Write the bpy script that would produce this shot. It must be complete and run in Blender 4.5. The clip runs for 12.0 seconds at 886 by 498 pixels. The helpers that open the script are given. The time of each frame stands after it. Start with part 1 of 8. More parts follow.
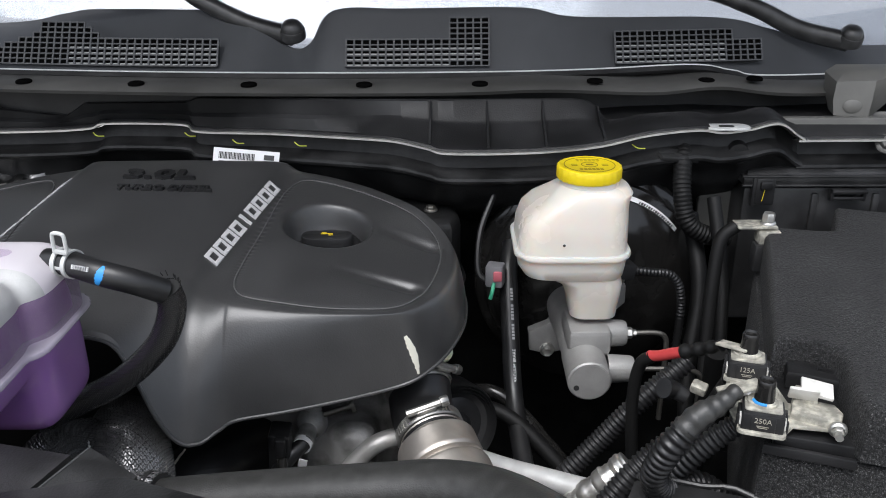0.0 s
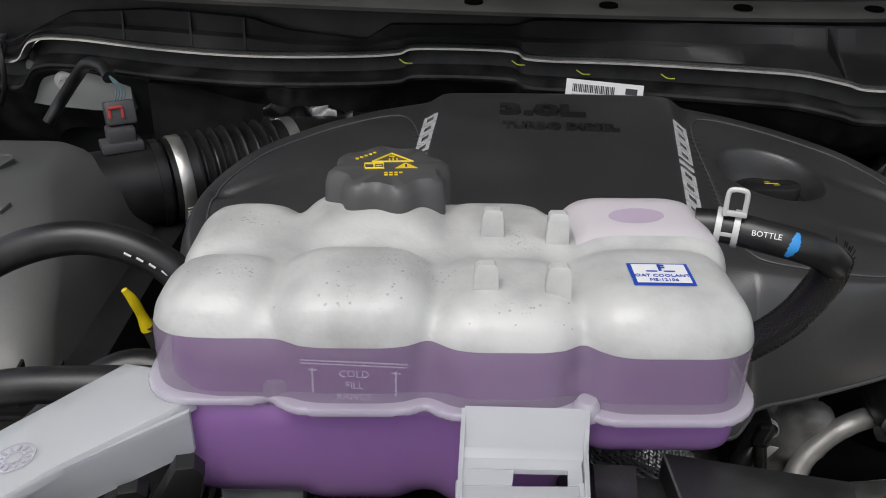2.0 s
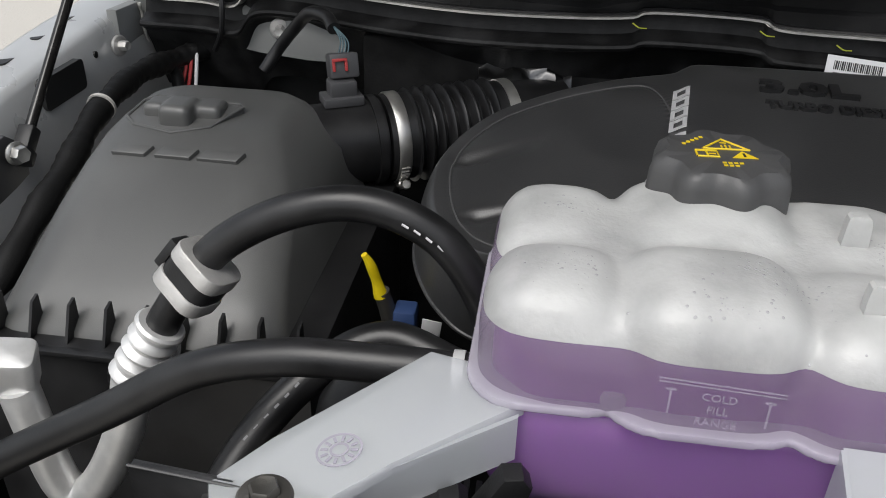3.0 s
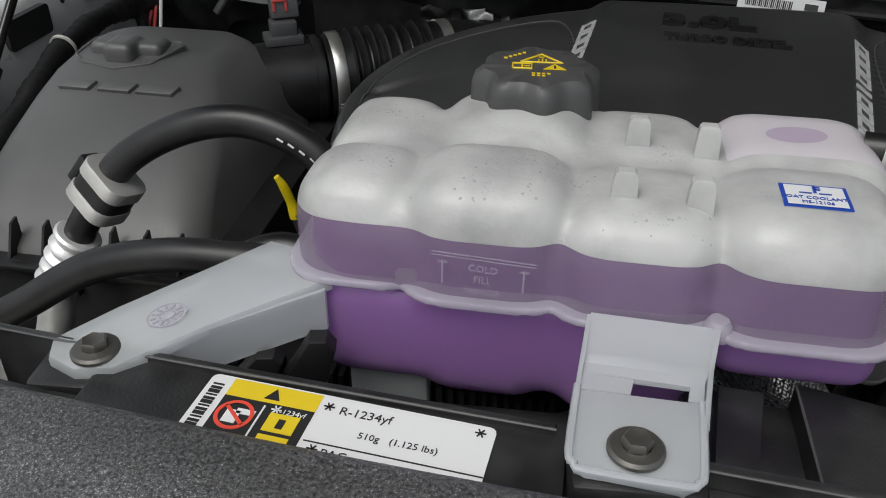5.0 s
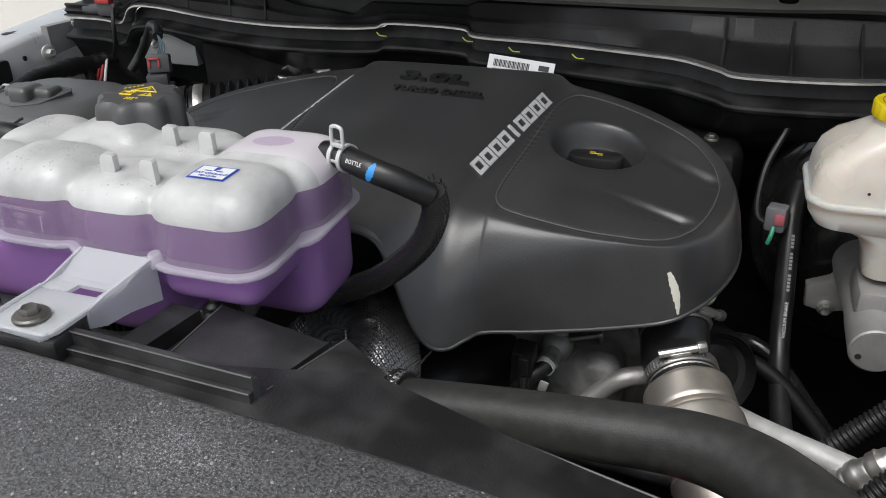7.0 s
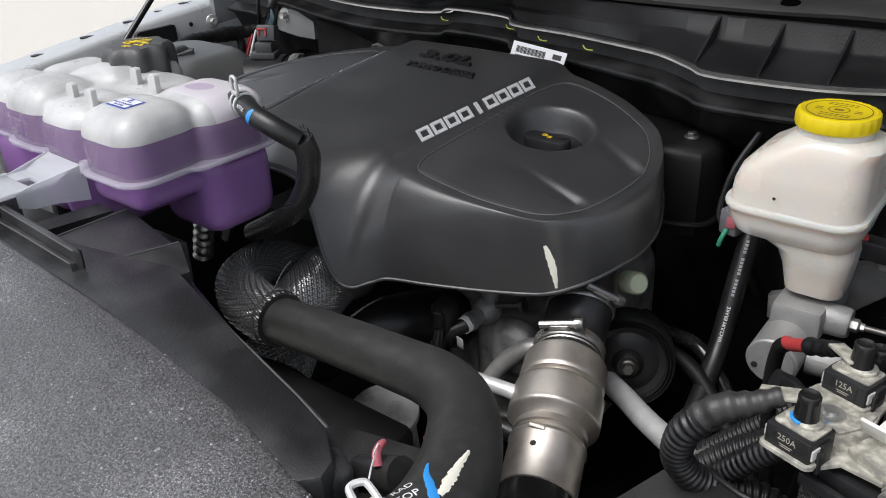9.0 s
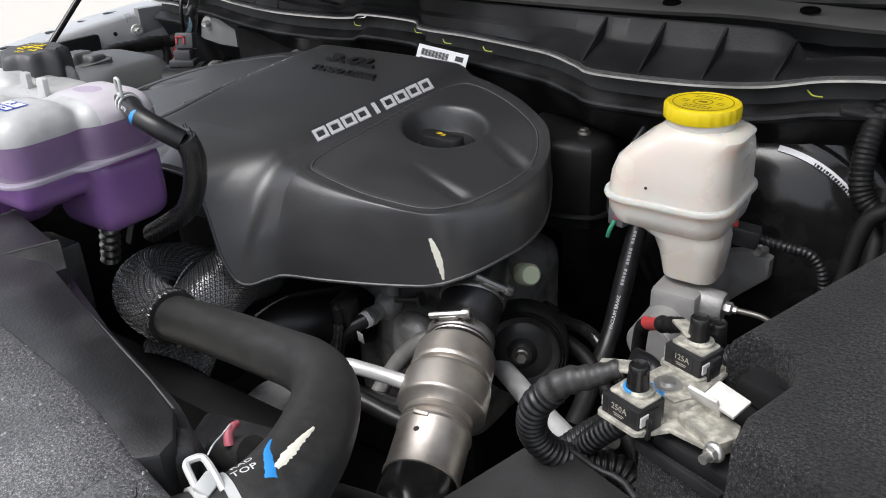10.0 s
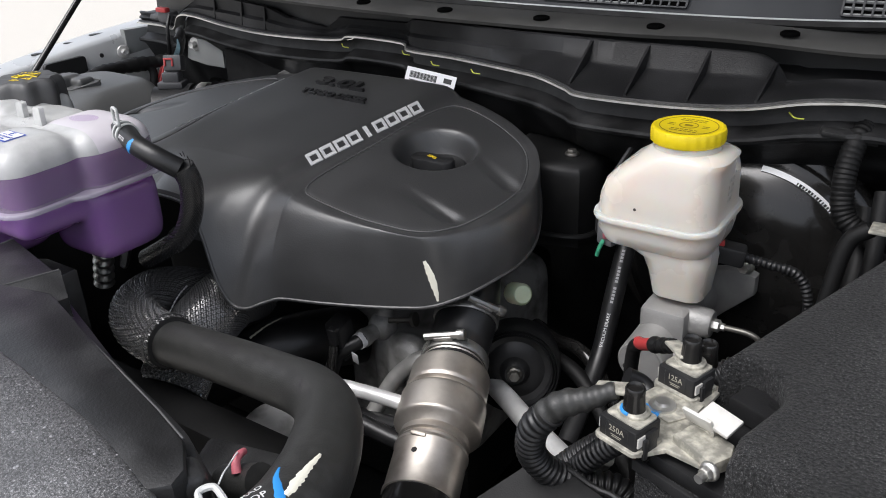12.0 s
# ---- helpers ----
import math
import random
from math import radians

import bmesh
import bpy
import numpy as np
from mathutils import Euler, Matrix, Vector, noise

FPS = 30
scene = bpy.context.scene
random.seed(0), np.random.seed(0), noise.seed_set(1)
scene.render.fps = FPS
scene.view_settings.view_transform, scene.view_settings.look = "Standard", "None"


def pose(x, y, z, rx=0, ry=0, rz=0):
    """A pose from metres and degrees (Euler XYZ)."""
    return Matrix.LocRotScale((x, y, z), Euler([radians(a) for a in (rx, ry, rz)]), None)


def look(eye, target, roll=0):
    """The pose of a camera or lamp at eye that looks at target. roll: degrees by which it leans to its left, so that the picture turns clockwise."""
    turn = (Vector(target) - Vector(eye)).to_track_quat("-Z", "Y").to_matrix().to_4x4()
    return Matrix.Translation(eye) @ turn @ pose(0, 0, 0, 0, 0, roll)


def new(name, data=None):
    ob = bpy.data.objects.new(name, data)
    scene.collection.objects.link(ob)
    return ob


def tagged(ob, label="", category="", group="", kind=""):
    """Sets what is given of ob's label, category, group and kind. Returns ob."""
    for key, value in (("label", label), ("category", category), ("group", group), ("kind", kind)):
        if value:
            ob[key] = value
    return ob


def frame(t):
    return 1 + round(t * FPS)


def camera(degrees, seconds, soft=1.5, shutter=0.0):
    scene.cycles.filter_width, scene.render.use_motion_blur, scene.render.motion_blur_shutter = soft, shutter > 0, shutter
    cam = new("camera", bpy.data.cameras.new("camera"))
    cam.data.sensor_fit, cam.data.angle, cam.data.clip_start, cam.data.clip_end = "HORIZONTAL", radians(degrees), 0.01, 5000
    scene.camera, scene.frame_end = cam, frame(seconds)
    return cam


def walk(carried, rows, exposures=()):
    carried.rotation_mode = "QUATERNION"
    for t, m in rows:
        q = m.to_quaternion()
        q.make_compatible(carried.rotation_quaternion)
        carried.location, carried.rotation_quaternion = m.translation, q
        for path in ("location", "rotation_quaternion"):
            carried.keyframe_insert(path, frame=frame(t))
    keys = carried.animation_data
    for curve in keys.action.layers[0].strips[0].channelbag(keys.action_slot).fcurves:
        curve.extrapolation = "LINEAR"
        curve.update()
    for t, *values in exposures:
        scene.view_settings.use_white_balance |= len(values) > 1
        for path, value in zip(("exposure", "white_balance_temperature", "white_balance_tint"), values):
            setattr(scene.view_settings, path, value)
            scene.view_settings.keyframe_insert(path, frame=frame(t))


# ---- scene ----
cam = camera(55.6, 12.0, soft=1.0)
PATH = [
    (0, (0.012, 0.023, 1.505), (-0.009, 1.869, 0.735), -0.3),
    (0.5, (-0.088, 0.046, 1.503), (-0.065, 1.882, 0.709), -1.2),
    (1, (-0.228, 0.072, 1.499), (-0.125, 1.899, 0.692), -1.6),
    (1.5, (-0.337, 0.11, 1.484), (-0.144, 1.904, 0.621), 0.8),
    (2, (-0.409, 0.143, 1.468), (-0.361, 1.923, 0.558), 1.2),
    (2.5, (-0.462, 0.16, 1.461), (-0.575, 1.923, 0.522), 1.3),
    (3, (-0.511, 0.183, 1.46), (-0.731, 1.898, 0.455), 1.6),
    (3.2, (-0.522, 0.186, 1.458), (-0.771, 1.886, 0.435), 1.4),
    (4.8, (-0.446, 0.136, 1.453), (-0.778, 1.783, 0.368), -0.6),
    (5, (-0.404, 0.14, 1.461), (-0.689, 1.795, 0.375), 0.4),
    (5.5, (-0.275, 0.134, 1.478), (-0.669, 1.771, 0.398), -2.1),
    (6, (-0.162, 0.107, 1.496), (-0.667, 1.767, 0.501), -3.0),
    (6.5, (-0.09, 0.098, 1.487), (-0.635, 1.767, 0.529), -3.0),
    (7, (-0.004, 0.053, 1.491), (-0.593, 1.721, 0.557), -1.5),
    (7.2, (0.044, 0.035, 1.499), (-0.58, 1.699, 0.581), -1.6),
    (8.8, (0.279, 0.105, 1.487), (-0.806, 1.514, 0.573), -2.0),
    (9, (0.306, 0.117, 1.484), (-0.819, 1.495, 0.569), -2.5),
    (9.5, (0.358, 0.125, 1.483), (-0.755, 1.52, 0.581), -3.2),
    (10, (0.376, 0.138, 1.477), (-0.691, 1.574, 0.582), -2.6),
    (10.5, (0.372, 0.14, 1.47), (-0.711, 1.55, 0.555), -2.8),
    (11, (0.37, 0.118, 1.471), (-0.777, 1.49, 0.577), -2.2),
    (11.5, (0.365, 0.128, 1.472), (-0.748, 1.537, 0.591), -2.0),
    (12, (0.372, 0.126, 1.493), (-0.665, 1.596, 0.619), -2.7),
]
walk(cam, [(t, look(eye, target, roll)) for t, eye, target, roll in PATH],
     [(0, 0.74, 6250, 10), (1, 0.6, 6350, 10), (2, 0.12, 6550, 10), (3, 0.2, 6550, 9), (5, -0.16, 6550, 7), (5.5, 0.0, 6530, 8), (6.5, 0.26, 6520, 9), (7.2, 0.42, 6480, 9), (8.8, 0.52, 6400, 10), (10, 0.70, 6400, 11), (11, 0.78, 6400, 11), (12, 0.68, 6400, 11)])


# ---- world and light ----
world = bpy.data.worlds.new("overcast_sky")
world.use_nodes = True
scene.world = world
wn, wl = world.node_tree.nodes, world.node_tree.links
sky = wn.new("ShaderNodeTexSky")
sky.sky_type, sky.sun_disc = "NISHITA", False
sky.sun_elevation, sky.sun_rotation = radians(62), radians(204)
sky.air_density, sky.dust_density = 1.0, 4.0
hue = wn.new("ShaderNodeHueSaturation")
hue.inputs["Saturation"].default_value = 0.38
wl.new(sky.outputs[0], hue.inputs["Color"])
wl.new(hue.outputs[0], wn["Background"].inputs["Color"])
wn["Background"].inputs["Strength"].default_value = 0.15
sun = new("sun", bpy.data.lights.new("sun", "SUN"))
sun.data.energy, sun.data.angle, sun.data.color = 1.25, radians(40), (0.985, 0.99, 1.0)
sun.matrix_world = look((-0.9, -1.5, 5.4), (0, 0.5, 1.0))


# ---- materials ----
def material(name, base, rough=0.5, metal=0.0, grain=0.0, grain_scale=900.0, bump=0.0, stain=0.0, stain_scale=14.0,
             stain_colour=None, coat=0.0, trans=0.0, sss=0.0, sss_radius=(0.01, 0.006, 0.004), see=0.0, sheen=0.0, spec=0.5):
    """Principled surface with fine grain relief and large soft stains."""
    m = bpy.data.materials.new(name)
    m.use_nodes = True
    n, l = m.node_tree.nodes, m.node_tree.links
    p = n["Principled BSDF"]
    p.inputs["Base Color"].default_value = (*base, 1)
    p.inputs["Roughness"].default_value = rough
    p.inputs["Metallic"].default_value = metal
    p.inputs["Transmission Weight"].default_value = trans
    p.inputs["Specular IOR Level"].default_value = spec
    if sss:
        p.inputs["Subsurface Weight"].default_value = sss
        p.inputs["Subsurface Radius"].default_value = sss_radius
        p.inputs["Subsurface Scale"].default_value = 1.0
    if sheen:
        p.inputs["Sheen Weight"].default_value = sheen
    p.inputs["Coat Weight"].default_value, p.inputs["Coat Roughness"].default_value = coat, 0.30
    tc = n.new("ShaderNodeTexCoord")
    if stain:
        big = n.new("ShaderNodeTexNoise")
        big.inputs["Scale"].default_value, big.inputs["Detail"].default_value = stain_scale, 6
        l.new(tc.outputs["Object"], big.inputs["Vector"])
        ramp = n.new("ShaderNodeValToRGB")
        ramp.color_ramp.elements[0].position, ramp.color_ramp.elements[1].position = 0.42, 0.72
        l.new(big.outputs["Fac"], ramp.inputs["Fac"])
        mix = n.new("ShaderNodeMix")
        mix.data_type = "RGBA"
        mix.inputs["A"].default_value = (*base, 1)
        other = stain_colour or tuple(min(1, c * (1 + stain) + 0.01 * stain) for c in base)
        mix.inputs["B"].default_value = (*other, 1)
        l.new(ramp.outputs["Color"], mix.inputs["Factor"])
        l.new(mix.outputs["Result"], p.inputs["Base Color"])
        rr = n.new("ShaderNodeMapRange")
        rr.inputs["To Min"].default_value, rr.inputs["To Max"].default_value = max(0.02, rough - 0.07), min(1, rough + 0.1)
        l.new(big.outputs["Fac"], rr.inputs["Value"])
        l.new(rr.outputs["Result"], p.inputs["Roughness"])
    if bump:
        fine = n.new("ShaderNodeTexNoise")
        fine.inputs["Scale"].default_value, fine.inputs["Detail"].default_value = grain_scale, 3
        l.new(tc.outputs["Object"], fine.inputs["Vector"])
        b = n.new("ShaderNodeBump")
        b.inputs["Strength"].default_value, b.inputs["Distance"].default_value = bump, 0.001
        l.new(fine.outputs["Fac"], b.inputs["Height"])
        l.new(b.outputs["Normal"], p.inputs["Normal"])
    if see:
        clear = n.new("ShaderNodeBsdfTransparent")
        clear.inputs["Color"].default_value = (0.98, 0.97, 1.0, 1)
        ms = n.new("ShaderNodeMixShader")
        ms.inputs[0].default_value = see
        l.new(p.outputs[0], ms.inputs[1])
        l.new(clear.outputs[0], ms.inputs[2])
        l.new(ms.outputs[0], n["Material Output"].inputs["Surface"])
    return m


def speckle_material(name, base, rough, scale, distance, glints=0.0, glint_colour=(0.3, 0.3, 0.3), sheen=0.0, broken=0.0, coat=0.0):
    """Rough pebbled or felted surface: coarse relief, its pits shaded by colour, with fibres or dust specks."""
    m = bpy.data.materials.new(name)
    m.use_nodes = True
    n, l = m.node_tree.nodes, m.node_tree.links
    p = n["Principled BSDF"]
    p.inputs["Roughness"].default_value = rough
    p.inputs["Sheen Weight"].default_value = sheen
    p.inputs["Coat Weight"].default_value, p.inputs["Coat Roughness"].default_value = coat, 0.30
    tc = n.new("ShaderNodeTexCoord")
    v = n.new("ShaderNodeTexNoise")
    v.inputs["Scale"].default_value, v.inputs["Detail"].default_value = scale, 5
    l.new(tc.outputs["Object"], v.inputs["Vector"])
    b = n.new("ShaderNodeBump")
    b.inputs["Strength"].default_value, b.inputs["Distance"].default_value = 1.0, distance
    l.new(v.outputs["Fac"], b.inputs["Height"])
    l.new(b.outputs[0], p.inputs["Normal"])
    big = n.new("ShaderNodeTexNoise")
    big.inputs["Scale"].default_value = 11
    l.new(tc.outputs["Object"], big.inputs["Vector"])
    s = n.new("ShaderNodeTexNoise")
    s.inputs["Scale"].default_value, s.inputs["Detail"].default_value = scale * 2.3, 2
    l.new(tc.outputs["Object"], s.inputs["Vector"])
    add = n.new("ShaderNodeMath")
    add.operation = "MULTIPLY_ADD"
    add.inputs[1].default_value = 0.35
    l.new(big.outputs["Fac"], add.inputs[0])
    l.new(s.outputs["Fac"], add.inputs[2])
    ramp = n.new("ShaderNodeValToRGB")
    ramp.color_ramp.elements[0].color = (*base, 1)
    ramp.color_ramp.elements[1].color = (*[c + (g - c) * glints for c, g in zip(base, glint_colour)], 1)
    ramp.color_ramp.elements[0].position, ramp.color_ramp.elements[1].position = 0.74, 0.9
    l.new(add.outputs[0], ramp.inputs["Fac"])
    # Relief height also scales the colour, painting shade into the pits.
    pits = n.new("ShaderNodeMapRange")
    pits.inputs["From Min"].default_value, pits.inputs["From Max"].default_value = 0.36, 0.64
    pits.inputs["To Min"].default_value, pits.inputs["To Max"].default_value = 1 - broken, 1 + broken
    l.new(v.outputs["Fac"], pits.inputs["Value"])
    scaled = n.new("ShaderNodeVectorMath")
    scaled.operation = "SCALE"
    l.new(ramp.outputs[0], scaled.inputs[0])
    l.new(pits.outputs["Result"], scaled.inputs["Scale"])
    l.new(scaled.outputs[0], p.inputs["Base Color"])
    return m


M_COVER = material("moulded_black_plastic", (0.030, 0.030, 0.0305), 0.40, spec=0.5, coat=0.5, bump=0.22, grain_scale=700, stain=0.4, stain_scale=13)
M_LID = material("satin_air_box_plastic", (0.080, 0.081, 0.079), 0.46, bump=0.14, grain_scale=1200, stain=0.3, stain_scale=10, coat=0.3)
M_PLASTIC = material("black_plastic", (0.012, 0.012, 0.0125), 0.38, spec=0.36, bump=0.15, grain_scale=900, stain=0.8, stain_scale=18)
M_SHROUD = material("satin_shroud_plastic", (0.008, 0.008, 0.0082), 0.46, spec=0.26, bump=0.15, grain_scale=900, stain=0.6, stain_scale=20)
M_WORM = material("worn_clamp_steel", (0.33, 0.325, 0.31), 0.40, 0.9, bump=0.15, grain_scale=350, stain=0.4, stain_scale=80)
M_DUSTY = material("dusty_black_plastic", (0.014, 0.014, 0.0143), 0.36, spec=0.45, coat=0.15, bump=0.25, grain_scale=600, stain=1.4, stain_scale=26)
M_COWL = material("weathered_cowl_plastic", (0.038, 0.040, 0.0435), 0.5, bump=0.12, grain_scale=1100, stain=0.35, stain_scale=7)
M_RUBBER = material("black_rubber", (0.010, 0.010, 0.0105), 0.36, bump=0.1, grain_scale=500, stain=0.6, stain_scale=30)
M_TAPE = material("matt_black_tape", (0.007, 0.007, 0.007), 0.55, spec=0.25, bump=0.3, grain_scale=300)
M_HOSE = material("grey_black_rubber_hose", (0.026, 0.026, 0.0248), 0.42, bump=0.22, grain_scale=800, stain=0.4, stain_scale=130)
# Near-black base that puts the deep shade of the bay into the colour.
M_DEEP = material("shaded_bay_black", (0.005, 0.005, 0.005), 0.6, bump=0.3, grain_scale=120, stain=0.4, stain_scale=25, spec=0.2)
M_FELT = material("black_insulation_felt", (0.006, 0.006, 0.006), 0.9, bump=0.4, grain_scale=300, stain=0.8, stain_scale=20, spec=0.15)
M_TROUGH = material("matt_black_trough", (0.0125, 0.0125, 0.013), 0.40, bump=0.2, grain_scale=700, stain=0.8, stain_scale=16, spec=0.28)
M_FLANGE = material("dusty_grey_flange_paint", (0.050, 0.049, 0.0465), 0.48, bump=0.08, grain_scale=700, stain=0.5, stain_scale=12)
M_HINGE = material("pressed_grey_steel", (0.115, 0.113, 0.105), 0.5, 0.2, bump=0.06, grain_scale=500, stain=0.35, stain_scale=18)
M_LIPSEAL = material("dusty_rubber_lip", (0.009, 0.009, 0.0092), 0.42, spec=0.25, bump=0.25, grain_scale=420, stain=1.2, stain_scale=30)
M_GLOSS = material("gloss_black_paint", (0.011, 0.0105, 0.010), 0.17, bump=0.03, grain_scale=300, stain=0.5, stain_scale=40)
M_FLEECE = speckle_material("black_felt", (0.009, 0.009, 0.0092), 0.95, 480, 0.0034, 0.3, (0.20, 0.20, 0.20), sheen=0.03, broken=0.95)
M_PEBBLE = speckle_material("pebbled_black_plastic", (0.070, 0.070, 0.071), 0.34, 620, 0.0007, 0.6, (0.42, 0.42, 0.43), broken=0.55, coat=0.45)
M_STRAND = material("black_nylon_strand", (0.020, 0.020, 0.021), 0.22, spec=1.0)
# Paler copy of the black strand; its sky sheen is put into the colour.
M_WEAVE = material("sheened_nylon_strand", (0.17, 0.17, 0.17), 0.20, 0.4, spec=1.0)
# Purple light bleeding from the coolant is painted into this base.
M_TINTED = material("polypropylene_with_coolant_glow", (0.68, 0.645, 0.68), 0.28, see=0.16, bump=0.04, grain_scale=200, sss=0.2, sss_radius=(0.01, 0.01, 0.01))
M_MARK = material("moulded_mark", (0.55, 0.52, 0.58), 0.3, see=0.80)
M_MILK = material("milky_polypropylene", (0.27, 0.215, 0.295), 0.22, bump=0.05, grain_scale=120, see=0.42)
M_FOG = material("fogged_polypropylene", (0.56, 0.565, 0.555), 0.30, bump=0.22, grain_scale=420, see=0.10, sss=0.3, sss_radius=(0.01, 0.01, 0.01), stain=0.08, stain_scale=34, stain_colour=(0.40, 0.405, 0.40))
M_CLEAR = material("clear_polypropylene", (0.33, 0.175, 0.43), 0.18, see=0.24, sss=0.6, sss_radius=(0.02, 0.010, 0.026), bump=0.03, grain_scale=120)
M_RIM = material("clear_weld_rim", (0.56, 0.53, 0.60), 0.22, see=0.52, bump=0.03, grain_scale=300)
M_BRACKET = material("frosted_polypropylene", (0.70, 0.73, 0.74), 0.16, see=0.50, sss=0.3, sss_radius=(0.02, 0.02, 0.02), bump=0.05, grain_scale=90)
M_COOLANT = material("purple_coolant", (0.32, 0.118, 0.42), 0.3, sss=0.9, sss_radius=(0.05, 0.018, 0.065))
M_RESERVOIR = material("aged_reservoir_plastic", (0.66, 0.62, 0.565), 0.26, sss=0.8, sss_radius=(0.03, 0.02, 0.014), bump=0.04, grain_scale=160, stain=0.2, stain_scale=9, stain_colour=(0.64, 0.575, 0.495))
M_YELLOW = material("yellow_plastic", (0.78, 0.60, 0.01), 0.38, bump=0.05, grain_scale=500)
M_YMARK = material("yellow_print", (0.75, 0.55, 0.02), 0.5)
M_MASTER = material("sand_cast_aluminium", (0.32, 0.315, 0.305), 0.5, 0.45, bump=0.3, grain_scale=500, stain=0.25, stain_scale=35)
M_CASTING = material("dusty_cast_aluminium", (0.34, 0.335, 0.325), 0.55, 0.4, bump=0.35, grain_scale=400, stain=0.3, stain_scale=40, stain_colour=(0.11, 0.108, 0.10))
M_ALU = material("cast_aluminium", (0.55, 0.54, 0.52), 0.5, 0.7, bump=0.25, grain_scale=500, stain=0.3, stain_scale=35)
M_BRIGHT = material("bright_aluminium_tube", (0.66, 0.66, 0.65), 0.42, 0.5, bump=0.12, grain_scale=350, stain=0.2, stain_scale=60)
M_NICKEL = material("heat_tinted_steel", (0.60, 0.56, 0.51), 0.42, 0.9, bump=0.1, grain_scale=300, stain=0.35, stain_scale=25, stain_colour=(0.34, 0.30, 0.26))
M_ZINC = material("zinc_plated_steel", (0.60, 0.59, 0.56), 0.36, 0.9, bump=0.1, grain_scale=300, stain=0.3, stain_scale=60)
M_DULLZINC = material("corroded_zinc", (0.30, 0.29, 0.25), 0.55, 0.4, bump=0.5, grain_scale=250, stain=0.4, stain_scale=160, stain_colour=(0.66, 0.63, 0.54))
M_BOLT = material("dark_phosphate_steel", (0.17, 0.163, 0.148), 0.42, 0.8, bump=0.2, grain_scale=400)
M_SILVER = material("silver_print", (0.62, 0.62, 0.63), 0.38, 0.3, bump=0.1, grain_scale=600)
M_WHITE = material("white_label", (0.74, 0.74, 0.745), 0.45, bump=0.02)
M_WHITEPL = material("white_plastic", (0.62, 0.61, 0.575), 0.5, bump=0.15, grain_scale=300, stain=0.25, stain_scale=70, stain_colour=(0.45, 0.43, 0.39))
M_INK = material("black_ink", (0.02, 0.02, 0.02), 0.5)
M_GREYINK = material("grey_ink", (0.30, 0.30, 0.31), 0.5)
M_BLUE = material("blue_paint_mark", (0.03, 0.25, 0.62), 0.5)
M_BLUEINK = material("blue_label_ink", (0.02, 0.07, 0.42), 0.4)
M_RED = material("red_plastic", (0.45, 0.045, 0.045), 0.45)
M_REDINK = material("red_ink", (0.75, 0.08, 0.05), 0.45)
M_CLAMP = material("pale_coated_clamp_steel", (0.52, 0.53, 0.52), 0.45, 0.1, bump=0.1, stain=0.15)
M_CHALK = material("paint_pen_mark", (0.72, 0.70, 0.60), 0.8, bump=0.4, grain_scale=300)
M_GREEN = material("pale_green_plastic", (0.74, 0.82, 0.58), 0.45, sss=0.2)
M_PINK = material("pink_plastic", (0.50, 0.13, 0.16), 0.5)
M_CAP = material("dark_grey_cap_plastic", (0.060, 0.060, 0.061), 0.45, bump=0.1, stain=0.2, stain_scale=30)
M_GREYPL = material("grey_plastic", (0.17, 0.17, 0.18), 0.5, bump=0.1)
M_PAINT = material("silver_body_paint", (0.52, 0.53, 0.53), 0.28, 0.25, coat=0.4, bump=0.03, stain=0.12, stain_scale=12)
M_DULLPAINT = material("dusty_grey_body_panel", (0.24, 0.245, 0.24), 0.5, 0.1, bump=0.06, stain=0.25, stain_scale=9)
# Near-metallic pale base: extra brightness of the sky reflection is put in here.
M_GLASS = material("windscreen_glass", (0.76, 0.78, 0.80), 0.05, 0.9, coat=1.0, spec=1.0)
M_GLASS.node_tree.nodes["Principled BSDF"].inputs["IOR"].default_value = 2.0
M_FOIL = material("heat_foil", (0.16, 0.16, 0.16), 0.30, 1.0, bump=1.0, grain_scale=60)
M_GROUND = speckle_material("pale_concrete", (0.50, 0.475, 0.43), 0.9, 60, 0.004, 0.3, (0.60, 0.575, 0.53))


# ---- building helpers ----
from mathutils.bvhtree import BVHTree
ROOT = {}


def thing(name, at, label, category, group="", kind=""):
    ob = new(name)
    ob.location = at
    ob.empty_display_size = 0.02
    ROOT[ob.name] = Vector(at)
    return tagged(ob, label, category, group, kind)


def part(name, bm, mat, parent=None, label="", smooth=True):
    """Links a bmesh in world coordinates as one mesh under a thing or a part."""
    origin = ROOT[parent.name] if parent else Vector()
    me = bpy.data.meshes.new(name)
    bmesh.ops.translate(bm, verts=bm.verts, vec=-origin)
    bm.to_mesh(me)
    bm.free()
    me.materials.append(mat)
    if smooth:
        me.shade_smooth()
        me.set_sharp_from_angle(angle=radians(38))
    ob = new(name, me)
    ob.parent = parent
    ROOT[ob.name] = origin
    return tagged(ob, label)


def structure(name, bm, mat, label, category, smooth=True, kind="structure"):
    return tagged(part(name, bm, mat, None, label, smooth), category=category, kind=kind)


def bm_box(size, at=(0, 0, 0), bevel=0.0, turn=None, seg=2):
    bm = bmesh.new()
    bmesh.ops.create_cube(bm, size=1.0)
    bmesh.ops.scale(bm, vec=size, verts=bm.verts)
    if bevel:
        bmesh.ops.bevel(bm, geom=bm.edges[:], offset=bevel, segments=seg, affect="EDGES", profile=0.5)
    m = Matrix.Translation(at) @ (turn if turn else Matrix())
    bmesh.ops.transform(bm, matrix=m, verts=bm.verts)
    return bm


def merge(*bms):
    """Joins several bmeshes into the first."""
    first = bms[0]
    for other in bms[1:]:
        me = bpy.data.meshes.new("join")
        other.to_mesh(me)
        other.free()
        first.from_mesh(me)
        bpy.data.meshes.remove(me)
    return first


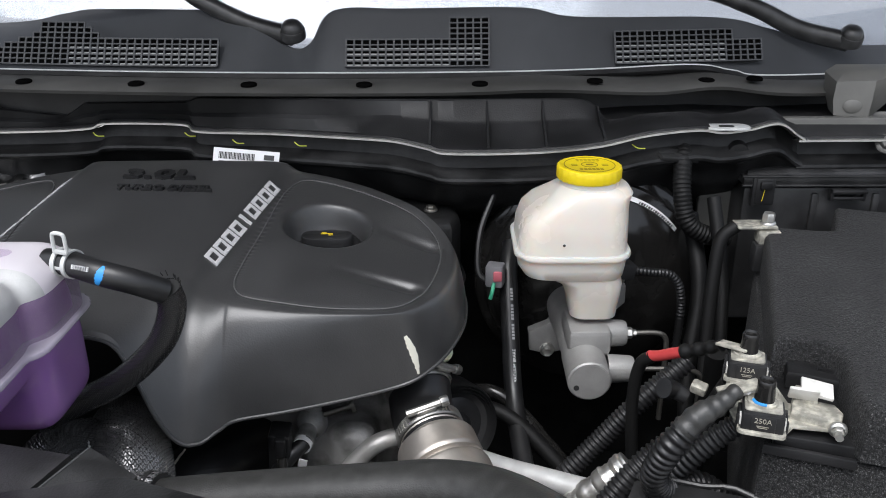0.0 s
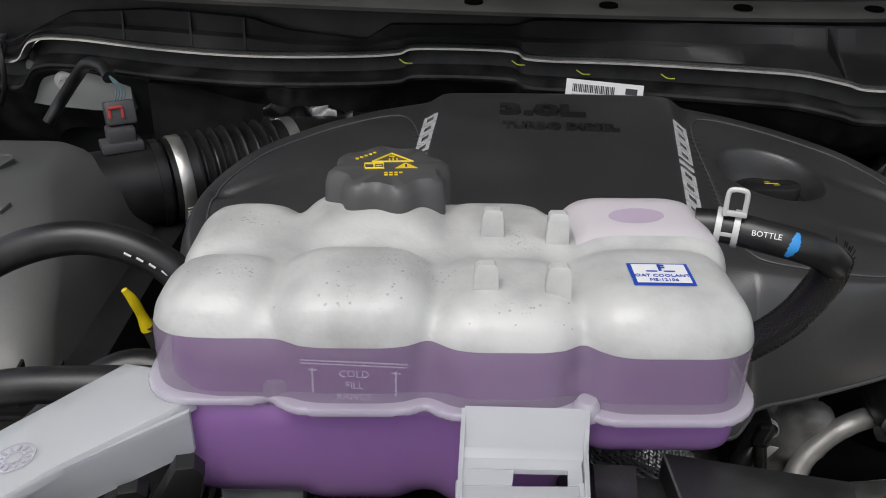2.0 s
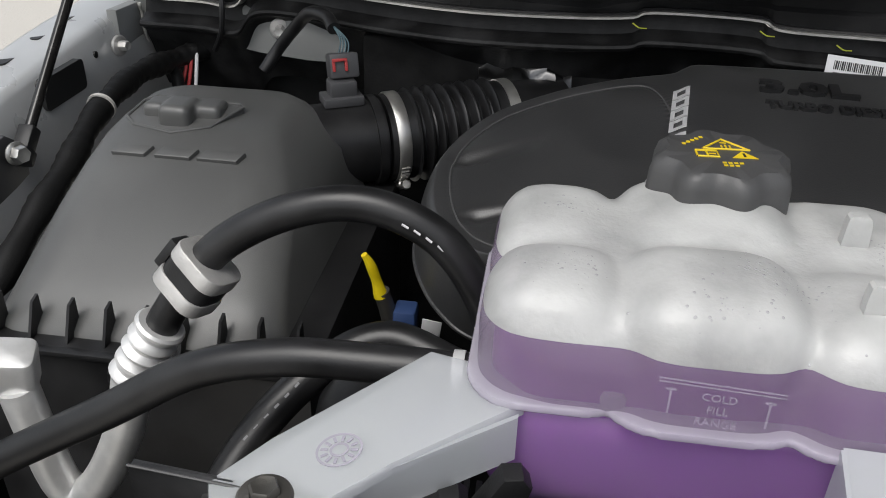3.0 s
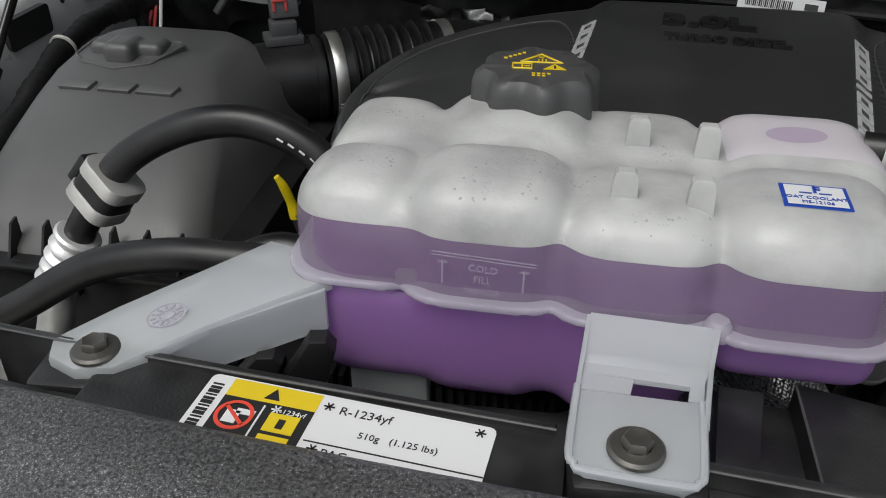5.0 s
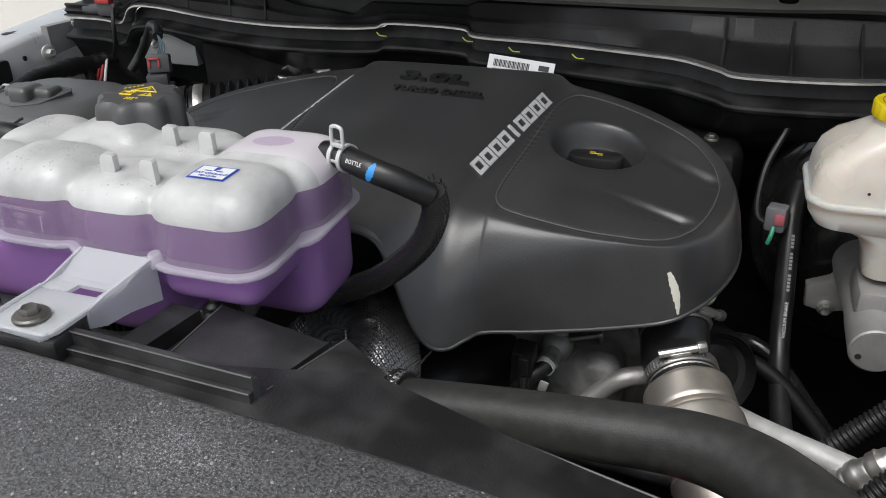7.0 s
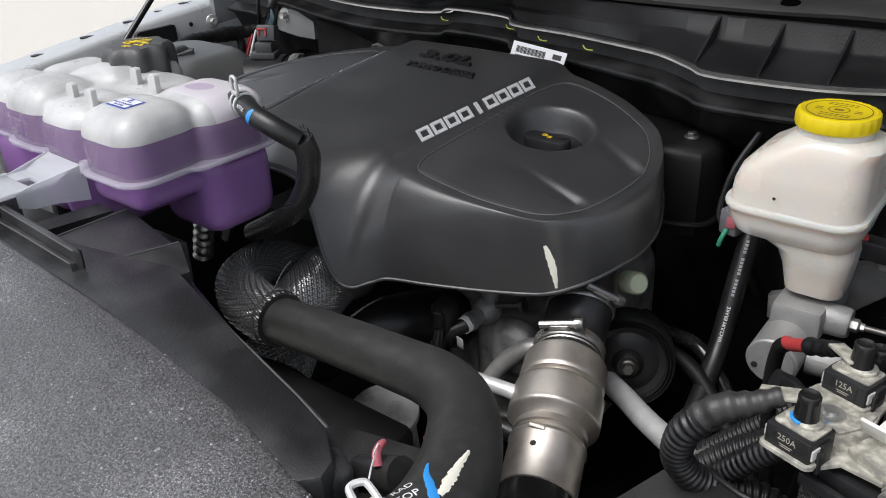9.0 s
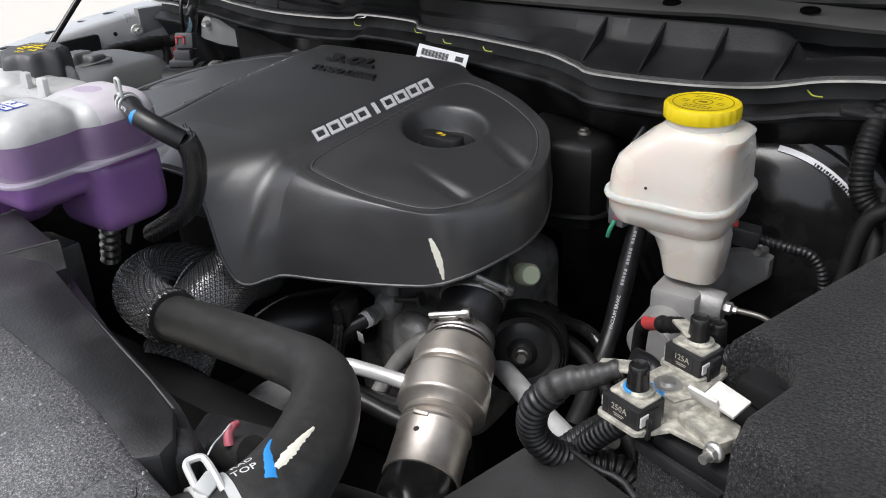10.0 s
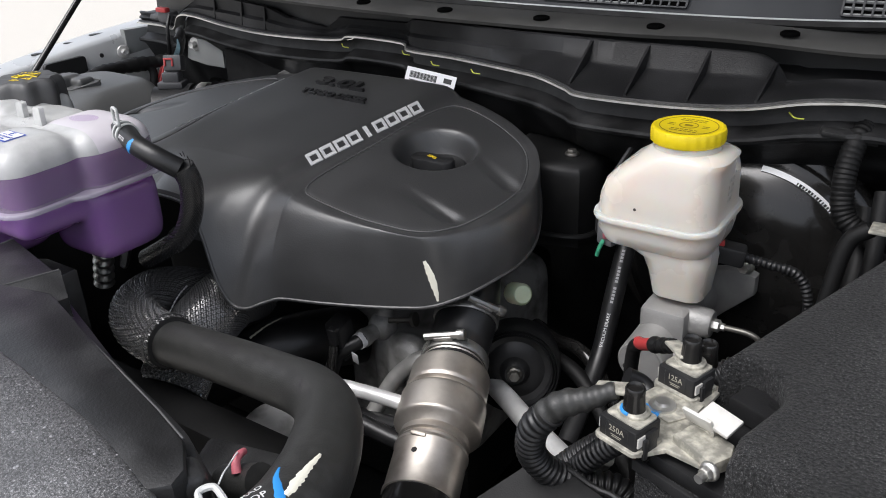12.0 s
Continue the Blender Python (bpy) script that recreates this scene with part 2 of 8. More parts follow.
def spline(pts, n=12, closed=False):
    """Catmull-Rom through the points, n steps a span."""
    p = [Vector(q) for q in pts]
    out = []
    m = len(p)
    for i in range(m if closed else m - 1):
        if closed:
            a, b, c, d = p[i - 1], p[i], p[(i + 1) % m], p[(i + 2) % m]
        else:
            b, c = p[i], p[i + 1]
            a = p[i - 1] if i else b * 2 - c
            d = p[i + 2] if i + 2 < m else c * 2 - b
        for k in range(n):
            t = k / n
            out.append(0.5 * (2 * b + (c - a) * t + (2 * a - 5 * b + 4 * c - d) * t * t + (3 * b - a - 3 * c + d) * t ** 3))
    if not closed:
        out.append(p[-1].copy())
    return out


def resample(path, step):
    out, left = [path[0].copy()], step
    for a, b in zip(path, path[1:]):
        d = (b - a).length
        pos = 0.0
        while d - pos >= left:
            pos += left
            out.append(a.lerp(b, pos / d))
            left = step
        left -= d - pos
    return out


def bm_tube(pts, radius, sides=20, n=12, smooth=True, caps=True, step=0):
    """Sweeps a circle along a path; radius is a number or a function of (metres along, part along). UV in metres."""
    path = spline(pts, n) if smooth else [Vector(q) for q in pts]
    if step:
        path = resample(path, step)
    bm = bmesh.new()
    uvl = bm.loops.layers.uv.new("UVMap")
    total = sum((b - a).length for a, b in zip(path, path[1:]))
    rings, lens, s = [], [], 0.0
    normal = None
    for i, q in enumerate(path):
        tangent = (path[min(i + 1, len(path) - 1)] - path[max(i - 1, 0)]).normalized()
        if normal is None:
            normal = tangent.orthogonal().normalized()
        else:
            normal = (normal - tangent * normal.dot(tangent)).normalized()
        side = tangent.cross(normal)
        if i:
            s += (q - path[i - 1]).length
        r = radius(s, s / total) if callable(radius) else radius
        rings.append([bm.verts.new(q + (normal * math.cos(a) + side * math.sin(a)) * r) for a in (2 * math.pi * k / sides for k in range(sides))])
        lens.append(s)
    r0 = radius(0, 0) if callable(radius) else radius
    for i in range(len(rings) - 1):
        for k in range(sides):
            j = (k + 1) % sides
            f = bm.faces.new((rings[i][k], rings[i][j], rings[i + 1][j], rings[i + 1][k]))
            vv = (2 * math.pi * r0 * k / sides, 2 * math.pi * r0 * (k + 1) / sides)
            for lp, (u, v) in zip(f.loops, ((lens[i], vv[0]), (lens[i], vv[1]), (lens[i + 1], vv[1]), (lens[i + 1], vv[0]))):
                lp[uvl].uv = (u, v)
    if caps:
        bm.faces.new(rings[0][::-1])
        bm.faces.new(rings[-1])
    return bm


def bm_braid(pts, radius, strands, slope, width, lift=0.0005, n=14):
    """A woven sleeve: two sets of flat strands winding opposite ways round a path, over and under each other."""
    gap = math.pi * radius / (strands * slope)
    path = resample(spline(pts, n), gap / 2)
    frames, normal = [], None
    for i, q in enumerate(path):
        tangent = (path[min(i + 1, len(path) - 1)] - path[max(i - 1, 0)]).normalized()
        normal = tangent.orthogonal().normalized() if normal is None else (normal - tangent * normal.dot(tangent)).normalized()
        frames.append((q, tangent, normal, tangent.cross(normal)))
    bm = bmesh.new()
    for way in (1, -1):
        for k in range(strands):
            last = None
            for i, (q, tangent, normal, side) in enumerate(frames):
                a = 2 * math.pi * k / strands + way * i * gap / 2 * slope / radius
                out = normal * math.cos(a) + side * math.sin(a)
                round_ = side * math.cos(a) - normal * math.sin(a)
                across_ = (round_ - tangent * slope * way).normalized()
                p = q + out * (radius + lift * (1 + way * math.cos(math.pi * (i / 2 + k))))
                pair = (bm.verts.new(p - across_ * width / 2), bm.verts.new(p + out * lift * 0.7), bm.verts.new(p + across_ * width / 2))
                if last:
                    bm.faces.new((last[0], last[1], pair[1], pair[0]))
                    bm.faces.new((last[1], last[2], pair[2], pair[1]))
                last = pair
    return bm


def bm_lathe(profile, matrix, sides=32, lobes=0, lobe=0.0):
    """Turns a profile of (radius, height) round z, then places it by the matrix."""
    bm = bmesh.new()
    rings = []
    for r, h in profile:
        if r < 1e-6:
            rings.append([bm.verts.new((0, 0, h))])
            continue
        ring = []
        for k in range(sides):
            a = 2 * math.pi * k / sides
            q = r * (1 + lobe * math.cos(lobes * a)) if lobes else r
            ring.append(bm.verts.new((q * math.cos(a), q * math.sin(a), h)))
        rings.append(ring)
    for a, b in zip(rings, rings[1:]):
        for k in range(sides):
            j = (k + 1) % sides
            if len(a) == 1 and len(b) > 1:
                bm.faces.new((a[0], b[j], b[k]))
            elif len(b) == 1 and len(a) > 1:
                bm.faces.new((a[k], a[j], b[0]))
            elif len(a) > 1:
                bm.faces.new((a[k], a[j], b[j], b[k]))
    bmesh.ops.recalc_face_normals(bm, faces=bm.faces)
    bmesh.ops.transform(bm, matrix=matrix, verts=bm.verts)
    return bm


def axis(at, direction, spin=0):
    """A pose at a point whose z looks along the direction."""
    return Matrix.Translation(at) @ Vector(direction).normalized().to_track_quat("Z", "Y").to_matrix().to_4x4() @ pose(0, 0, 0, 0, 0, spin)


def bm_prism(outline, z0, z1, bevel=0.0, matrix=None, seg=2):
    """An upright block over a plan outline."""
    bm = bmesh.new()
    low = [bm.verts.new((x, y, z0)) for x, y in outline]
    high = [bm.verts.new((x, y, z1)) for x, y in outline]
    n = len(outline)
    bm.faces.new(low[::-1])
    top = bm.faces.new(high)
    for i in range(n):
        j = (i + 1) % n
        bm.faces.new((low[i], low[j], high[j], high[i]))
    bmesh.ops.recalc_face_normals(bm, faces=bm.faces)
    if bevel:
        bmesh.ops.bevel(bm, geom=list(top.edges), offset=bevel, segments=seg, affect="EDGES", profile=0.5)
    if matrix:
        bmesh.ops.transform(bm, matrix=matrix, verts=bm.verts)
    return bm


def bm_loft(rings, close_start=True, close_end=True):
    bm = bmesh.new()
    vs = [[bm.verts.new(p) for p in ring] for ring in rings]
    n = len(rings[0])
    for a, b in zip(vs, vs[1:]):
        for k in range(n):
            j = (k + 1) % n
            bm.faces.new((a[k], a[j], b[j], b[k]))
    if close_start:
        bm.faces.new(vs[0][::-1])
    if close_end:
        bm.faces.new(vs[-1])
    bmesh.ops.recalc_face_normals(bm, faces=bm.faces)
    return bm


def round_rect(cx, cy, hx, hy, r, seg=6):
    r = min(r, hx * 0.999, hy * 0.999)
    out = []
    for sx, sy, a0 in ((1, 1, 0), (-1, 1, 90), (-1, -1, 180), (1, -1, 270)):
        for k in range(seg + 1):
            a = radians(a0 + 90 * k / seg)
            out.append((cx + sx * (hx - r) + r * math.cos(a), cy + sy * (hy - r) + r * math.sin(a)))
    return out


def bm_blob(boxes, voxel, smooth, factor=0.5, flat=0.0):
    """Rounded cells (x0, x1, y0, y1, z0, z1, radius) melted into one skin."""
    bm = bmesh.new()
    for x0, x1, y0, y1, z0, z1, r in boxes:
        if flat:
            b = bm_prism(round_rect((x0 + x1) / 2, (y0 + y1) / 2, (x1 - x0) / 2, (y1 - y0) / 2, flat, 8), z0, z1)
        else:
            b = bm_box((x1 - x0, y1 - y0, z1 - z0), ((x0 + x1) / 2, (y0 + y1) / 2, (z0 + z1) / 2), r, seg=4)
        merge(bm, b)
    me = bpy.data.meshes.new("melt")
    bm.to_mesh(me)
    bm.free()
    ob = new("melt", me)
    mod = ob.modifiers.new("skin", "REMESH")
    mod.mode, mod.voxel_size = "VOXEL", voxel
    sm = ob.modifiers.new("soften", "SMOOTH")
    sm.iterations, sm.factor = smooth, factor
    bpy.context.view_layer.update()
    made = bpy.data.meshes.new_from_object(ob.evaluated_get(bpy.context.evaluated_depsgraph_get()))
    bpy.data.objects.remove(ob)
    out = bmesh.new()
    out.from_mesh(made)
    bpy.data.meshes.remove(made)
    return out


def bm_text(words, size, matrix, depth=0.0003, align="CENTER", bold=0.0):
    cu = bpy.data.curves.new("words", "FONT")
    cu.body, cu.size, cu.align_x, cu.align_y = words, size, align, "CENTER"
    cu.extrude, cu.offset, cu.resolution_u = depth, bold, 2
    ob = new("words", cu)
    bpy.context.view_layer.update()
    me = bpy.data.meshes.new_from_object(ob.evaluated_get(bpy.context.evaluated_depsgraph_get()))
    bpy.data.objects.remove(ob)
    bm = bmesh.new()
    bm.from_mesh(me)
    bpy.data.meshes.remove(me)
    bmesh.ops.transform(bm, matrix=matrix, verts=bm.verts)
    return bm


def plate(w, h, matrix, t=0.0004, cx=0.0, cy=0.0, r=0.0):
    """A thin sticker or bar in the matrix's xy plane."""
    return bm_prism(round_rect(cx, cy, w / 2, h / 2, r, 3) if r else [(cx - w / 2, cy - h / 2), (cx + w / 2, cy - h / 2), (cx + w / 2, cy + h / 2), (cx - w / 2, cy + h / 2)], 0, t, matrix=matrix)


def bars(specs, matrix, z=0.0005, t=0.0003):
    """Several flat bars (cx, cy, w, h) as one print."""
    return merge(*[plate(w, h, matrix @ Matrix.Translation((0, 0, z)), t, cx, cy) for cx, cy, w, h in specs])


def bm_hexbolt(at, direction, flange, head, height, dome=0.0):
    m = axis(at, direction)
    return merge(bm_lathe([(0, 0), (flange, 0), (flange, 0.0014), (flange * 0.9, 0.0026), (head * 0.95, 0.0032)], m, 28),
                 bm_lathe([(0, 0.002), (head, 0.002), (head, height * 0.82), (head * 0.86, height), (head * 0.5, height - 0.0006), (0, height - 0.0006)], m, 6))


def bm_clamp(at, direction, radius, width, t=0.0012, screw_angle=0.0, toward=None):
    """Worm-drive clamp: band, perforated screw housing and hex screw."""
    if toward:
        lo = axis(at, direction).to_3x3().inverted() @ Vector(toward)
        screw_angle = math.degrees(math.atan2(lo.y, lo.x))
    m = axis(at, direction, screw_angle)
    band = bm_lathe([(radius, -width / 2), (radius + t, -width / 2), (radius + t * 1.6, -width / 2 + 0.001), (radius + t * 1.6, width / 2 - 0.001), (radius + t, width / 2), (radius, width / 2)], m, 40)
    house = bm_box((0.0070, 0.021, width * 0.85), (0, 0, 0), 0.0032)
    bmesh.ops.transform(house, matrix=m @ Matrix.Translation((radius + 0.0040, 0, 0)), verts=house.verts)
    screw = bm_lathe([(0, -0.018), (0.0035, -0.018), (0.0035, 0.014), (0.0050, 0.0145), (0.0050, 0.021), (0.0042, 0.022), (0, 0.022)], m @ Matrix.Translation((radius + 0.006, 0, 0)) @ pose(0, 0, 0, 90, 0, 0), 8)
    teeth = [bm_box((0.0012, 0.0016, width * 0.7), (0, 0, 0)) for k in range(12)]
    for k, b in enumerate(teeth):
        bmesh.ops.transform(b, matrix=m @ pose(0, 0, 0, 0, 0, (22 + 6 * k) if k < 8 else -(22 + 6 * (k - 8))) @ Matrix.Translation((radius + t * 1.8, 0, 0)), verts=b.verts)
    return merge(band, house, screw, *teeth)


def skin_of(bm):
    """A search tree over a skin whose faces look outwards."""
    bmesh.ops.recalc_face_normals(bm, faces=bm.faces)
    bm.normal_update()
    tree = BVHTree.FromBMesh(bm)
    bm.free()
    return tree


def stroke(skin, pts, width, lift=0.0003, ragged=0.25, seed=3, up=(0, -0.6, 0.8)):
    """A thin painted stroke lying on a surface, along a path, with a ragged outline."""
    rng = random.Random(seed)
    bm = bmesh.new()
    path = spline(pts, 8)
    rows = []
    for i, q in enumerate(path):
        u = i / (len(path) - 1)
        t = path[min(i + 1, len(path) - 1)] - path[max(i - 1, 0)]
        where, nor, _, _ = skin.find_nearest(q)
        nor = nor if nor.dot(Vector(up)) > 0 else -nor
        side = t.cross(nor).normalized()
        w = width(u)
        row = []
        for k in (-1, -0.4, 0.4, 1):
            p = where + side * w * k * (1 + ragged * rng.uniform(-1, 1))
            at, n, _, _ = skin.find_nearest(p)
            n = n if n.dot(nor) > 0 else -n
            row.append(bm.verts.new(at + n * (lift if abs(k) < 1 else lift * 0.3)))
        rows.append(row)
    for a, b in zip(rows, rows[1:]):
        for k in range(3):
            bm.faces.new((a[k], a[k + 1], b[k + 1], b[k]))
    bmesh.ops.recalc_face_normals(bm, faces=bm.faces)
    return bm


def drape(skin, bm, base, lift=0.0002):
    """Lets a flat print sink straight down onto a skin; base is the height of the print's own zero."""
    for v in bm.verts:
        where, nor, _, _ = skin.ray_cast(Vector((v.co.x, v.co.y, 1.5)), Vector((0, 0, -1)))
        if where:
            v.co.z = where.z + lift + (v.co.z - base)
    return bm


def sheet(w, h, matrix, cx=0.0, cy=0.0, nx=12, ny=8):
    """A flat grid in the matrix's xy plane."""
    bm = bmesh.new()
    g = [[bm.verts.new(matrix @ Vector((cx - w / 2 + w * i / nx, cy - h / 2 + h * j / ny, 0))) for j in range(ny + 1)] for i in range(nx + 1)]
    for i in range(nx):
        for j in range(ny):
            bm.faces.new((g[i][j], g[i + 1][j], g[i + 1][j + 1], g[i][j + 1]))
    return bm


# ---- setting: ground, firewall, cowl, fender ----
structure("ground", bm_box((600, 600, 0.1), (0, 0, -0.05)), M_GROUND, "pale grey concrete parking ground", "ground")
structure("bay_floor", bm_box((1.9, 0.95, 0.04), (-0.25, 0.75, 0.72)), M_DEEP, "near-black floor added to close the bay below the engine", "undertray")
structure("firewall", bm_box((1.42, 0.03, 0.48), (-0.01, 1.085, 0.96), 0.004), M_FELT, "black firewall behind the engine", "firewall")


def across(stations, shape, n=10):
    """Sweeps a section across the truck: shape(x, y, z) gives (y, z) pairs for each smoothed station (x, y, z)."""
    rings = []
    for q in spline(stations, n):
        rings.append([(q.x, y, z) for y, z in shape(q.x, q.y, q.z)])
    bm = bmesh.new()
    vs = [[bm.verts.new(p) for p in r] for r in rings]
    for a, b in zip(vs, vs[1:]):
        for k in range(len(a) - 1):
            bm.faces.new((a[k], a[k + 1], b[k + 1], b[k]))
    bmesh.ops.recalc_face_normals(bm, faces=bm.faces)
    return bm


def bow(x):
    """How far the cowl's line bows backwards away from the middle of the truck."""
    return 0.16 * (x + 0.1) ** 2


COWL_TOP = [(-0.95, 1.14, 1.345), (-0.60, 1.14, 1.352), (-0.50, 1.14, 1.366), (-0.45, 1.14, 1.372), (-0.27, 1.12, 1.372), (-0.235, 1.10, 1.356),
            (-0.19, 1.09, 1.332), (-0.165, 1.09, 1.338), (-0.135, 1.10, 1.376), (-0.05, 1.10, 1.378), (0.10, 1.10, 1.378), (0.17, 1.10, 1.366), (0.35, 1.10, 1.362),
            (0.42, 1.09, 1.348), (0.50, 1.08, 1.328), (0.62, 1.08, 1.322), (0.85, 1.1, 1.322)]
cowl = thing("cowl_panel", (-0.1, 1.06, 1.33), "weathered black plastic cowl panel with air-inlet grilles", "cowl panel")


def cowl_shape(x, y, z):
    b = bow(x)
    e = 0.013 * min(1.0, max(0.0, (x - 0.31) / 0.12))
    return [(1.20 + b, 1.30), (y + 0.012 + b, z), (y + b, z + 0.001), (y - 0.008 + b, z - 0.006), (1.052 + b, 1.311 - e), (1.046 + b - 0.4 * e, 1.307 - e)]


part("panel", across(COWL_TOP, cowl_shape, 8), M_COWL, cowl)


def cowl_seat(x, v):
    """A point on the sloping cowl face; v from 0 at its foot to 1 at the level of the grilles' top."""
    return Vector((x, 1.052 + bow(x) + 0.032 * v, 1.312 + 0.050 * v))


# Glossless near-black: stands in for shade inside the grille; clip heads share it.
M_FLATBLACK = material("flat_near_black", (0.003, 0.003, 0.003), 0.9, spec=0.0)


def grille(x0, x1, cells, heights, pale=()):
    """A lattice of small square openings; heights gives the number of rows for each column, pale the columns with
    painted light behind.
    """
    dx, dv = (x1 - x0) / cells, 0.118
    turn = pose(0, 0, 0, 57, 0, 0)
    seat = lambda x, j, out: Matrix.Translation(cowl_seat(x, 0.06 + dv * j) + Vector((0, -0.0010 - 0.6 * out, 0.0006 + 0.8 * out))) @ turn
    holes, lattice, lit_strips = [], [], []
    for i in range(cells):
        x = x0 + dx * (i + 0.5)
        n = heights[i]
        # Flat sheet on the panel, coloured as the shade in the cells.
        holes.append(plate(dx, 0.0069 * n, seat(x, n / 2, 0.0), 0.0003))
        side = max(n, heights[i - 1] if i else 0)
        lattice.append(plate(dx * 0.22, 0.0069 * side, seat(x - dx / 2, side / 2, 0.0006), 0.0024))
        for j in range(n + 1):
            lattice.append(plate(dx, 0.0017, seat(x, j, 0.0004), 0.0020))
            # Pale strips put the light seen in the lower cells into colour.
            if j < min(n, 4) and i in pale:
                lit_strips.append(plate(dx * 0.8, 0.0022, seat(x, j + 0.30, 0.0003), 0.0002))
    lattice.append(plate(dx * 0.22, 0.0069 * heights[-1], seat(x1, heights[-1] / 2, 0.0006), 0.0024))
    p = part("grille", merge(*lattice), M_COWL, cowl, "moulded grid over the air inlet", smooth=False)
    part("opening", merge(*holes), M_FLATBLACK, p, "near-black sheets standing in for shade behind the grid", smooth=False)
    if lit_strips:
        part("ledge", merge(*lit_strips), M_DULLPAINT, p, "pale strips standing for light caught behind the grid", smooth=False)


grille(-0.80, -0.608, 20, [5] * 20)
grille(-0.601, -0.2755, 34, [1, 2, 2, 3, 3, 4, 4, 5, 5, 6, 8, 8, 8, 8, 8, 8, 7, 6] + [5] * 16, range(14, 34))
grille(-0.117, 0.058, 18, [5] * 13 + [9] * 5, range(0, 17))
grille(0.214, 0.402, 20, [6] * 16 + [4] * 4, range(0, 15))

seal = across([(-0.95, 0, 0), (-0.5, 0, 0), (0.1, 0, 0), (0.30, 0, 0.004), (0.36, -0.003, -0.004), (0.43, -0.006, -0.012), (0.8, -0.006, -0.012)],
              lambda x, y, z: [(1.047 + bow(x) + y, 1.309 + z), (1.041 + bow(x) + y, 1.311 + z), (1.036 + bow(x) + y, 1.306 + z), (1.040 + bow(x) + y, 1.302 + z)], 8)
# Added pale strip: the reflection on the seal's glossy top, put into colour.
bead = across([(-0.95, 0, 0), (-0.5, 0, 0), (0.1, 0, 0), (0.30, 0, 0.004), (0.36, -0.003, -0.004), (0.43, -0.006, -0.012), (0.8, -0.006, -0.012)],
              lambda x, y, z: [(1.0455 + bow(x) + y, 1.3105 + z), (1.0440 + bow(x) + y, 1.3118 + z), (1.0415 + bow(x) + y, 1.3120 + z), (1.0402 + bow(x) + y, 1.3108 + z)], 8)
part("seal_glint", bead, M_CLAMP, cowl, "thin pale strip painted as the seal's highlight")
part("edge_seal", seal, M_RUBBER, cowl, "rubber edge seal below its painted highlight")
strip = across([(-0.95, 0, 0), (-0.4, 0, 0), (0.0, 0, 0), (0.12, 0, 0.002), (0.25, 0, -0.004), (0.33, 0, 0), (0.45, 0, -0.012), (0.8, 0, -0.012)],
               lambda x, y, z: [(1.070 + bow(x), 1.309 + z), (1.043 + bow(x), 1.305 + z), (1.012 + bow(x), 1.3065 + z), (0.988 + bow(x), 1.303 + z), (0.982 + bow(x), 1.299 + z), (0.984 + bow(x), 1.2950 + z), (1.02 + bow(x), 1.2945 + z * 0.5)], 8)
flange = structure("cowl_flange", strip, M_FLANGE, "grey painted cowl flange with black push clips", "trim")
for cx in (-0.50, -0.36, -0.225, -0.09, 0.045, 0.18, 0.315, 0.375):
    c = thing("push_clip", (cx, 0.998 + bow(cx), 1.306), "black plastic push clip in the cowl flange", "clip", "cowl clips")
    part("head", bm_lathe([(0, -0.002), (0.0095, -0.002), (0.0095, 0.0006), (0.0075, 0.0018), (0.003, 0.0018), (0.0028, 0.0008), (0, 0.0008)], Matrix.Translation((cx, 0.998 + bow(cx), 1.3060 + (0.0012 if 0.1 < cx < 0.2 else -0.0015 if cx > 0.2 else 0.0))), 20), M_FLATBLACK, c)

# trough below the flange, with its bright pinched edge and soft lower lip
EDGE = [(-1.0, 1.12, 1.212), (-0.92, 1.11, 1.214), (-0.875, 1.10, 1.214), (-0.850, 1.095, 1.238), (-0.80, 1.085, 1.243), (-0.70, 1.065, 1.238), (-0.60, 1.05, 1.236), (-0.50, 1.045, 1.238), (-0.44, 1.043, 1.242), (-0.415, 1.04, 1.249), (-0.32, 1.03, 1.250), (-0.295, 1.015, 1.245), (-0.2, 0.985, 1.250),
        (-0.09, 0.94, 1.256), (-0.05, 0.92, 1.258), (-0.015, 0.906, 1.254), (0.01, 0.90, 1.250), (0.10, 0.90, 1.251), (0.17, 0.905, 1.256), (0.225, 0.91, 1.267), (0.28, 0.92, 1.270), (0.31, 0.925, 1.266), (0.34, 0.93, 1.268),
        (0.375, 0.935, 1.273), (0.41, 0.95, 1.252), (0.44, 0.95, 1.250), (0.8, 0.955, 1.252)]


# the raised lip behind the trough's channel: x, y, z
LIP = [(-1.0, 1.13, 1.232), (-0.88, 1.115, 1.235), (-0.80, 1.10, 1.272), (-0.70, 1.082, 1.280), (-0.60, 1.066, 1.276), (-0.556, 1.062, 1.264), (-0.472, 1.058, 1.256), (-0.445, 1.056, 1.273), (-0.312, 1.038, 1.2775), (-0.296, 1.030, 1.285), (-0.21, 1.004, 1.290), (-0.116, 0.976, 1.2935), (0.0, 0.970, 1.2945),
       (0.15, 0.974, 1.2940), (0.168, 0.976, 1.2915), (0.180, 0.978, 1.2830), (0.190, 0.980, 1.2680), (0.278, 0.985, 1.2720), (0.40, 0.992, 1.2640), (0.80, 0.995, 1.2620)]


def lip_at(x):
    return float(np.interp(x, [q[0] for q in LIP], [q[1] for q in LIP])), float(np.interp(x, [q[0] for q in LIP], [q[2] for q in LIP]))


def channel(x, y, z):
    """Foot of the channel's rear wall behind the edge point (y, z)."""
    yl, zl = lip_at(x)
    return y + 0.80 * (yl - y), z + 0.004 + 0.38 * max(0.004, zl - z - 0.004)


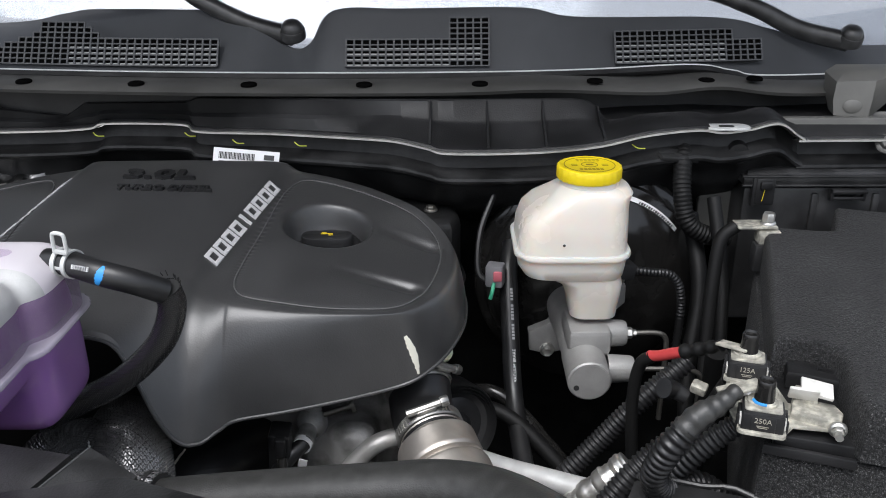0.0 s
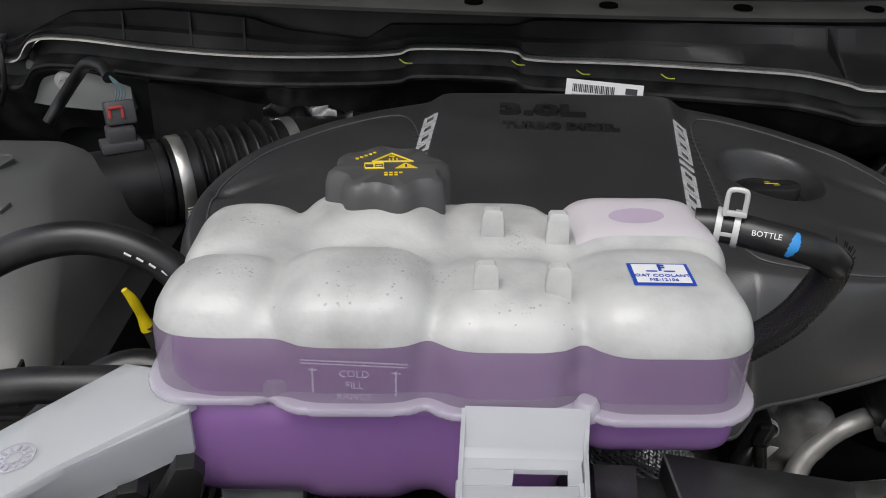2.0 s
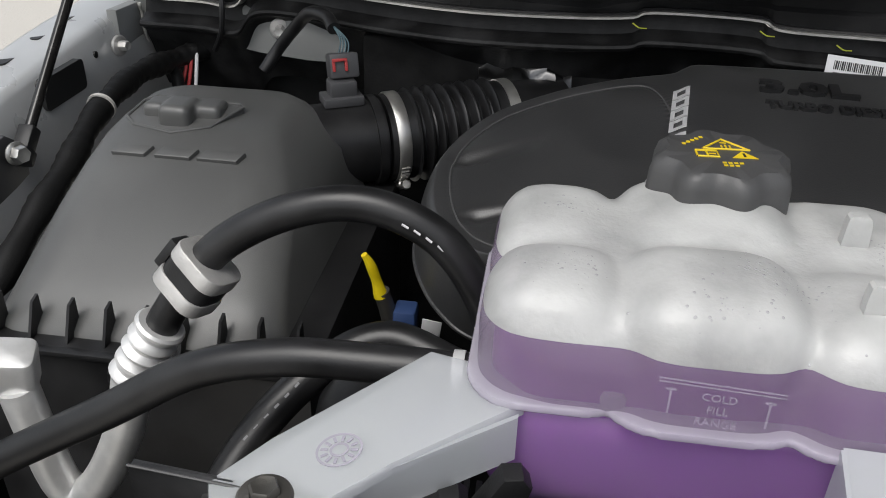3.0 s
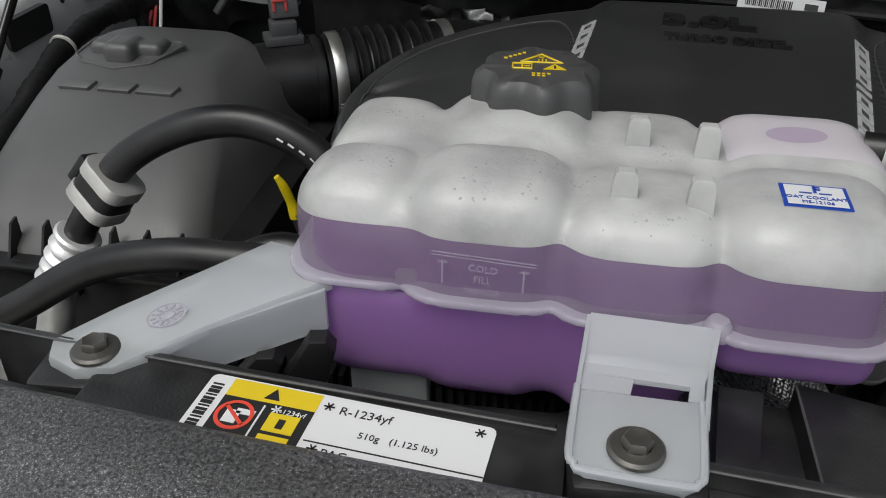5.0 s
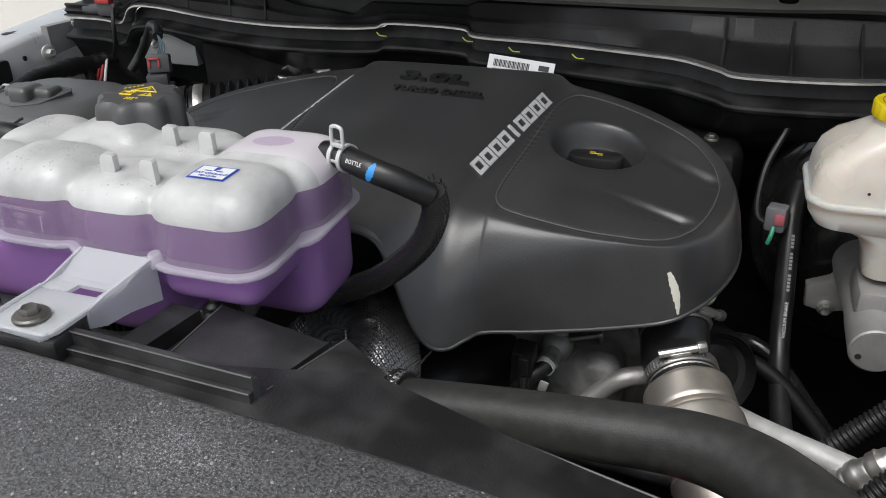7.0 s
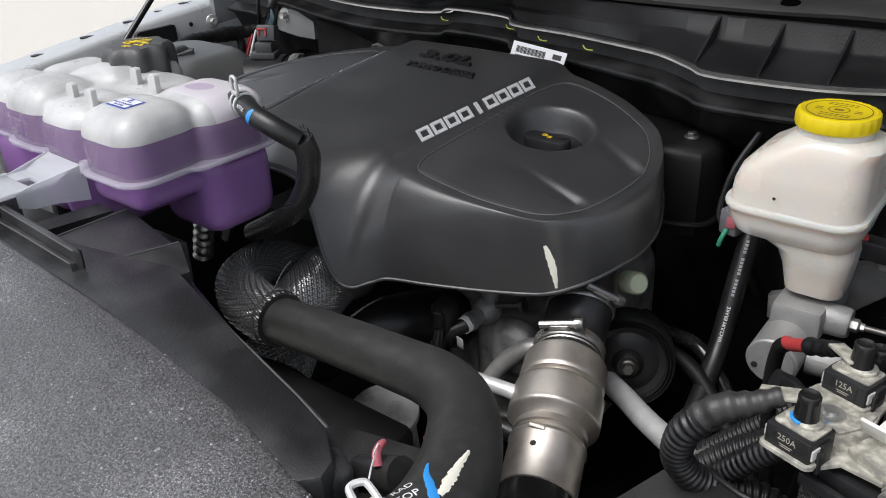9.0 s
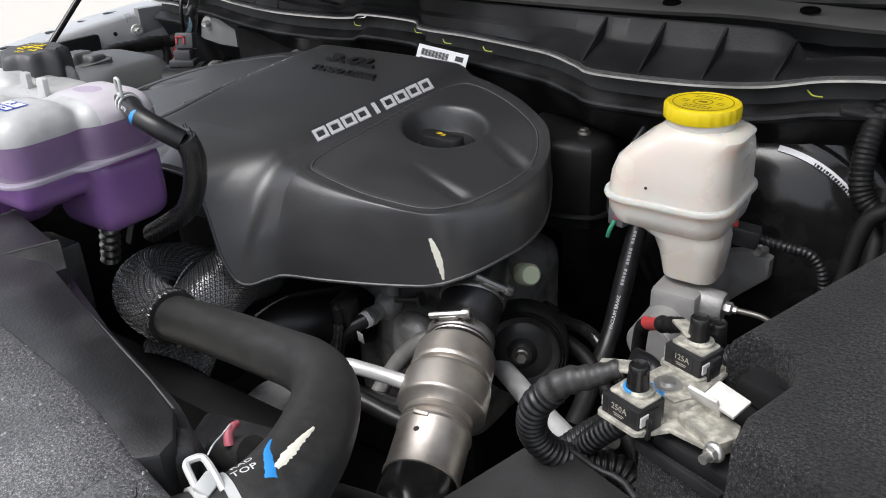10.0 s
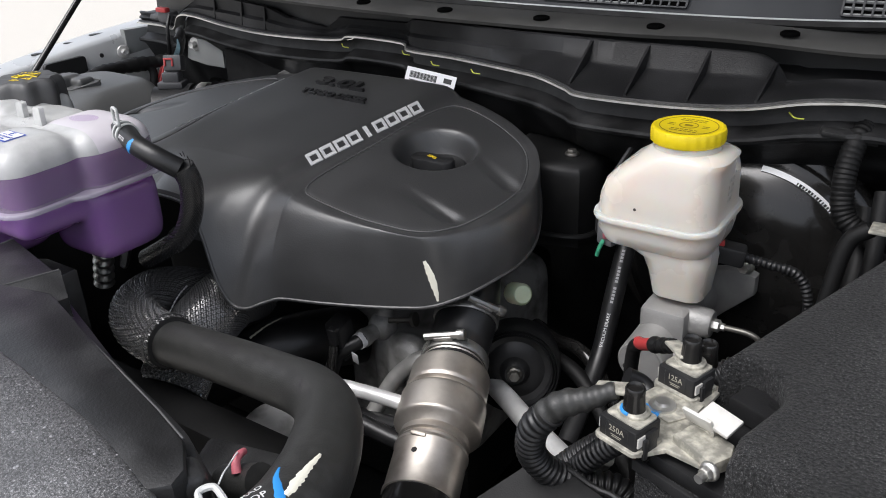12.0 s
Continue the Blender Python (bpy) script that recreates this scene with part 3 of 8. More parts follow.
def trough_shape(x, y, z):
    b = bow(x)
    yl, zl = lip_at(x)
    yf, zf = channel(x, y, z)
    low = min(zl - 0.004, 1.266)
    return [(1.045 + b, 1.298), (1.040 + b, low), (yl + 0.009, low), (yl + 0.0055, zl - 0.003), (yl + 0.004, zl - 0.0006), (yl + 0.001, zl), (yl - 0.002, zl - 0.0016), (yf + 0.003, zf + 0.003), (yf - 0.003, zf - 0.0006), (y + 0.010, z + 0.0045), (y + 0.004, z + 0.0042), (y, z)]


trough = across(EDGE, trough_shape, 12)
structure("cowl_trough", trough, M_TROUGH, "black plastic water trough under the cowl", "trim")
edge = across(EDGE, lambda x, y, z: [(y + 0.002, z + 0.0022), (y - 0.0012, z + 0.0016), (y - 0.0014, z - 0.0006), (y + 0.001, z - 0.0012), (y + 0.02, z - 0.003)], 12)
structure("trough_edge", edge, M_ZINC, "thin bright metal edge of the cowl trough", "trim")
lip = across(EDGE, lambda x, y, z: [(y + 0.022, z - 0.004), (y + 0.017, z - 0.020), (y + 0.008, z - 0.0250), (y + 0.001, z - 0.0255), (y - 0.0025, z - 0.0272), (y - 0.0035, z - 0.0300), (y - 0.002, z - 0.0332), (y + 0.004, z - 0.0355), (y + 0.010, z - 0.040), (y + 0.022, z - 0.062), (max(y + 0.05, 1.02), z - 0.12)], 12)
structure("dash_insulator", lip, M_LIPSEAL, "dusty black rolled rubber lip below the trough", "trim")
for rx, tall in ((-0.741, 0.0), (-0.664, 0.0), (-0.604, 0.0), (-0.012, 0.0), (0.052, 0.0), (0.115, 0.0), (0.179, 0.003)):
    ye = float(np.interp(rx, [q[0] for q in EDGE], [q[1] for q in EDGE]))
    ze = float(np.interp(rx, [q[0] for q in EDGE], [q[2] for q in EDGE]))
    yl, zl = lip_at(rx)
    yf, zf = channel(rx, ye, ze)
    bm = bmesh.new()
    vs = [bm.verts.new((rx + q, y, z)) for q in (-0.0013, 0.0013) for y, z in ((ye + 0.008, ze + 0.003), (ye + 0.008, ze + 0.0062), (yl - 0.004, zl - 0.002 + tall), (yl + 0.002, zl - 0.002 + tall), (yf + 0.004, zf - 0.004))]
    for f in ((0, 1, 2, 3, 4), (9, 8, 7, 6, 5), (0, 5, 6, 1), (1, 6, 7, 2), (2, 7, 8, 3), (3, 8, 9, 4), (4, 9, 5, 0)):
        bm.faces.new([vs[i] for i in f])
    structure("trough_rib", bm, M_TROUGH, "triangular stiffening rib in the cowl trough", "trim", smooth=False)

# pale body tab with an oval hole at the end of the edge, and the side wall under it
tab = thing("body_tab", (0.316, 0.93, 1.268), "pale painted body tab with an oval hole", "tab")
part("plate", bm_prism(round_rect(0.316, 0.931, 0.024, 0.012, 0.010), 1.2705, 1.2725, 0.0006), M_CLAMP, tab)
# Black oval laid on the tab as the shade in its hole.
part("hole", bm_prism(round_rect(0.314, 0.930, 0.0085, 0.0040, 0.004), 1.2724, 1.2730), M_INK, tab, "dark oval hole")
structure("side_wall", bm_box((0.30, 0.012, 0.16), (0.46, 0.992, 1.188), 0.003), M_HINGE, "dusty grey body wall beside the fuse box", "panel")

# windscreen
bm = bmesh.new()
q = [bm.verts.new(p) for p in ((-1.0, 1.165, 1.310), (0.9, 1.165, 1.310), (0.75, 2.0, 1.86), (-0.85, 2.0, 1.86))]
bm.faces.new(q)
bmesh.ops.solidify(bm, geom=bm.faces[:], thickness=0.005)
structure("windscreen", bm, M_GLASS, "windscreen given a mirror base to brighten its sky reflection", "windscreen")


def wiper(pivot, way, reach):
    w = thing("wiper", pivot, "black wiper arm with a round pivot cap", "wiper", "windscreen wipers")
    p = Vector(pivot)
    part("pivot_cap", bm_lathe([(0, 0.0105), (0.006, 0.0100), (0.0105, 0.0080), (0.0132, 0.0040), (0.0138, 0.0), (0.0152, -0.0004), (0.0158, -0.002), (0.0158, -0.012), (0, -0.012)], axis(p + Vector((0, 0, 0.004)), (0, -0.45, 0.9)), 32), M_DUSTY, w)
    arm = [p + Vector((0, 0.004, -0.006)), p + Vector((way * 0.06, 0.02, 0.008)), p + Vector((way * 0.12, 0.03, 0.035)), p + Vector((way * reach * 0.5, 0.05, 0.055)), p + Vector((way * reach, 0.075, 0.065))]
    part("arm", bm_tube(arm, lambda s, u: 0.0125 - 0.0055 * u, 10), M_DUSTY, w)
    part("blade", bm_tube([p + Vector((way * 0.30, 0.072, 0.056)), p + Vector((way * (reach + 0.25), 0.11, 0.075))], 0.007, 8), M_RUBBER, w)


wiper((-0.187, 1.095, 1.352), -1, 0.35)
wiper((0.512, 1.10, 1.342), -1, 0.40)

# raised hood above the bay
structure("hood", bm_box((1.75, 1.25, 0.03), (-0.2, 0.77, 1.90), 0.01, pose(0, 0, 0, -54, 0, 0)), M_DEEP, "raised hood with a dark underside", "hood")

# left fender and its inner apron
# Wall colour darkened to carry the shade of the corner recess.
M_DARKPANEL = material("recess_shade_panel", (0.030, 0.030, 0.029), 0.5, bump=0.1, stain=0.6, stain_scale=16)
fender = thing("fender", (-1.1, 0.6, 0.9), "silver painted front fender with a slotted inner flange", "fender")
top = [(-1.03, 0.10, 1.095), (-1.03, 0.45, 1.125), (-1.03, 0.80, 1.165), (-1.03, 0.95, 1.182), (-1.03, 1.05, 1.192), (-1.03, 1.30, 1.206)]
bm = bmesh.new()
rows = []
for q in spline(top, 8):
    rows.append([bm.verts.new((q.x + dx, q.y, q.z + dz)) for dx, dz in ((0.035, -0.16), (0.030, -0.10), (0.012, -0.040), (0.004, -0.008), (-0.002, -0.002), (-0.008, 0.0), (-0.048, 0.003), (-0.054, 0.002), (-0.060, -0.004), (-0.08, -0.05), (-0.14, -0.35), (-0.15, -0.85))])
for a, b in zip(rows, rows[1:]):
    for k in range(len(a) - 1):
        bm.faces.new((a[k], a[k + 1], b[k + 1], b[k]))
bmesh.ops.recalc_face_normals(bm, faces=bm.faces)
part("outer_panel", bm, M_PAINT, fender)
# Solid black patches stand in for the shade in slots, opening and hole.
for sy, sz in ((0.78, 1.1640), (0.87, 1.1747), (0.955, 1.1840), (1.021, 1.1906), (1.075, 1.1951)):
    part("slot", bm_prism(round_rect(-1.066, sy, 0.0055, 0.017, 0.0055), sz - 0.002, sz + 0.0008), M_INK, fender, "black patch for the shade in a flange slot")
part("opening", bm_prism(round_rect(0.968, 1.157, 0.040, 0.0165, 0.006), -0.004, 0.004, 0, Matrix(((0, 0, 1, -1.019), (1, 0, 0, 0), (0, 1, 0, 0), (0, 0, 0, 1)))), M_INK, fender, "black panel standing in for a shaded opening")
part("hole", bm_lathe([(0, 0.002), (0.004, 0.002), (0.004, -0.002)], axis((-1.022, 1.045, 1.165), (1, 0, 0)), 14), M_INK, fender, "small round hole")
structure("inner_apron", bm_box((0.03, 0.95, 0.75), (-1.02, 0.7, 0.675), 0.01), M_DEEP, "inner wing panel, near-black for the bay's shade", "apron")
YZ = Matrix(((0, 0, 1, 0), (1, 0, 0, 0), (0, 1, 0, 0), (0, 0, 0, 1)))
structure("corner_panel", bm_prism([(1.100, 1.201), (1.156, 1.198), (1.165, 1.130), (1.150, 1.112), (1.130, 1.104), (1.101, 1.106)], -1.030, -1.018, 0.002, YZ), M_DULLPAINT, "dusty grey body panel in the rear corner of the bay", "panel")
structure("sealant_bead", merge(bm_tube([(-1.016, 1.154, 1.197), (-1.0165, 1.1575, 1.180), (-1.016, 1.1585, 1.160), (-1.0165, 1.1635, 1.142), (-1.016, 1.1640, 1.132)], lambda s, u: 0.0020 + 0.0005 * math.sin(s * 420), 10, 16), bm_lathe([(0, 0.006), (0.004, 0.005), (0.0065, 0.001), (0.006, -0.003)], axis((-1.017, 1.163, 1.130), (1, -0.3, 0)), 14)), M_WHITEPL, "rough white seam sealant bead", "sealant")
structure("corner_wall", bm_prism([(-1.030, 1.168), (-0.985, 1.200), (-0.60, 1.200), (-0.60, 1.225), (-1.030, 1.225)], 0.95, 1.205, 0.002), M_DARKPANEL, "recessed rear wall of the bay, its shade painted dark", "panel")
structure("corner_gusset", bm_prism([(-1.024, 1.160), (-0.990, 1.186), (-0.968, 1.192), (-0.968, 1.198), (-0.992, 1.194), (-1.026, 1.168)], 1.125, 1.200, 0.002), M_DULLPAINT, "light grey folded gusset beside the sealant", "panel")
recess = bm_prism([(-0.872, 1.118), (-0.850, 1.108), (-0.79, 1.092), (-0.745, 1.090), (-0.745, 1.16), (-0.872, 1.16)], 1.160, 1.212, 0.006, None, 3)
structure("corner_recess", recess, M_DULLPAINT, "grey pressed panel under the cowl with a rolled edge", "panel")
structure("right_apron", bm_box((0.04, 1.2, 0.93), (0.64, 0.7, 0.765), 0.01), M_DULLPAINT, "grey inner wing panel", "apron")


# ---- engine cover ----
CX = -0.29
# stations round half of the cover: the lip (sideways, y, z) and the edge of the top face (sideways, y)
STATIONS = [(0.0, 0.598, 1.192, 0.0, 0.688), (0.034, 0.598, 1.186, 0.040, 0.688), (0.050, 0.594, 1.160, 0.062, 0.685), (0.066, 0.589, 1.122, 0.078, 0.680),
            (0.080, 0.590, 1.099, 0.090, 0.674), (0.095, 0.594, 1.095, 0.100, 0.668), (0.108, 0.606, 1.099, 0.110, 0.661), (0.120, 0.618, 1.101, 0.122, 0.656),
            (0.158, 0.629, 1.102, 0.160, 0.6525), (0.208, 0.645, 1.104, 0.208, 0.6535), (0.250, 0.659, 1.1075, 0.250, 0.662), (0.268, 0.664, 1.112, 0.268, 0.673),
            (0.280, 0.672, 1.116, 0.281, 0.690), (0.295, 0.688, 1.122, 0.291, 0.708), (0.308, 0.712, 1.129, 0.298, 0.735), (0.315, 0.742, 1.133, 0.301, 0.762),
            (0.314, 0.775, 1.142, 0.299, 0.795), (0.298, 0.815, 1.157, 0.287, 0.832), (0.268, 0.862, 1.168, 0.262, 0.868), (0.222, 0.905, 1.177, 0.220, 0.897)]
STATIONS += [(0.186, 0.926, 1.182, 0.184, 0.912), (0.150, 0.940, 1.186, 0.150, 0.921), (0.095, 0.955, 1.190, 0.095, 0.926), (0.0, 0.962, 1.192, 0.0, 0.928)]
LIPS = spline([(CX + q[0], q[1], q[2]) for q in STATIONS] + [(CX - q[0], q[1], q[2]) for q in STATIONS[-2:0:-1]], 12, closed=True)
INNER = spline([(CX + q[3], q[4], 0) for q in STATIONS] + [(CX - q[3], q[4], 0) for q in STATIONS[-2:0:-1]], 12, closed=True)
PANEL = spline([(0.113, 0.726, 0), (0.112, 0.690, 0), (0.118, 0.672, 0), (0.130, 0.665, 0), (0.160, 0.662, 0), (0.190, 0.661, 0), (0.217, 0.664, 0), (0.248, 0.671, 0), (0.268, 0.687, 0), (0.283, 0.718, 0), (0.291, 0.760, 0),
                (0.290, 0.790, 0), (0.278, 0.824, 0), (0.255, 0.857, 0), (0.215, 0.884, 0), (0.180, 0.899, 0), (0.152, 0.905, 0), (0.135, 0.898, 0), (0.124, 0.862, 0), (0.118, 0.782, 0)], 8, closed=True)
PANEL = np.array([(v.x, v.y) for v in PANEL])
OIL = Vector((CX + 0.1775, 0.808))


def cover_plane(x, y):
    """The bare top face: a plateau that rises to the rear, a bevel along each side of it and a wing falling away beyond."""
    a = abs(x - CX)
    wing = 0.006 * math.log1p(math.exp(min(40.0, (a - 0.11) / 0.006)))
    out = x - (-0.2045 + 0.1748 * (y - 0.711)) if x > CX else (-0.4230 + 0.128 * (y - 0.722)) - x
    z = 1.2055 + 0.118 * (y - 0.714) + 0.0045 - 0.0045 * (1 + math.tanh(out / 0.0065)) - 0.115 * wing - 0.9 * max(0.0, y - 0.905) ** 2
    middle = min(1.0, max(0.0, (0.115 - a) / 0.03))
    return z - 2.2 * middle * max(0.0, 0.70 - y) ** 2


def cover_top(x, y):
    """The top face with the filler dish, the panel joints and the scoops sunk in."""
    a = abs(x - CX)
    z = cover_plane(x, y)
    d = float(np.min(np.hypot(PANEL[:, 0] - a, PANEL[:, 1] - y)))
    z -= 0.0012 * math.exp(-(d / 0.003) ** 2)
    if x > CX:
        r = math.hypot(x - OIL.x, y - OIL.y)
        z -= 0.030 / (1 + math.exp((r - 0.040) / 0.0015))
    for ax, ay, bx, by, w in ((0.224, 0.812, 0.284, 0.782, 0.010), (0.196, 0.722, 0.268, 0.704, 0.010)):
        px, py = a - ax, y - ay
        ux, uy = bx - ax, by - ay
        n = math.hypot(ux, uy)
        s = (px * ux + py * uy) / n / n
        t = (px * uy - py * ux) / n
        if -0.25 < s < 1.25:
            depth = 0.0085 * min(1, max(0, (s + 0.1) / 1.0)) * min(1, max(0, (1.15 - s) / 0.2))
            edge = 1 / (1 + math.exp((abs(t) - w * 0.8) / 0.0016))
            z -= depth * edge * (0.55 - 0.45 * t / w)
    return z


# sections of the skirt, from the lip (1, 0) up to the top face (0, 1): the steep flank and the sloping nose
FLANK = spline([(1.0, 0.0, 0), (0.985, 0.15, 0), (0.95, 0.30, 0), (0.80, 0.56, 0), (0.62, 0.76, 0), (0.40, 0.91, 0), (0.18, 0.98, 0), (0.0, 1.0, 0)], 4)
NOSE = spline([(1.0, 0.0, 0), (0.94, 0.10, 0), (0.86, 0.24, 0), (0.72, 0.46, 0), (0.54, 0.68, 0), (0.34, 0.86, 0), (0.15, 0.965, 0), (0.0, 1.0, 0)], 4)


def cover_mesh():
    bm = bmesh.new()
    n = len(LIPS)
    rows = []
    steps = len(FLANK) - 1
    rows.append([bm.verts.new((p.x + (CX - p.x) * 0.02, p.y + (0.8 - p.y) * 0.02, p.z + 0.004)) for p in LIPS])
    rows.append([bm.verts.new((p.x, p.y, p.z - 0.001)) for p in LIPS])
    for k in range(1, steps + 1):
        ring = []
        for p, i in zip(LIPS, INNER):
            zi = cover_top(i.x, i.y)
            w = min(1.0, max(0.0, (math.hypot(p.x - i.x, p.y - i.y) - 0.02) / 0.03))
            out = FLANK[k].x + (NOSE[k].x - FLANK[k].x) * w
            up = FLANK[k].y + (NOSE[k].y - FLANK[k].y) * w
            ring.append(bm.verts.new((i.x + (p.x - i.x) * out, i.y + (p.y - i.y) * out, p.z + (zi - p.z) * up)))
        rows.append(ring)
    rings = 120
    for k in range(1, rings):
        s = k / rings
        ring = []
        for i in INNER:
            x, y = i.x + (CX - i.x) * s, i.y + (0.80 - i.y) * s
            ring.append(bm.verts.new((x, y, cover_top(x, y))))
        rows.append(ring)
    for a, b in zip(rows, rows[1:]):
        for k in range(n):
            j = (k + 1) % n
            bm.faces.new((a[k], a[j], b[j], b[k]))
    bm.faces.new(rows[-1])
    bmesh.ops.recalc_face_normals(bm, faces=bm.faces)
    return bm


# Pale line colour: painted edge highlight on panel joints, wear on support edges.
M_PALEEDGE = material("worn_edge_and_highlight", (0.07, 0.07, 0.07), 0.45)
cover = thing("engine_cover", (CX, 0.8, 1.1), "matt black moulded plastic engine cover with silver lettering", "engine cover")
shell = part("shell", cover_mesh(), M_COVER, cover)
for side in (1, -1):
    ring = [Vector((CX + side * x, y, cover_top(CX + side * x, y) + 0.0008)) for x, y in PANEL]
    part("panel_joint", bm_tube(ring + [ring[0]], 0.0009, 6, smooth=False, caps=False), M_PALEEDGE, cover, "thin panel joint with its edge highlight painted pale")
part("lip_bead", bm_tube([p + Vector((0, 0, -0.0006)) for p in LIPS] + [LIPS[0] + Vector((0, 0, -0.0006))], 0.0017, 8, smooth=False, caps=False), M_COVER, cover, "rolled lower lip")
tilt = math.degrees(math.atan(0.118))


def on_cover(x, y, spin=0, lift=0.0):
    return pose(x, y, cover_plane(x, y) + lift, tilt, 0, spin)


# a strip of nine hollow silver shapes on each side
for (x0, y0), (x1, y1) in (((-0.2045, 0.711), (-0.1760, 0.874)), ((-0.4020, 0.886), (-0.4230, 0.722))):
    spin = math.degrees(math.atan2(y1 - y0, x1 - x0))
    for k in range(9):
        u = (k + 0.5) / 9
        m = pose(x0 + (x1 - x0) * u, y0 + (y1 - y0) * u, 0, 0, 0, spin) @ Matrix(((1, 0.18, 0, 0), (0, 1, 0, 0), (0, 0, 1, 0), (0, 0, 0, 1)))
        w, h, q = 0.0158, 0.0128, 0.0033
        cells = [(0, 0, 0.0046, h)] if k == 4 else [(0, h / 2 - q / 2, w, q), (0, -h / 2 + q / 2, w, q), (-w / 2 + q / 2, 0, q, h - 2 * q), (w / 2 - q / 2, 0, q, h - 2 * q)]
        b = bars(cells, m, 0, 0.0010)
        bmesh.ops.subdivide_edges(b, edges=b.edges[:], cuts=2, use_grid_fill=True)
        for v in b.verts:
            v.co.z += cover_plane(v.co.x, v.co.y) + 0.0003
        part("badge_shape", b, M_SILVER, cover, "hollow silver badge shape", smooth=False)
part("raised_lettering", bm_text("3.0L", 0.034, on_cover(-0.302, 0.886, -3) @ Matrix.Diagonal((1.35, 0.80, 1, 1)), 0.0036, bold=0.0012), M_PLASTIC, cover, "raised black characters")
part("raised_lettering", bm_text("TURBO DIESEL", 0.0145, on_cover(-0.288, 0.853, -3) @ Matrix.Diagonal((1.08, 1.0, 1, 1)), 0.0030, bold=0.0006), M_PLASTIC, cover, "raised black characters")
# paint-pen stroke on the skirt
skin_cover = BVHTree.FromObject(shell, bpy.context.evaluated_depsgraph_get())
shift = Vector((CX, 0.8, 1.1))
mark = stroke(skin_cover, [Vector(p) - shift for p in ((-0.0300, 0.668, 1.156), (-0.0245, 0.666, 1.145), (-0.0190, 0.664, 1.131), (-0.0155, 0.663, 1.117))], lambda u: 0.0008 + 0.0024 * math.sin(math.pi * min(1, u * 0.9 + 0.08)), 0.0004, 0.14)
bmesh.ops.translate(mark, verts=mark.verts, vec=shift)
part("pen_mark", mark, M_CHALK, cover, "pale paint-pen stroke")

oil = thing("oil_filler_cap", (OIL.x, OIL.y, 1.18), "black plastic oil filler cap with an oval grip", "oil cap")
mo = pose(OIL.x, OIL.y, cover_top(OIL.x, OIL.y) - 0.001, tilt, 0, 0)
part("disc", bm_lathe([(0, 0.0), (0.033, 0.0), (0.033, 0.008), (0.030, 0.011), (0, 0.011)], mo, 40), M_PLASTIC, oil)
part("grip", bm_prism(round_rect(0, -0.004, 0.026, 0.010, 0.010), 0.010, 0.024, 0.003, mo), M_PLASTIC, oil)
part("mark", bars([(0, -0.004, 0.012, 0.0010), (-0.003, -0.0015, 0.005, 0.0008), (0.004, -0.0065, 0.005, 0.0008)], mo, 0.0242), M_YMARK, oil, "small yellow symbol")

rear = thing("valve_cover_shield", (-0.02, 0.93, 1.15), "black plastic shield behind the engine cover", "shield")
part("shell", bm_prism([(-0.10, 0.90), (-0.03, 0.885), (0.012, 0.895), (0.022, 0.92), (0.015, 0.975), (-0.10, 0.985)], 1.08, 1.176, 0.014, None, 4), M_SHROUD, rear)
part("lower_rim", bm_tube([(-0.10, 0.897, 1.095), (-0.03, 0.882, 1.095), (0.014, 0.892, 1.095), (0.025, 0.92, 1.095), (0.018, 0.975, 1.095)], 0.0035, 8, 6), M_SHROUD, rear)
part("bolt", bm_hexbolt((-0.012, 0.925, 1.1765), (0, 0, 1), 0.008, 0.0055, 0.006), M_BOLT, rear)

# ---- coolant bottle ----
SEAM = 1.2355
COLS = [(-0.531, -0.470), (-0.476, -0.402), (-0.408, -0.334), (-0.340, -0.262)]
bottle = thing("coolant_bottle", (-0.39, 0.5, 1.17), "translucent coolant bottle half full of purple coolant", "coolant bottle")
FRONT = (0.450, 0.443, 0.439, 0.436)
upper, lower, rim, liquid = [], [], [], []
for (x0, x1), yf in zip(COLS, FRONT):
    upper.append((x0 - 0.001, x1 + 0.001, yf, 0.512, SEAM - 0.035, (1.2895 if x0 > -0.35 or x1 < -0.4 else 1.2835) if x0 > -0.5 else 1.285, 0.023))
    lower.append((x0 + 0.003, x1 - 0.003, yf + 0.004, 0.512, 1.168 if x1 < -0.3 else 1.208, SEAM + 0.003, 0.018 if x1 < -0.3 else 0.011))
    rim.append((x0 - 0.005, x1 + 0.005, yf - 0.005, 0.52, SEAM - 0.0021, SEAM + 0.0021, 0.002))
for (x0, x1), yb in zip(COLS[:3] + [(-0.338, -0.2535)], (0.580, 0.583, 0.582, 0.580)):
    upper.append((x0 - 0.001, x1 + 0.001, 0.500, yb, SEAM - 0.035, (1.2865 if x0 > -0.35 or x1 < -0.4 else 1.2815) if x0 > -0.5 else 1.281, 0.023))
    lower.append((x0 + 0.003, x1 - 0.003, 0.500, yb - 0.004, 1.172 if x1 < -0.3 else 1.164, SEAM + 0.003, 0.018))
    rim.append((x0 - 0.005, x1 + 0.005, 0.48, yb + 0.005, SEAM - 0.0021, SEAM + 0.0021, 0.002))
upper.append((-0.462, -0.394, 0.512, 0.598, SEAM - 0.035, 1.2895, 0.02))
upper.append((-0.522, -0.264, 0.448, 0.570, SEAM - 0.035, 1.2790, 0.022))
lower.append((-0.522, -0.342, 0.4475, 0.566, 1.174, SEAM + 0.003, 0.016))
lower.append((-0.36, -0.268, 0.446, 0.566, 1.210, SEAM + 0.003, 0.010))
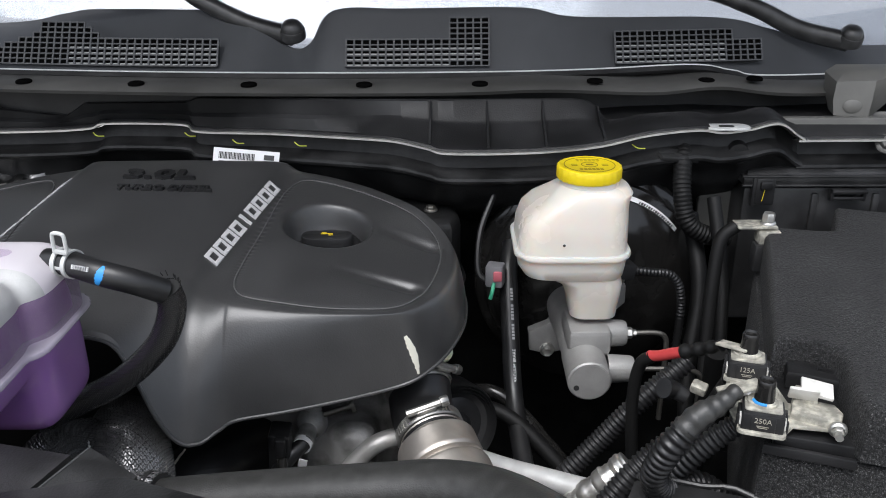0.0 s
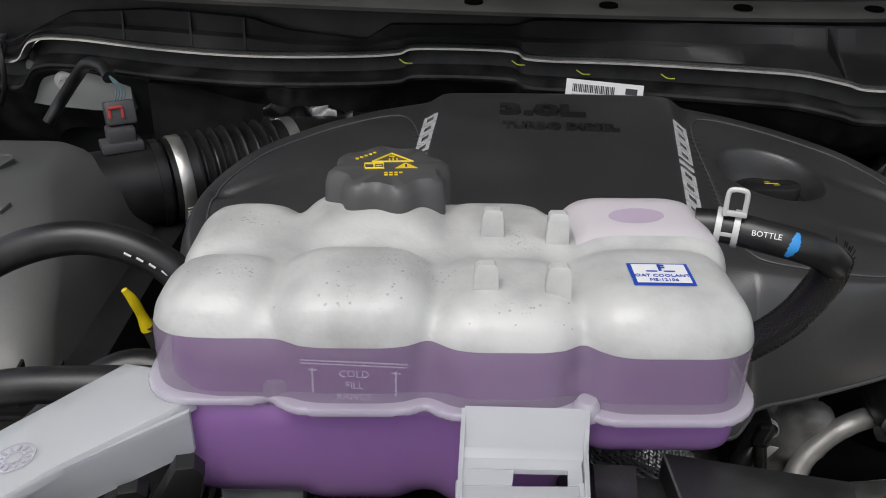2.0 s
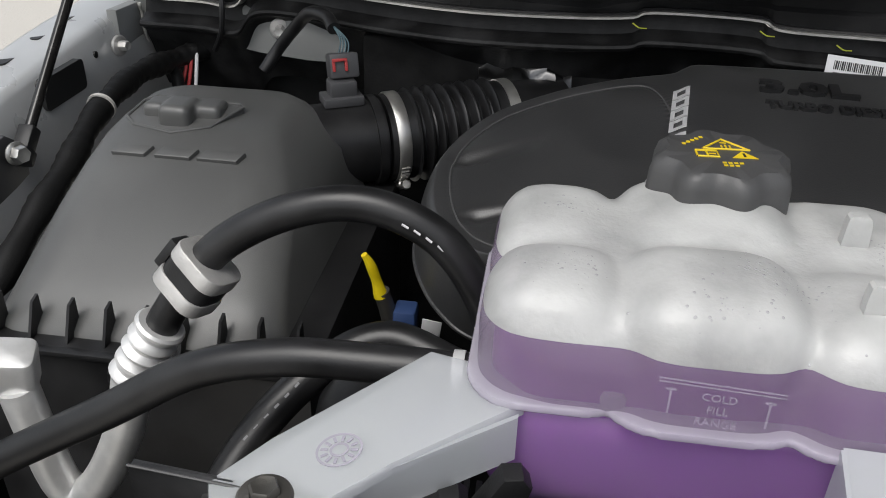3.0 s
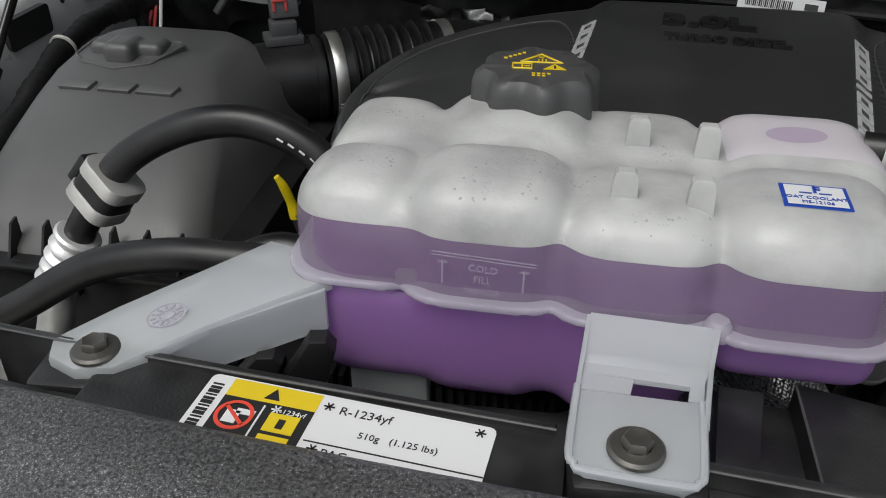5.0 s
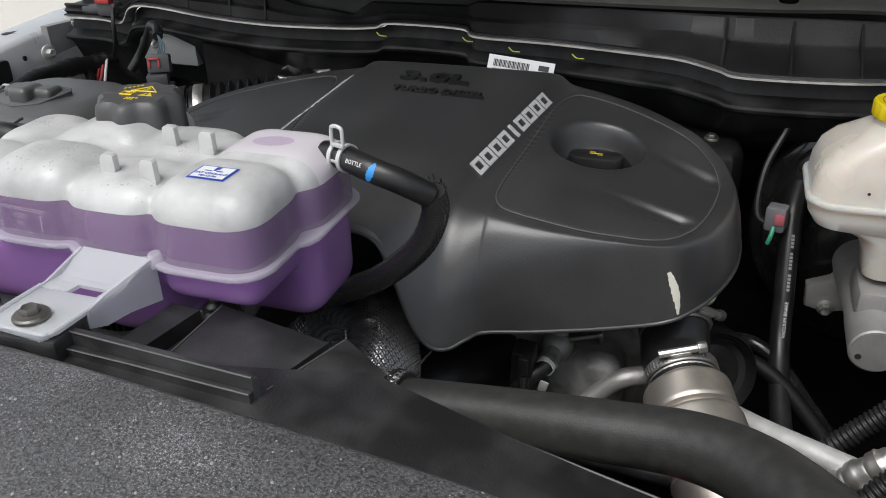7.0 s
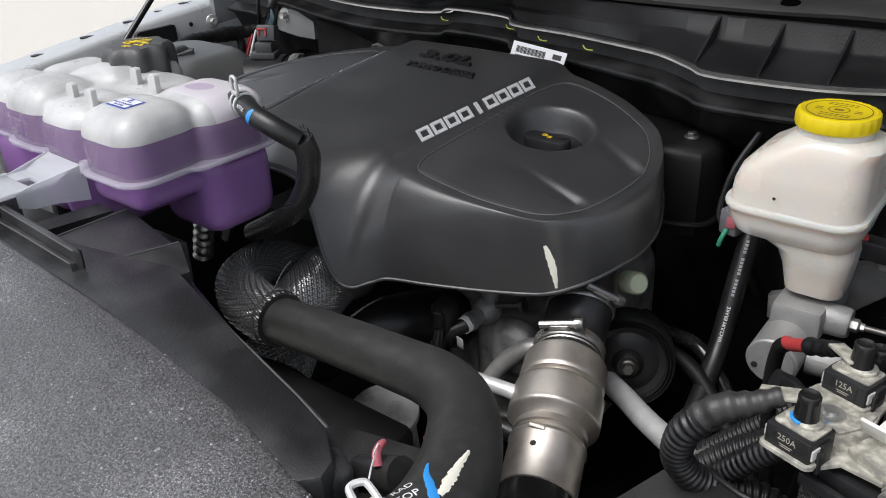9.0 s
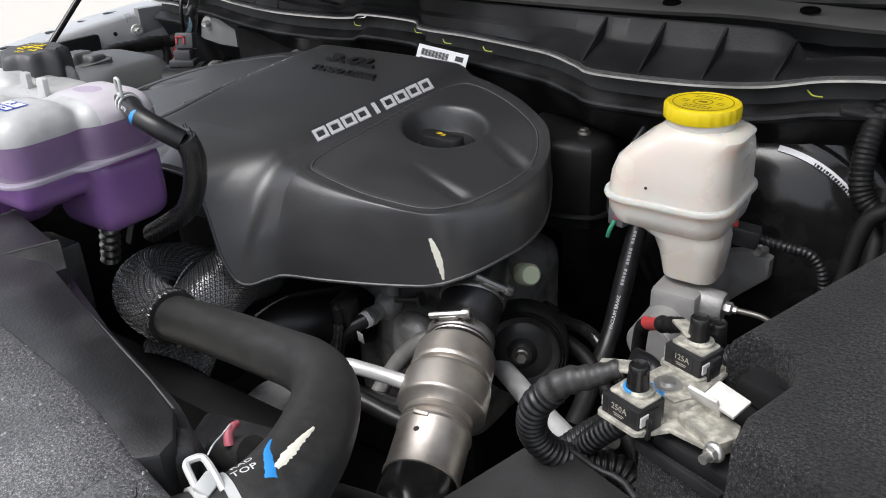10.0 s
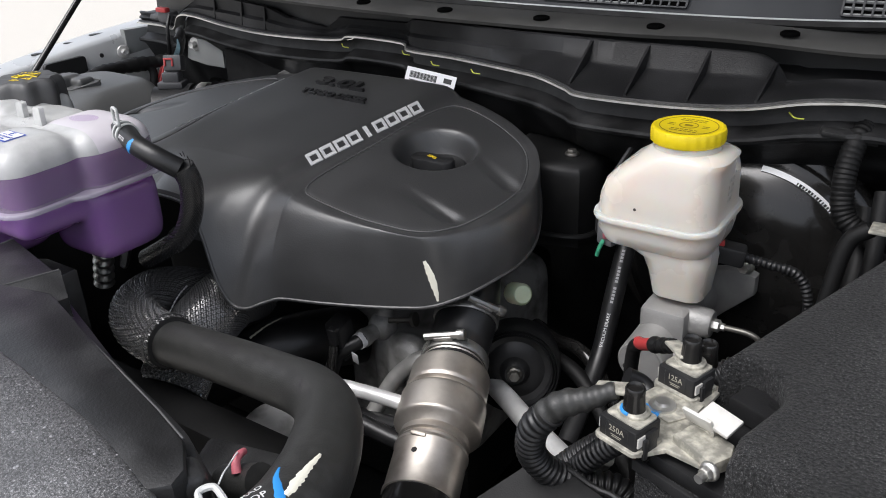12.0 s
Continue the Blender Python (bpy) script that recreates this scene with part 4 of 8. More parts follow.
for x0, x1, y0, y1, z0, z1, r in lower + upper:
    liquid.append((x0 + 0.006, x1 - 0.006, y0 + 0.007, y1 - 0.007, z0 + 0.003, 1.266, 0.018) if z1 > 1.27 else (x0 + 0.003, x1 - 0.003, y0 + 0.003, y1 - 0.003, z0 + 0.003, 1.25, r))
dome = bm_blob(upper, 0.0028, 7)
wet = dome.copy()
LEVEL = (0, 0, 1.2665)
for half, keep_top in ((dome, True), (wet, False)):
    bmesh.ops.bisect_plane(half, geom=half.verts[:] + half.edges[:] + half.faces[:], plane_co=LEVEL, plane_no=(0, 0, 1), clear_inner=keep_top, clear_outer=not keep_top)
bmesh.ops.bisect_plane(wet, geom=wet.verts[:] + wet.edges[:] + wet.faces[:], plane_co=(0, 0, SEAM), plane_no=(0, 0, 1), clear_inner=True)
skin = BVHTree.FromBMesh(dome)
rng = random.Random(4)
drops = []
for dx, dy, sx, sy, count in ((-0.420, 0.480, 0.020, 0.012, 70), (-0.405, 0.478, 0.010, 0.006, 16), (-0.495, 0.482, 0.016, 0.010, 40), (-0.500, 0.540, 0.012, 0.008, 26), (-0.360, 0.520, 0.008, 0.008, 40), (-0.365, 0.450, 0.020, 0.006, 18), (-0.318, 0.468, 0.008, 0.004, 14), (-0.435, 0.456, 0.024, 0.006, 34)):
    for k in range(count):
        x, y = rng.gauss(dx, sx * 0.6), rng.gauss(dy, sy * 0.6)
        where, nor, _, _ = skin.ray_cast(Vector((x, y, 1.35)), Vector((0, 0, -1)))
        if where:
            r = rng.choice((0.0003, 0.0003, 0.0004, 0.0005, 0.0007))
            drops.append(bm_lathe([(0, r * 0.35), (r * 0.7, r * 0.25), (r, 0)], axis(where + nor * 0.0001, nor), 8))
part("condensation", merge(*drops), material("water_droplet", (0.42, 0.42, 0.43), 0.08), bottle, "small condensation droplets")["kind"] = "stuff"
clear_cell = dome.copy()
for co, no in (((-0.332, 0, 0), (1, 0, 0)), ((0, 0.517, 0), (0, 1, 0))):
    bmesh.ops.bisect_plane(clear_cell, geom=clear_cell.verts[:] + clear_cell.edges[:] + clear_cell.faces[:], plane_co=co, plane_no=no, clear_inner=True)
    bmesh.ops.bisect_plane(dome, geom=dome.verts[:] + dome.edges[:] + dome.faces[:], plane_co=co, plane_no=no)
bmesh.ops.delete(dome, geom=[f for f in dome.faces if f.calc_center_median().x > -0.332 and f.calc_center_median().y > 0.517], context="FACES")
part("clear_cell", clear_cell, M_TINTED, bottle, "clearer corner cell with the coolant's purple glow painted in")
part("upper_shell", dome, M_FOG, bottle, "white upper half fogged with condensation")
part("wetted_wall", wet, M_MILK, bottle, "milky wall band showing the coolant level")
part("lower_shell", bm_blob(lower, 0.0028, 8), M_CLEAR, bottle, "clear lower half showing purple coolant")
part("weld_rim", bm_blob(rim, 0.0013, 8, flat=0.024), M_RIM, bottle, "welded rim between the halves")
part("coolant", bm_blob(liquid, 0.003, 4), M_COOLANT, bottle, "purple coolant")
for nx, ny in ((-0.374, 0.5245), (-0.3415, 0.521), (-0.381, 0.467), (-0.349, 0.465)):
    part("locating_tab", bm_loft([[(nx + sx * w, ny + sy * 0.0025 + lean, 1.275 + hz) for sx, sy in ((-1, -1), (1, -1), (1, 1), (-1, 1))] for hz, w, lean in ((0, 0.0062, 0), (0.016, 0.0052, 0.001), (0.019, 0.0046, 0.0015), (0.020, 0.0034, 0.0018))]), M_FOG, bottle, "moulded locating tab")
ccap = part("cap", bm_lathe([(0, 0.036), (0.026, 0.036), (0.0295, 0.033), (0.0308, 0.028), (0.0318, 0.004), (0.030, 0.0), (0, 0)], pose(-0.4275, 0.5655, 1.2665, 0, 0, 12) @ Matrix.Diagonal((1.04, 1.04, 1.0, 1)), 96, 8, 0.075), M_CAP, bottle, "dark grey scalloped pressure cap")
mc = pose(-0.4275, 0.5655, 1.3027, 0, 0, 4)
def outline(pts, w):
    """A closed thin line round a flat polygon."""
    return bm_tube([mc @ Vector((x, y, 0.0001)) for x, y in list(pts) + [pts[0]]], w, 6, 1, smooth=False, caps=False)


for name, b in (("hot_triangle", merge(outline(((-0.009, 0.004), (0.013, 0.004), (0.002, 0.016)), 0.0006), bars([(0.0005, 0.0065, 0.0008, 0.004), (0.0025, 0.0070, 0.0008, 0.005), (0.0045, 0.0065, 0.0008, 0.004), (0.002, 0.0118, 0.003, 0.001)], mc, 0, 0.0003))), ("manual_symbol", merge(outline(((-0.013, -0.0055), (-0.003, -0.0055), (-0.003, 0.0015), (-0.013, 0.0015)), 0.0006), bars([(-0.008, -0.002, 0.0010, 0.007), (-0.0055, -0.002, 0.003, 0.0010)], mc, 0, 0.0003))), ("warning_triangle", bm_prism([(0.003, -0.006), (0.015, -0.006), (0.009, 0.002)], 0, 0.0003, 0, mc)), ("cap_print", bars([(-0.002 + 0.0026 * k, -0.012, 0.0018, 0.0016) for k in range(4)] + [(-0.002 + 0.0026 * k, -0.0150, 0.0018, 0.0016) for k in range(3)], mc, 0, 0.0003)), ("cap_print", bars([(-0.017 + 0.0024 * k, 0.009 + 0.0022 * k, 0.0018, 0.0020) for k in range(5)], mc, 0, 0.0003))):
    part(name, b, M_YMARK, ccap, "yellow warning symbol")
part("symbol_detail", bars([(0.009, -0.003, 0.001, 0.004)], mc, 0.0003, 0.0003), M_INK, ccap)
ml = pose(-0.3030, 0.4690, 1.2905, 0, 0, -1)
part("label", drape(skin, sheet(0.0275, 0.0200, ml), 1.2905, 0.0003), M_BLUEINK, bottle, "blue and white coolant label")
part("label_field", drape(skin, sheet(0.0240, 0.0168, ml), 1.2905, 0.0007), M_WHITE, bottle)
part("label_print", merge(*[drape(skin, b, 1.2905, 0.0010) for b in (bm_text("OAT COOLANT", 0.0034, ml @ Matrix.Translation((0, -0.0026, 0)), 0.0001), bm_text("MS-12106", 0.0032, ml @ Matrix.Translation((0, -0.0064, 0)), 0.0001), bars([(0, 0.0044, 0.0012, 0.0055), (0.0012, 0.0066, 0.0026, 0.0008), (0.0012, 0.0046, 0.0026, 0.0008), (-0.004, 0.0012, 0.005, 0.0005), (0.004, 0.0012, 0.005, 0.0005)], ml, 0))]), M_BLUEINK, bottle)
# Faint purple oval draped over the top of the corner cell.
part("purple_patch", drape(skin, bm_lathe([(0, 0), (0.003, 0), (0.006, 0), (0.009, 0), (0.0115, 0)], pose(-0.2984, 0.5375, 1.2905, 0, 0, 10) @ Matrix.Diagonal((1.3, 0.8, 1, 1)), 24), 1.2905, 0.0003), material("thin_purple_patch", (0.42, 0.20, 0.48), 0.25, see=0.80), bottle, "faint purple oval patch")
part("nozzle", bm_tube([(-0.290, 0.543, 1.277), (-0.255, 0.5445, 1.278)], 0.0055, 16, 4), M_MILK, bottle)


def bolt(at, direction=(0, 0, 1)):
    b = thing("flange_bolt", at, "dark steel hex flange bolt", "bolt", "bottle bolts")
    part("head", bm_hexbolt(at, direction, 0.0108, 0.0060, 0.0068), M_BOLT, b)


mfill = pose(-0.438, 0.4385, 1.2505, 84, 0, -4)
part("fill_mark", merge(*[bm_text(w, 0.0048, mfill @ Matrix.Translation((0, 0.0055 - 0.0055 * k, 0.0)), 0.0002) for k, w in enumerate(("COLD", "FILL", "RANGE"))], bars([(0, 0.0115, 0.046, 0.0006), (0, 0.0100, 0.046, 0.0005), (-0.018, 0.002, 0.0009, 0.012), (0.018, 0.002, 0.0009, 0.012), (-0.018, 0.007, 0.004, 0.0008), (0.018, 0.007, 0.004, 0.0008)], mfill, 0)), M_MARK, bottle, "moulded fill-level marks")
for nx, ny in ((-0.336, 0.4375), (-0.475, 0.4515)):
    part("rim_boss", bm_lathe([(0, 0.0075), (0.0042, 0.007), (0.0058, 0.005), (0.0065, -0.002)], pose(nx, ny + 0.003, SEAM), 18), M_RIM, bottle)
# front bracket with a slot, made of four strips round the slot
front = part("front_bracket", merge(
    bm_prism([(-0.3955, 0.363), (-0.3935, 0.357), (-0.389, 0.3540), (-0.354, 0.3525), (-0.3490, 0.3550), (-0.3465, 0.361), (-0.3440, 0.3985), (-0.393, 0.3985)], 1.2290, 1.2315, 0.0010),
    bm_prism([(-0.393, 0.3985), (-0.3725, 0.3985), (-0.3710, 0.4075), (-0.3925, 0.4085)], 1.2290, 1.2315), bm_prism([(-0.3500, 0.3985), (-0.3440, 0.3985), (-0.3430, 0.4070), (-0.3487, 0.4075)], 1.2290, 1.2315),
    bm_prism([(-0.3925, 0.4085), (-0.3430, 0.4070), (-0.3425, 0.414), (-0.392, 0.415)], 1.2290, 1.2315),
    bm_tube([(-0.3935, 0.400, 1.2318), (-0.3953, 0.364, 1.2322), (-0.3930, 0.3575, 1.2322), (-0.389, 0.3548, 1.2322), (-0.354, 0.3533, 1.2322), (-0.3495, 0.3557, 1.2322), (-0.3470, 0.361, 1.2322), (-0.3445, 0.398, 1.2318)], 0.0016, 8, 3),
    bm_loft([[(-0.3920, 0.4125, 1.2290), (-0.3428, 0.4105, 1.2290), (-0.3428, 0.4135, 1.2315), (-0.3920, 0.4155, 1.2315)], [(-0.3900, 0.427, 1.2375), (-0.3375, 0.425, 1.2375), (-0.3375, 0.436, 1.2405), (-0.3900, 0.438, 1.2405)]]),
    bm_loft([[(-0.3955, 0.364, 1.2320), (-0.3938, 0.364, 1.2320), (-0.3938, 0.364, 1.2245), (-0.3955, 0.364, 1.2245)], [(-0.3940, 0.405, 1.2325), (-0.3922, 0.405, 1.2325), (-0.3922, 0.405, 1.2190), (-0.3940, 0.405, 1.2190)], [(-0.3915, 0.436, 1.2410), (-0.3895, 0.436, 1.2410), (-0.3895, 0.436, 1.2140), (-0.3915, 0.436, 1.2140)]]),
    bm_prism([(-0.393, 0.3572), (-0.389, 0.3545), (-0.354, 0.3530), (-0.3495, 0.3555), (-0.3510, 0.3570), (-0.3545, 0.3550), (-0.3885, 0.3562), (-0.3920, 0.3585)], 1.2225, 1.2315),
    bm_loft([[(-0.3452, 0.383, 1.2320), (-0.3434, 0.383, 1.2320), (-0.3450, 0.383, 1.2190), (-0.3470, 0.383, 1.2190)], [(-0.3440, 0.396, 1.2350), (-0.3420, 0.396, 1.2350), (-0.3425, 0.394, 1.2150), (-0.3445, 0.394, 1.2150)], [(-0.3420, 0.412, 1.2370), (-0.3400, 0.412, 1.2370), (-0.3395, 0.412, 1.2140), (-0.3415, 0.412, 1.2140)], [(-0.3370, 0.438, 1.2410), (-0.3350, 0.438, 1.2410), (-0.3350, 0.438, 1.2090), (-0.3370, 0.438, 1.2090)]])), M_BRACKET, bottle, "frosted plastic mounting tab with a slot")
bolt((-0.371, 0.3675, 1.2325))
arm = merge(
    bm_prism([(-0.617, 0.398), (-0.612, 0.386), (-0.597, 0.380), (-0.580, 0.383), (-0.548, 0.412), (-0.510, 0.446), (-0.520, 0.470), (-0.544, 0.484), (-0.600, 0.425)], 1.2150, 1.2215, 0.002),
    bm_prism([(-0.575, 0.390), (-0.548, 0.412), (-0.512, 0.440), (-0.512, 0.4425), (-0.549, 0.4145), (-0.576, 0.3925)], 1.196, 1.2185),
    bm_prism([(-0.553, 0.432), (-0.551, 0.432), (-0.530, 0.452), (-0.532, 0.454)], 1.198, 1.219))
for v in arm.verts:
    v.co.x -= 0.010 * min(1.0, max(0.0, (-0.512 - v.co.x) / 0.03))
    v.co.y += 0.003
    v.co.z += 0.17 * max(0.0, v.co.x + 0.595)
part("date_stamp", merge(*[bm_lathe([(r, 0), (r + 0.0009, 0), (r + 0.0009, 0.0004), (r, 0.0004)], pose(-0.580, 0.420, 1.2262, 0, -9.5, 0), 28) for r in (0.0030, 0.0085)], *[bm_box((0.0012, 0.0030, 0.0004), (0, 0, 0), 0, pose(-0.580, 0.420, 1.2264, 0, -9.5, 0) @ pose(0, 0, 0, 0, 0, 30 * k) @ Matrix.Translation((0, 0.0062, 0))) for k in range(12)]), M_RIM, bottle, "moulded round date stamp")
side = part("side_bracket", arm, M_BRACKET, bottle, "frosted plastic side arm")
bolt((-0.602, 0.395, 1.2222))
part("foot", bm_box((0.042, 0.02, 0.04), (-0.488, 0.472, 1.158), 0.003), M_BRACKET, bottle, "frosted plastic foot")


# ---- hoses round the bottle ----
h = thing("bottle_hose", (-0.25, 0.54, 1.2), "black rubber hose in a braided sleeve with white clamp", "hose")
part("rubber", bm_tube([(-0.264, 0.547, 1.278), (-0.248, 0.542, 1.2785), (-0.222, 0.531, 1.276), (-0.2005, 0.532, 1.269), (-0.1855, 0.5425, 1.257)], 0.0088, 20), M_RUBBER, h)
SLEEVE = [(-0.1845, 0.5445, 1.259), (-0.1845, 0.550, 1.240), (-0.199, 0.556, 1.209), (-0.233, 0.567, 1.174), (-0.268, 0.572, 1.152), (-0.310, 0.578, 1.128)]
sleeve = part("sleeve", bm_tube(SLEEVE, 0.0092, 20, 14), M_INK, h, "frayed braided sleeve")
part("strand_weave", bm_braid(SLEEVE, 0.0095, 40, 0.42, 0.0010, 0.0002), M_STRAND, sleeve)["kind"] = "stuff"
rng = random.Random(9)
part("frayed_end", merge(*[bm_tube([(-0.1845 + 0.0098 * math.cos(a), 0.5445 + 0.0098 * math.sin(a) * 0.4, 1.2575 + 0.0098 * math.sin(a) * 0.9), (-0.1845 + 0.0110 * math.cos(a + 0.1), 0.5435 + 0.0110 * math.sin(a + 0.1) * 0.4, 1.2590 + rng.uniform(-0.001, 0.002) + 0.0110 * math.sin(a + 0.1) * 0.9)], 0.0004, 5, 1) for a in [rng.uniform(0, 6.28) for k in range(26)]]), M_STRAND, sleeve)["kind"] = "stuff"
mcl = axis((-0.248, 0.542, 1.2785), (0.93, -0.36, -0.02))
for off in (-0.0045, 0.0045):
    part("spring_clamp", bm_lathe([(0.0090, off - 0.0016), (0.0102, off - 0.0016), (0.0102, off + 0.0016), (0.0090, off + 0.0016)], mcl, 28), M_CLAMP, h, "pale spring clamp band")
loop = [(-0.2525, 0.5365, 1.2880), (-0.2525, 0.5365, 1.3000), (-0.2505, 0.5360, 1.3025), (-0.2455, 0.5345, 1.3025), (-0.2435, 0.5340, 1.3000), (-0.2435, 0.5340, 1.2880)]
part("clamp_ear", merge(bm_tube(loop, 0.0014, 8, 4), bm_box((0.012, 0.0025, 0.003), (-0.248, 0.535, 1.2895), 0.0006, pose(0, 0, 0, 0, 0, -20)), bm_box((0.0125, 0.002, 0.0025), (-0.248, 0.5335, 1.2780), 0.0005, pose(0, 0, 0, 0, 0, -20))), M_CLAMP, h, "raised clamp loop")
part("hose_print", bm_text("BOTTLE", 0.0042, pose(-0.2330, 0.5262, 1.2815, 62, 0, -22), 0.0001), M_WHITE, h, "small white print")
skin_small = skin_of(bm_tube([(-0.264, 0.547, 1.278), (-0.248, 0.542, 1.2785), (-0.222, 0.531, 1.276), (-0.201, 0.532, 1.267), (-0.188, 0.542, 1.252)], 0.0088, 32))
part("blue_mark", stroke(skin_small, [(-0.2165, 0.526, 1.2835), (-0.2185, 0.5225, 1.280), (-0.2205, 0.521, 1.275), (-0.2225, 0.522, 1.270)], lambda u: 0.0012 + 0.0014 * math.sin(math.pi * u), 0.0003, 0.15), M_BLUE, h, "blue paint stroke")

for wx, wy, wz in ((-0.43, 1.040, 1.236), (-0.31, 1.024, 1.240), (-0.245, 0.998, 1.238), (-0.165, 0.968, 1.243), (0.215, 0.912, 1.255)):
    y = thing("wire_clip", (wx, wy, wz), "thin yellow-green wire clip under the trough edge", "clip", "trough clips")
    part("wire", bm_tube([(wx - 0.006, wy + 0.004, wz + 0.001), (wx, wy, wz - 0.002), (wx + 0.008, wy + 0.002, wz - 0.003)], 0.0007, 6), material("yellow_green_wire", (0.45, 0.48, 0.05), 0.5), y)


# ---- radiator support and front closure panel ----
support = thing("radiator_support", (-0.3, 0.4, 1.1), "black ribbed plastic radiator support with worn edges", "radiator support")
part("front_rail", merge(bm_prism([(-0.66, 0.408), (-0.60, 0.4025), (-0.40, 0.3885), (-0.40, 0.3835), (-0.60, 0.3975), (-0.66, 0.403)], 1.17, 1.2215, 0.002), bm_prism([(-0.348, 0.374), (-0.30, 0.3705), (-0.222, 0.3650), (-0.2185, 0.3620), (-0.221, 0.3590), (-0.30, 0.3645), (-0.348, 0.368)], 1.17, 1.2265, 0.002)), M_DUSTY, support, "raised rail with rounded ridge")
part("rail_step", bm_prism([(-0.352, 0.368), (-0.30, 0.3645), (-0.221, 0.3590), (-0.221, 0.3545), (-0.30, 0.3595), (-0.352, 0.362)], 1.17, 1.2185, 0.0015), M_DUSTY, support)
part("label_shelf", bm_prism([(-0.60, 0.33), (-0.395, 0.33), (-0.395, 0.392), (-0.60, 0.402)], 1.17, 1.2185, 0.003), M_DUSTY, support)
ledge = bm_prism([(-0.70, 0.340), (-0.40, 0.332), (-0.15, 0.326), (0.0, 0.315), (0.048, 0.305), (0.060, 0.318), (0.056, 0.330), (0.036, 0.346), (0.0, 0.357), (-0.08, 0.378), (-0.17, 0.402), (-0.23, 0.386), (-0.34, 0.366), (-0.62, 0.378), (-0.70, 0.388)], 1.10, 1.203, 0.003)
for v in ledge.verts:
    v.co.z += 0.011 * min(1.0, max(0.0, (-0.04 - v.co.x) / 0.16)) if v.co.z > 1.15 else 0.0
part("ledge", ledge, M_DUSTY, support)
part("tray", bm_prism([(-0.66, 0.388), (-0.34, 0.372), (-0.296, 0.376), (-0.296, 0.494), (-0.34, 0.494), (-0.40, 0.462), (-0.66, 0.45)], 1.08, 1.158, 0.003), M_DUSTY, support)
part("end_tray", bm_prism([(-0.340, 0.372), (-0.296, 0.370), (-0.222, 0.364), (-0.168, 0.374), (-0.166, 0.411), (-0.198, 0.428), (-0.296, 0.447), (-0.345, 0.452)], 1.10, 1.1925, 0.003), M_DUSTY, support)
for name, low, high, z0, z1 in (("tray_slab", (-0.296, 0.369, -0.296, 0.447), (-0.232, 0.3655, -0.213, 0.431), 1.2075, 1.2045), ("end_slab", (-0.2185, 0.366, -0.1985, 0.4275), (-0.172, 0.370, -0.1665, 0.411), 1.2125, 1.2050), ("side_slab", (-0.338, 0.374, -0.330, 0.440), (-0.322, 0.373, -0.310, 0.441), 1.2070, 1.2050)):
    part(name, bm_loft([[(low[0], low[1], z), (high[0], high[1], z if z < 1.2 else z1), (high[2], high[3], (z if z < 1.2 else z1) - 0.001), (low[2], low[3], z - 0.001)] for z in (1.12, z0)]), M_DUSTY, support)
for pts in (((-0.66, 0.403, 1.2217), (-0.60, 0.3975, 1.2217), (-0.40, 0.3835, 1.2217)), ((-0.348, 0.368, 1.2266), (-0.30, 0.3645, 1.2266), (-0.221, 0.3590, 1.2266)), ((-0.352, 0.362, 1.2187), (-0.30, 0.3595, 1.2187), (-0.221, 0.3545, 1.2187)), ((-0.296, 0.373, 1.2078), (-0.296, 0.446, 1.2068)), ((-0.2185, 0.368, 1.2128), (-0.1985, 0.4265, 1.2118)), ((-0.17, 0.402, 1.2032), (-0.08, 0.378, 1.2032), (0.0, 0.357, 1.2032), (0.036, 0.346, 1.2032))):
    part("worn_edge", bm_tube(pts, 0.0007, 6, 1, smooth=False), M_PALEEDGE, support, "worn pale edge")
part("side_beam", bm_loft([[(x + dx, y + dy, z + dz) for dx, dy, dz in ((-0.010, -0.020, 0.0), (-0.002, -0.004, 0.004), (0.004, 0.006, -0.003), (0.010, 0.014, -0.045), (0.010, 0.014, -0.10), (-0.01, -0.02, -0.10))] for x, y, z in spline([(-0.20, 0.420, 1.188), (-0.14, 0.400, 1.188), (-0.08, 0.380, 1.190), (-0.02, 0.364, 1.192), (0.020, 0.352, 1.193), (0.044, 0.338, 1.192)], 6)]), M_DUSTY, support)
part("post", bm_box((0.026, 0.024, 0.10), (0.046, 0.334, 1.146), 0.008, pose(0, 0, 0, 0, 0, -25), 3), M_DUSTY, support)
for sx, sy in ((-0.073, 0.349), (-0.059, 0.347), (-0.030, 0.349), (-0.026, 0.354)):
    # Slot shade is a thin black patch on the ledge.
    part("slot", bm_prism(round_rect(sx, sy, 0.0030, 0.0014, 0.0012, 3), 1.2030, 1.2034 + 0.011 * min(1.0, max(0.0, (-0.04 - sx) / 0.16))), M_INK, support)
for fx, fy in ((-0.605, 0.395), (-0.370, 0.358)):
    part("boss", bm_box((0.05, 0.034, 0.03), (fx, fy + (0.0 if fx < -0.5 else 0.010), 1.2005 if fx < -0.5 else 1.2135), 0.004, pose(0, 0, 0, 0, 0, 4)), M_DUSTY, support)
for fx, fy, hh in ((-0.520, 0.428, 0.030), (-0.545, 0.424, 0.020)):
    part("guide_fin", bm_prism([(-0.014, 0), (0.010, 0), (0.016, hh * 0.8), (0.012, hh), (0.004, hh)], -0.005, 0.005, 0.002, pose(fx, fy, 1.186, 90, 0, 12)), M_PLASTIC, support)
core = thing("radiator", (-0.3, 0.43, 0.9), "black finned radiator core top below the bottle", "radiator")
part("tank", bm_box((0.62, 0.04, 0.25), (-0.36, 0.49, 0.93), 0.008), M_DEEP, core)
for k in range(34):
    part("fin", bm_box((0.0028, 0.012, 0.06), (-0.60 + 0.006 * k, 0.474, 1.128)), M_PLASTIC, core)

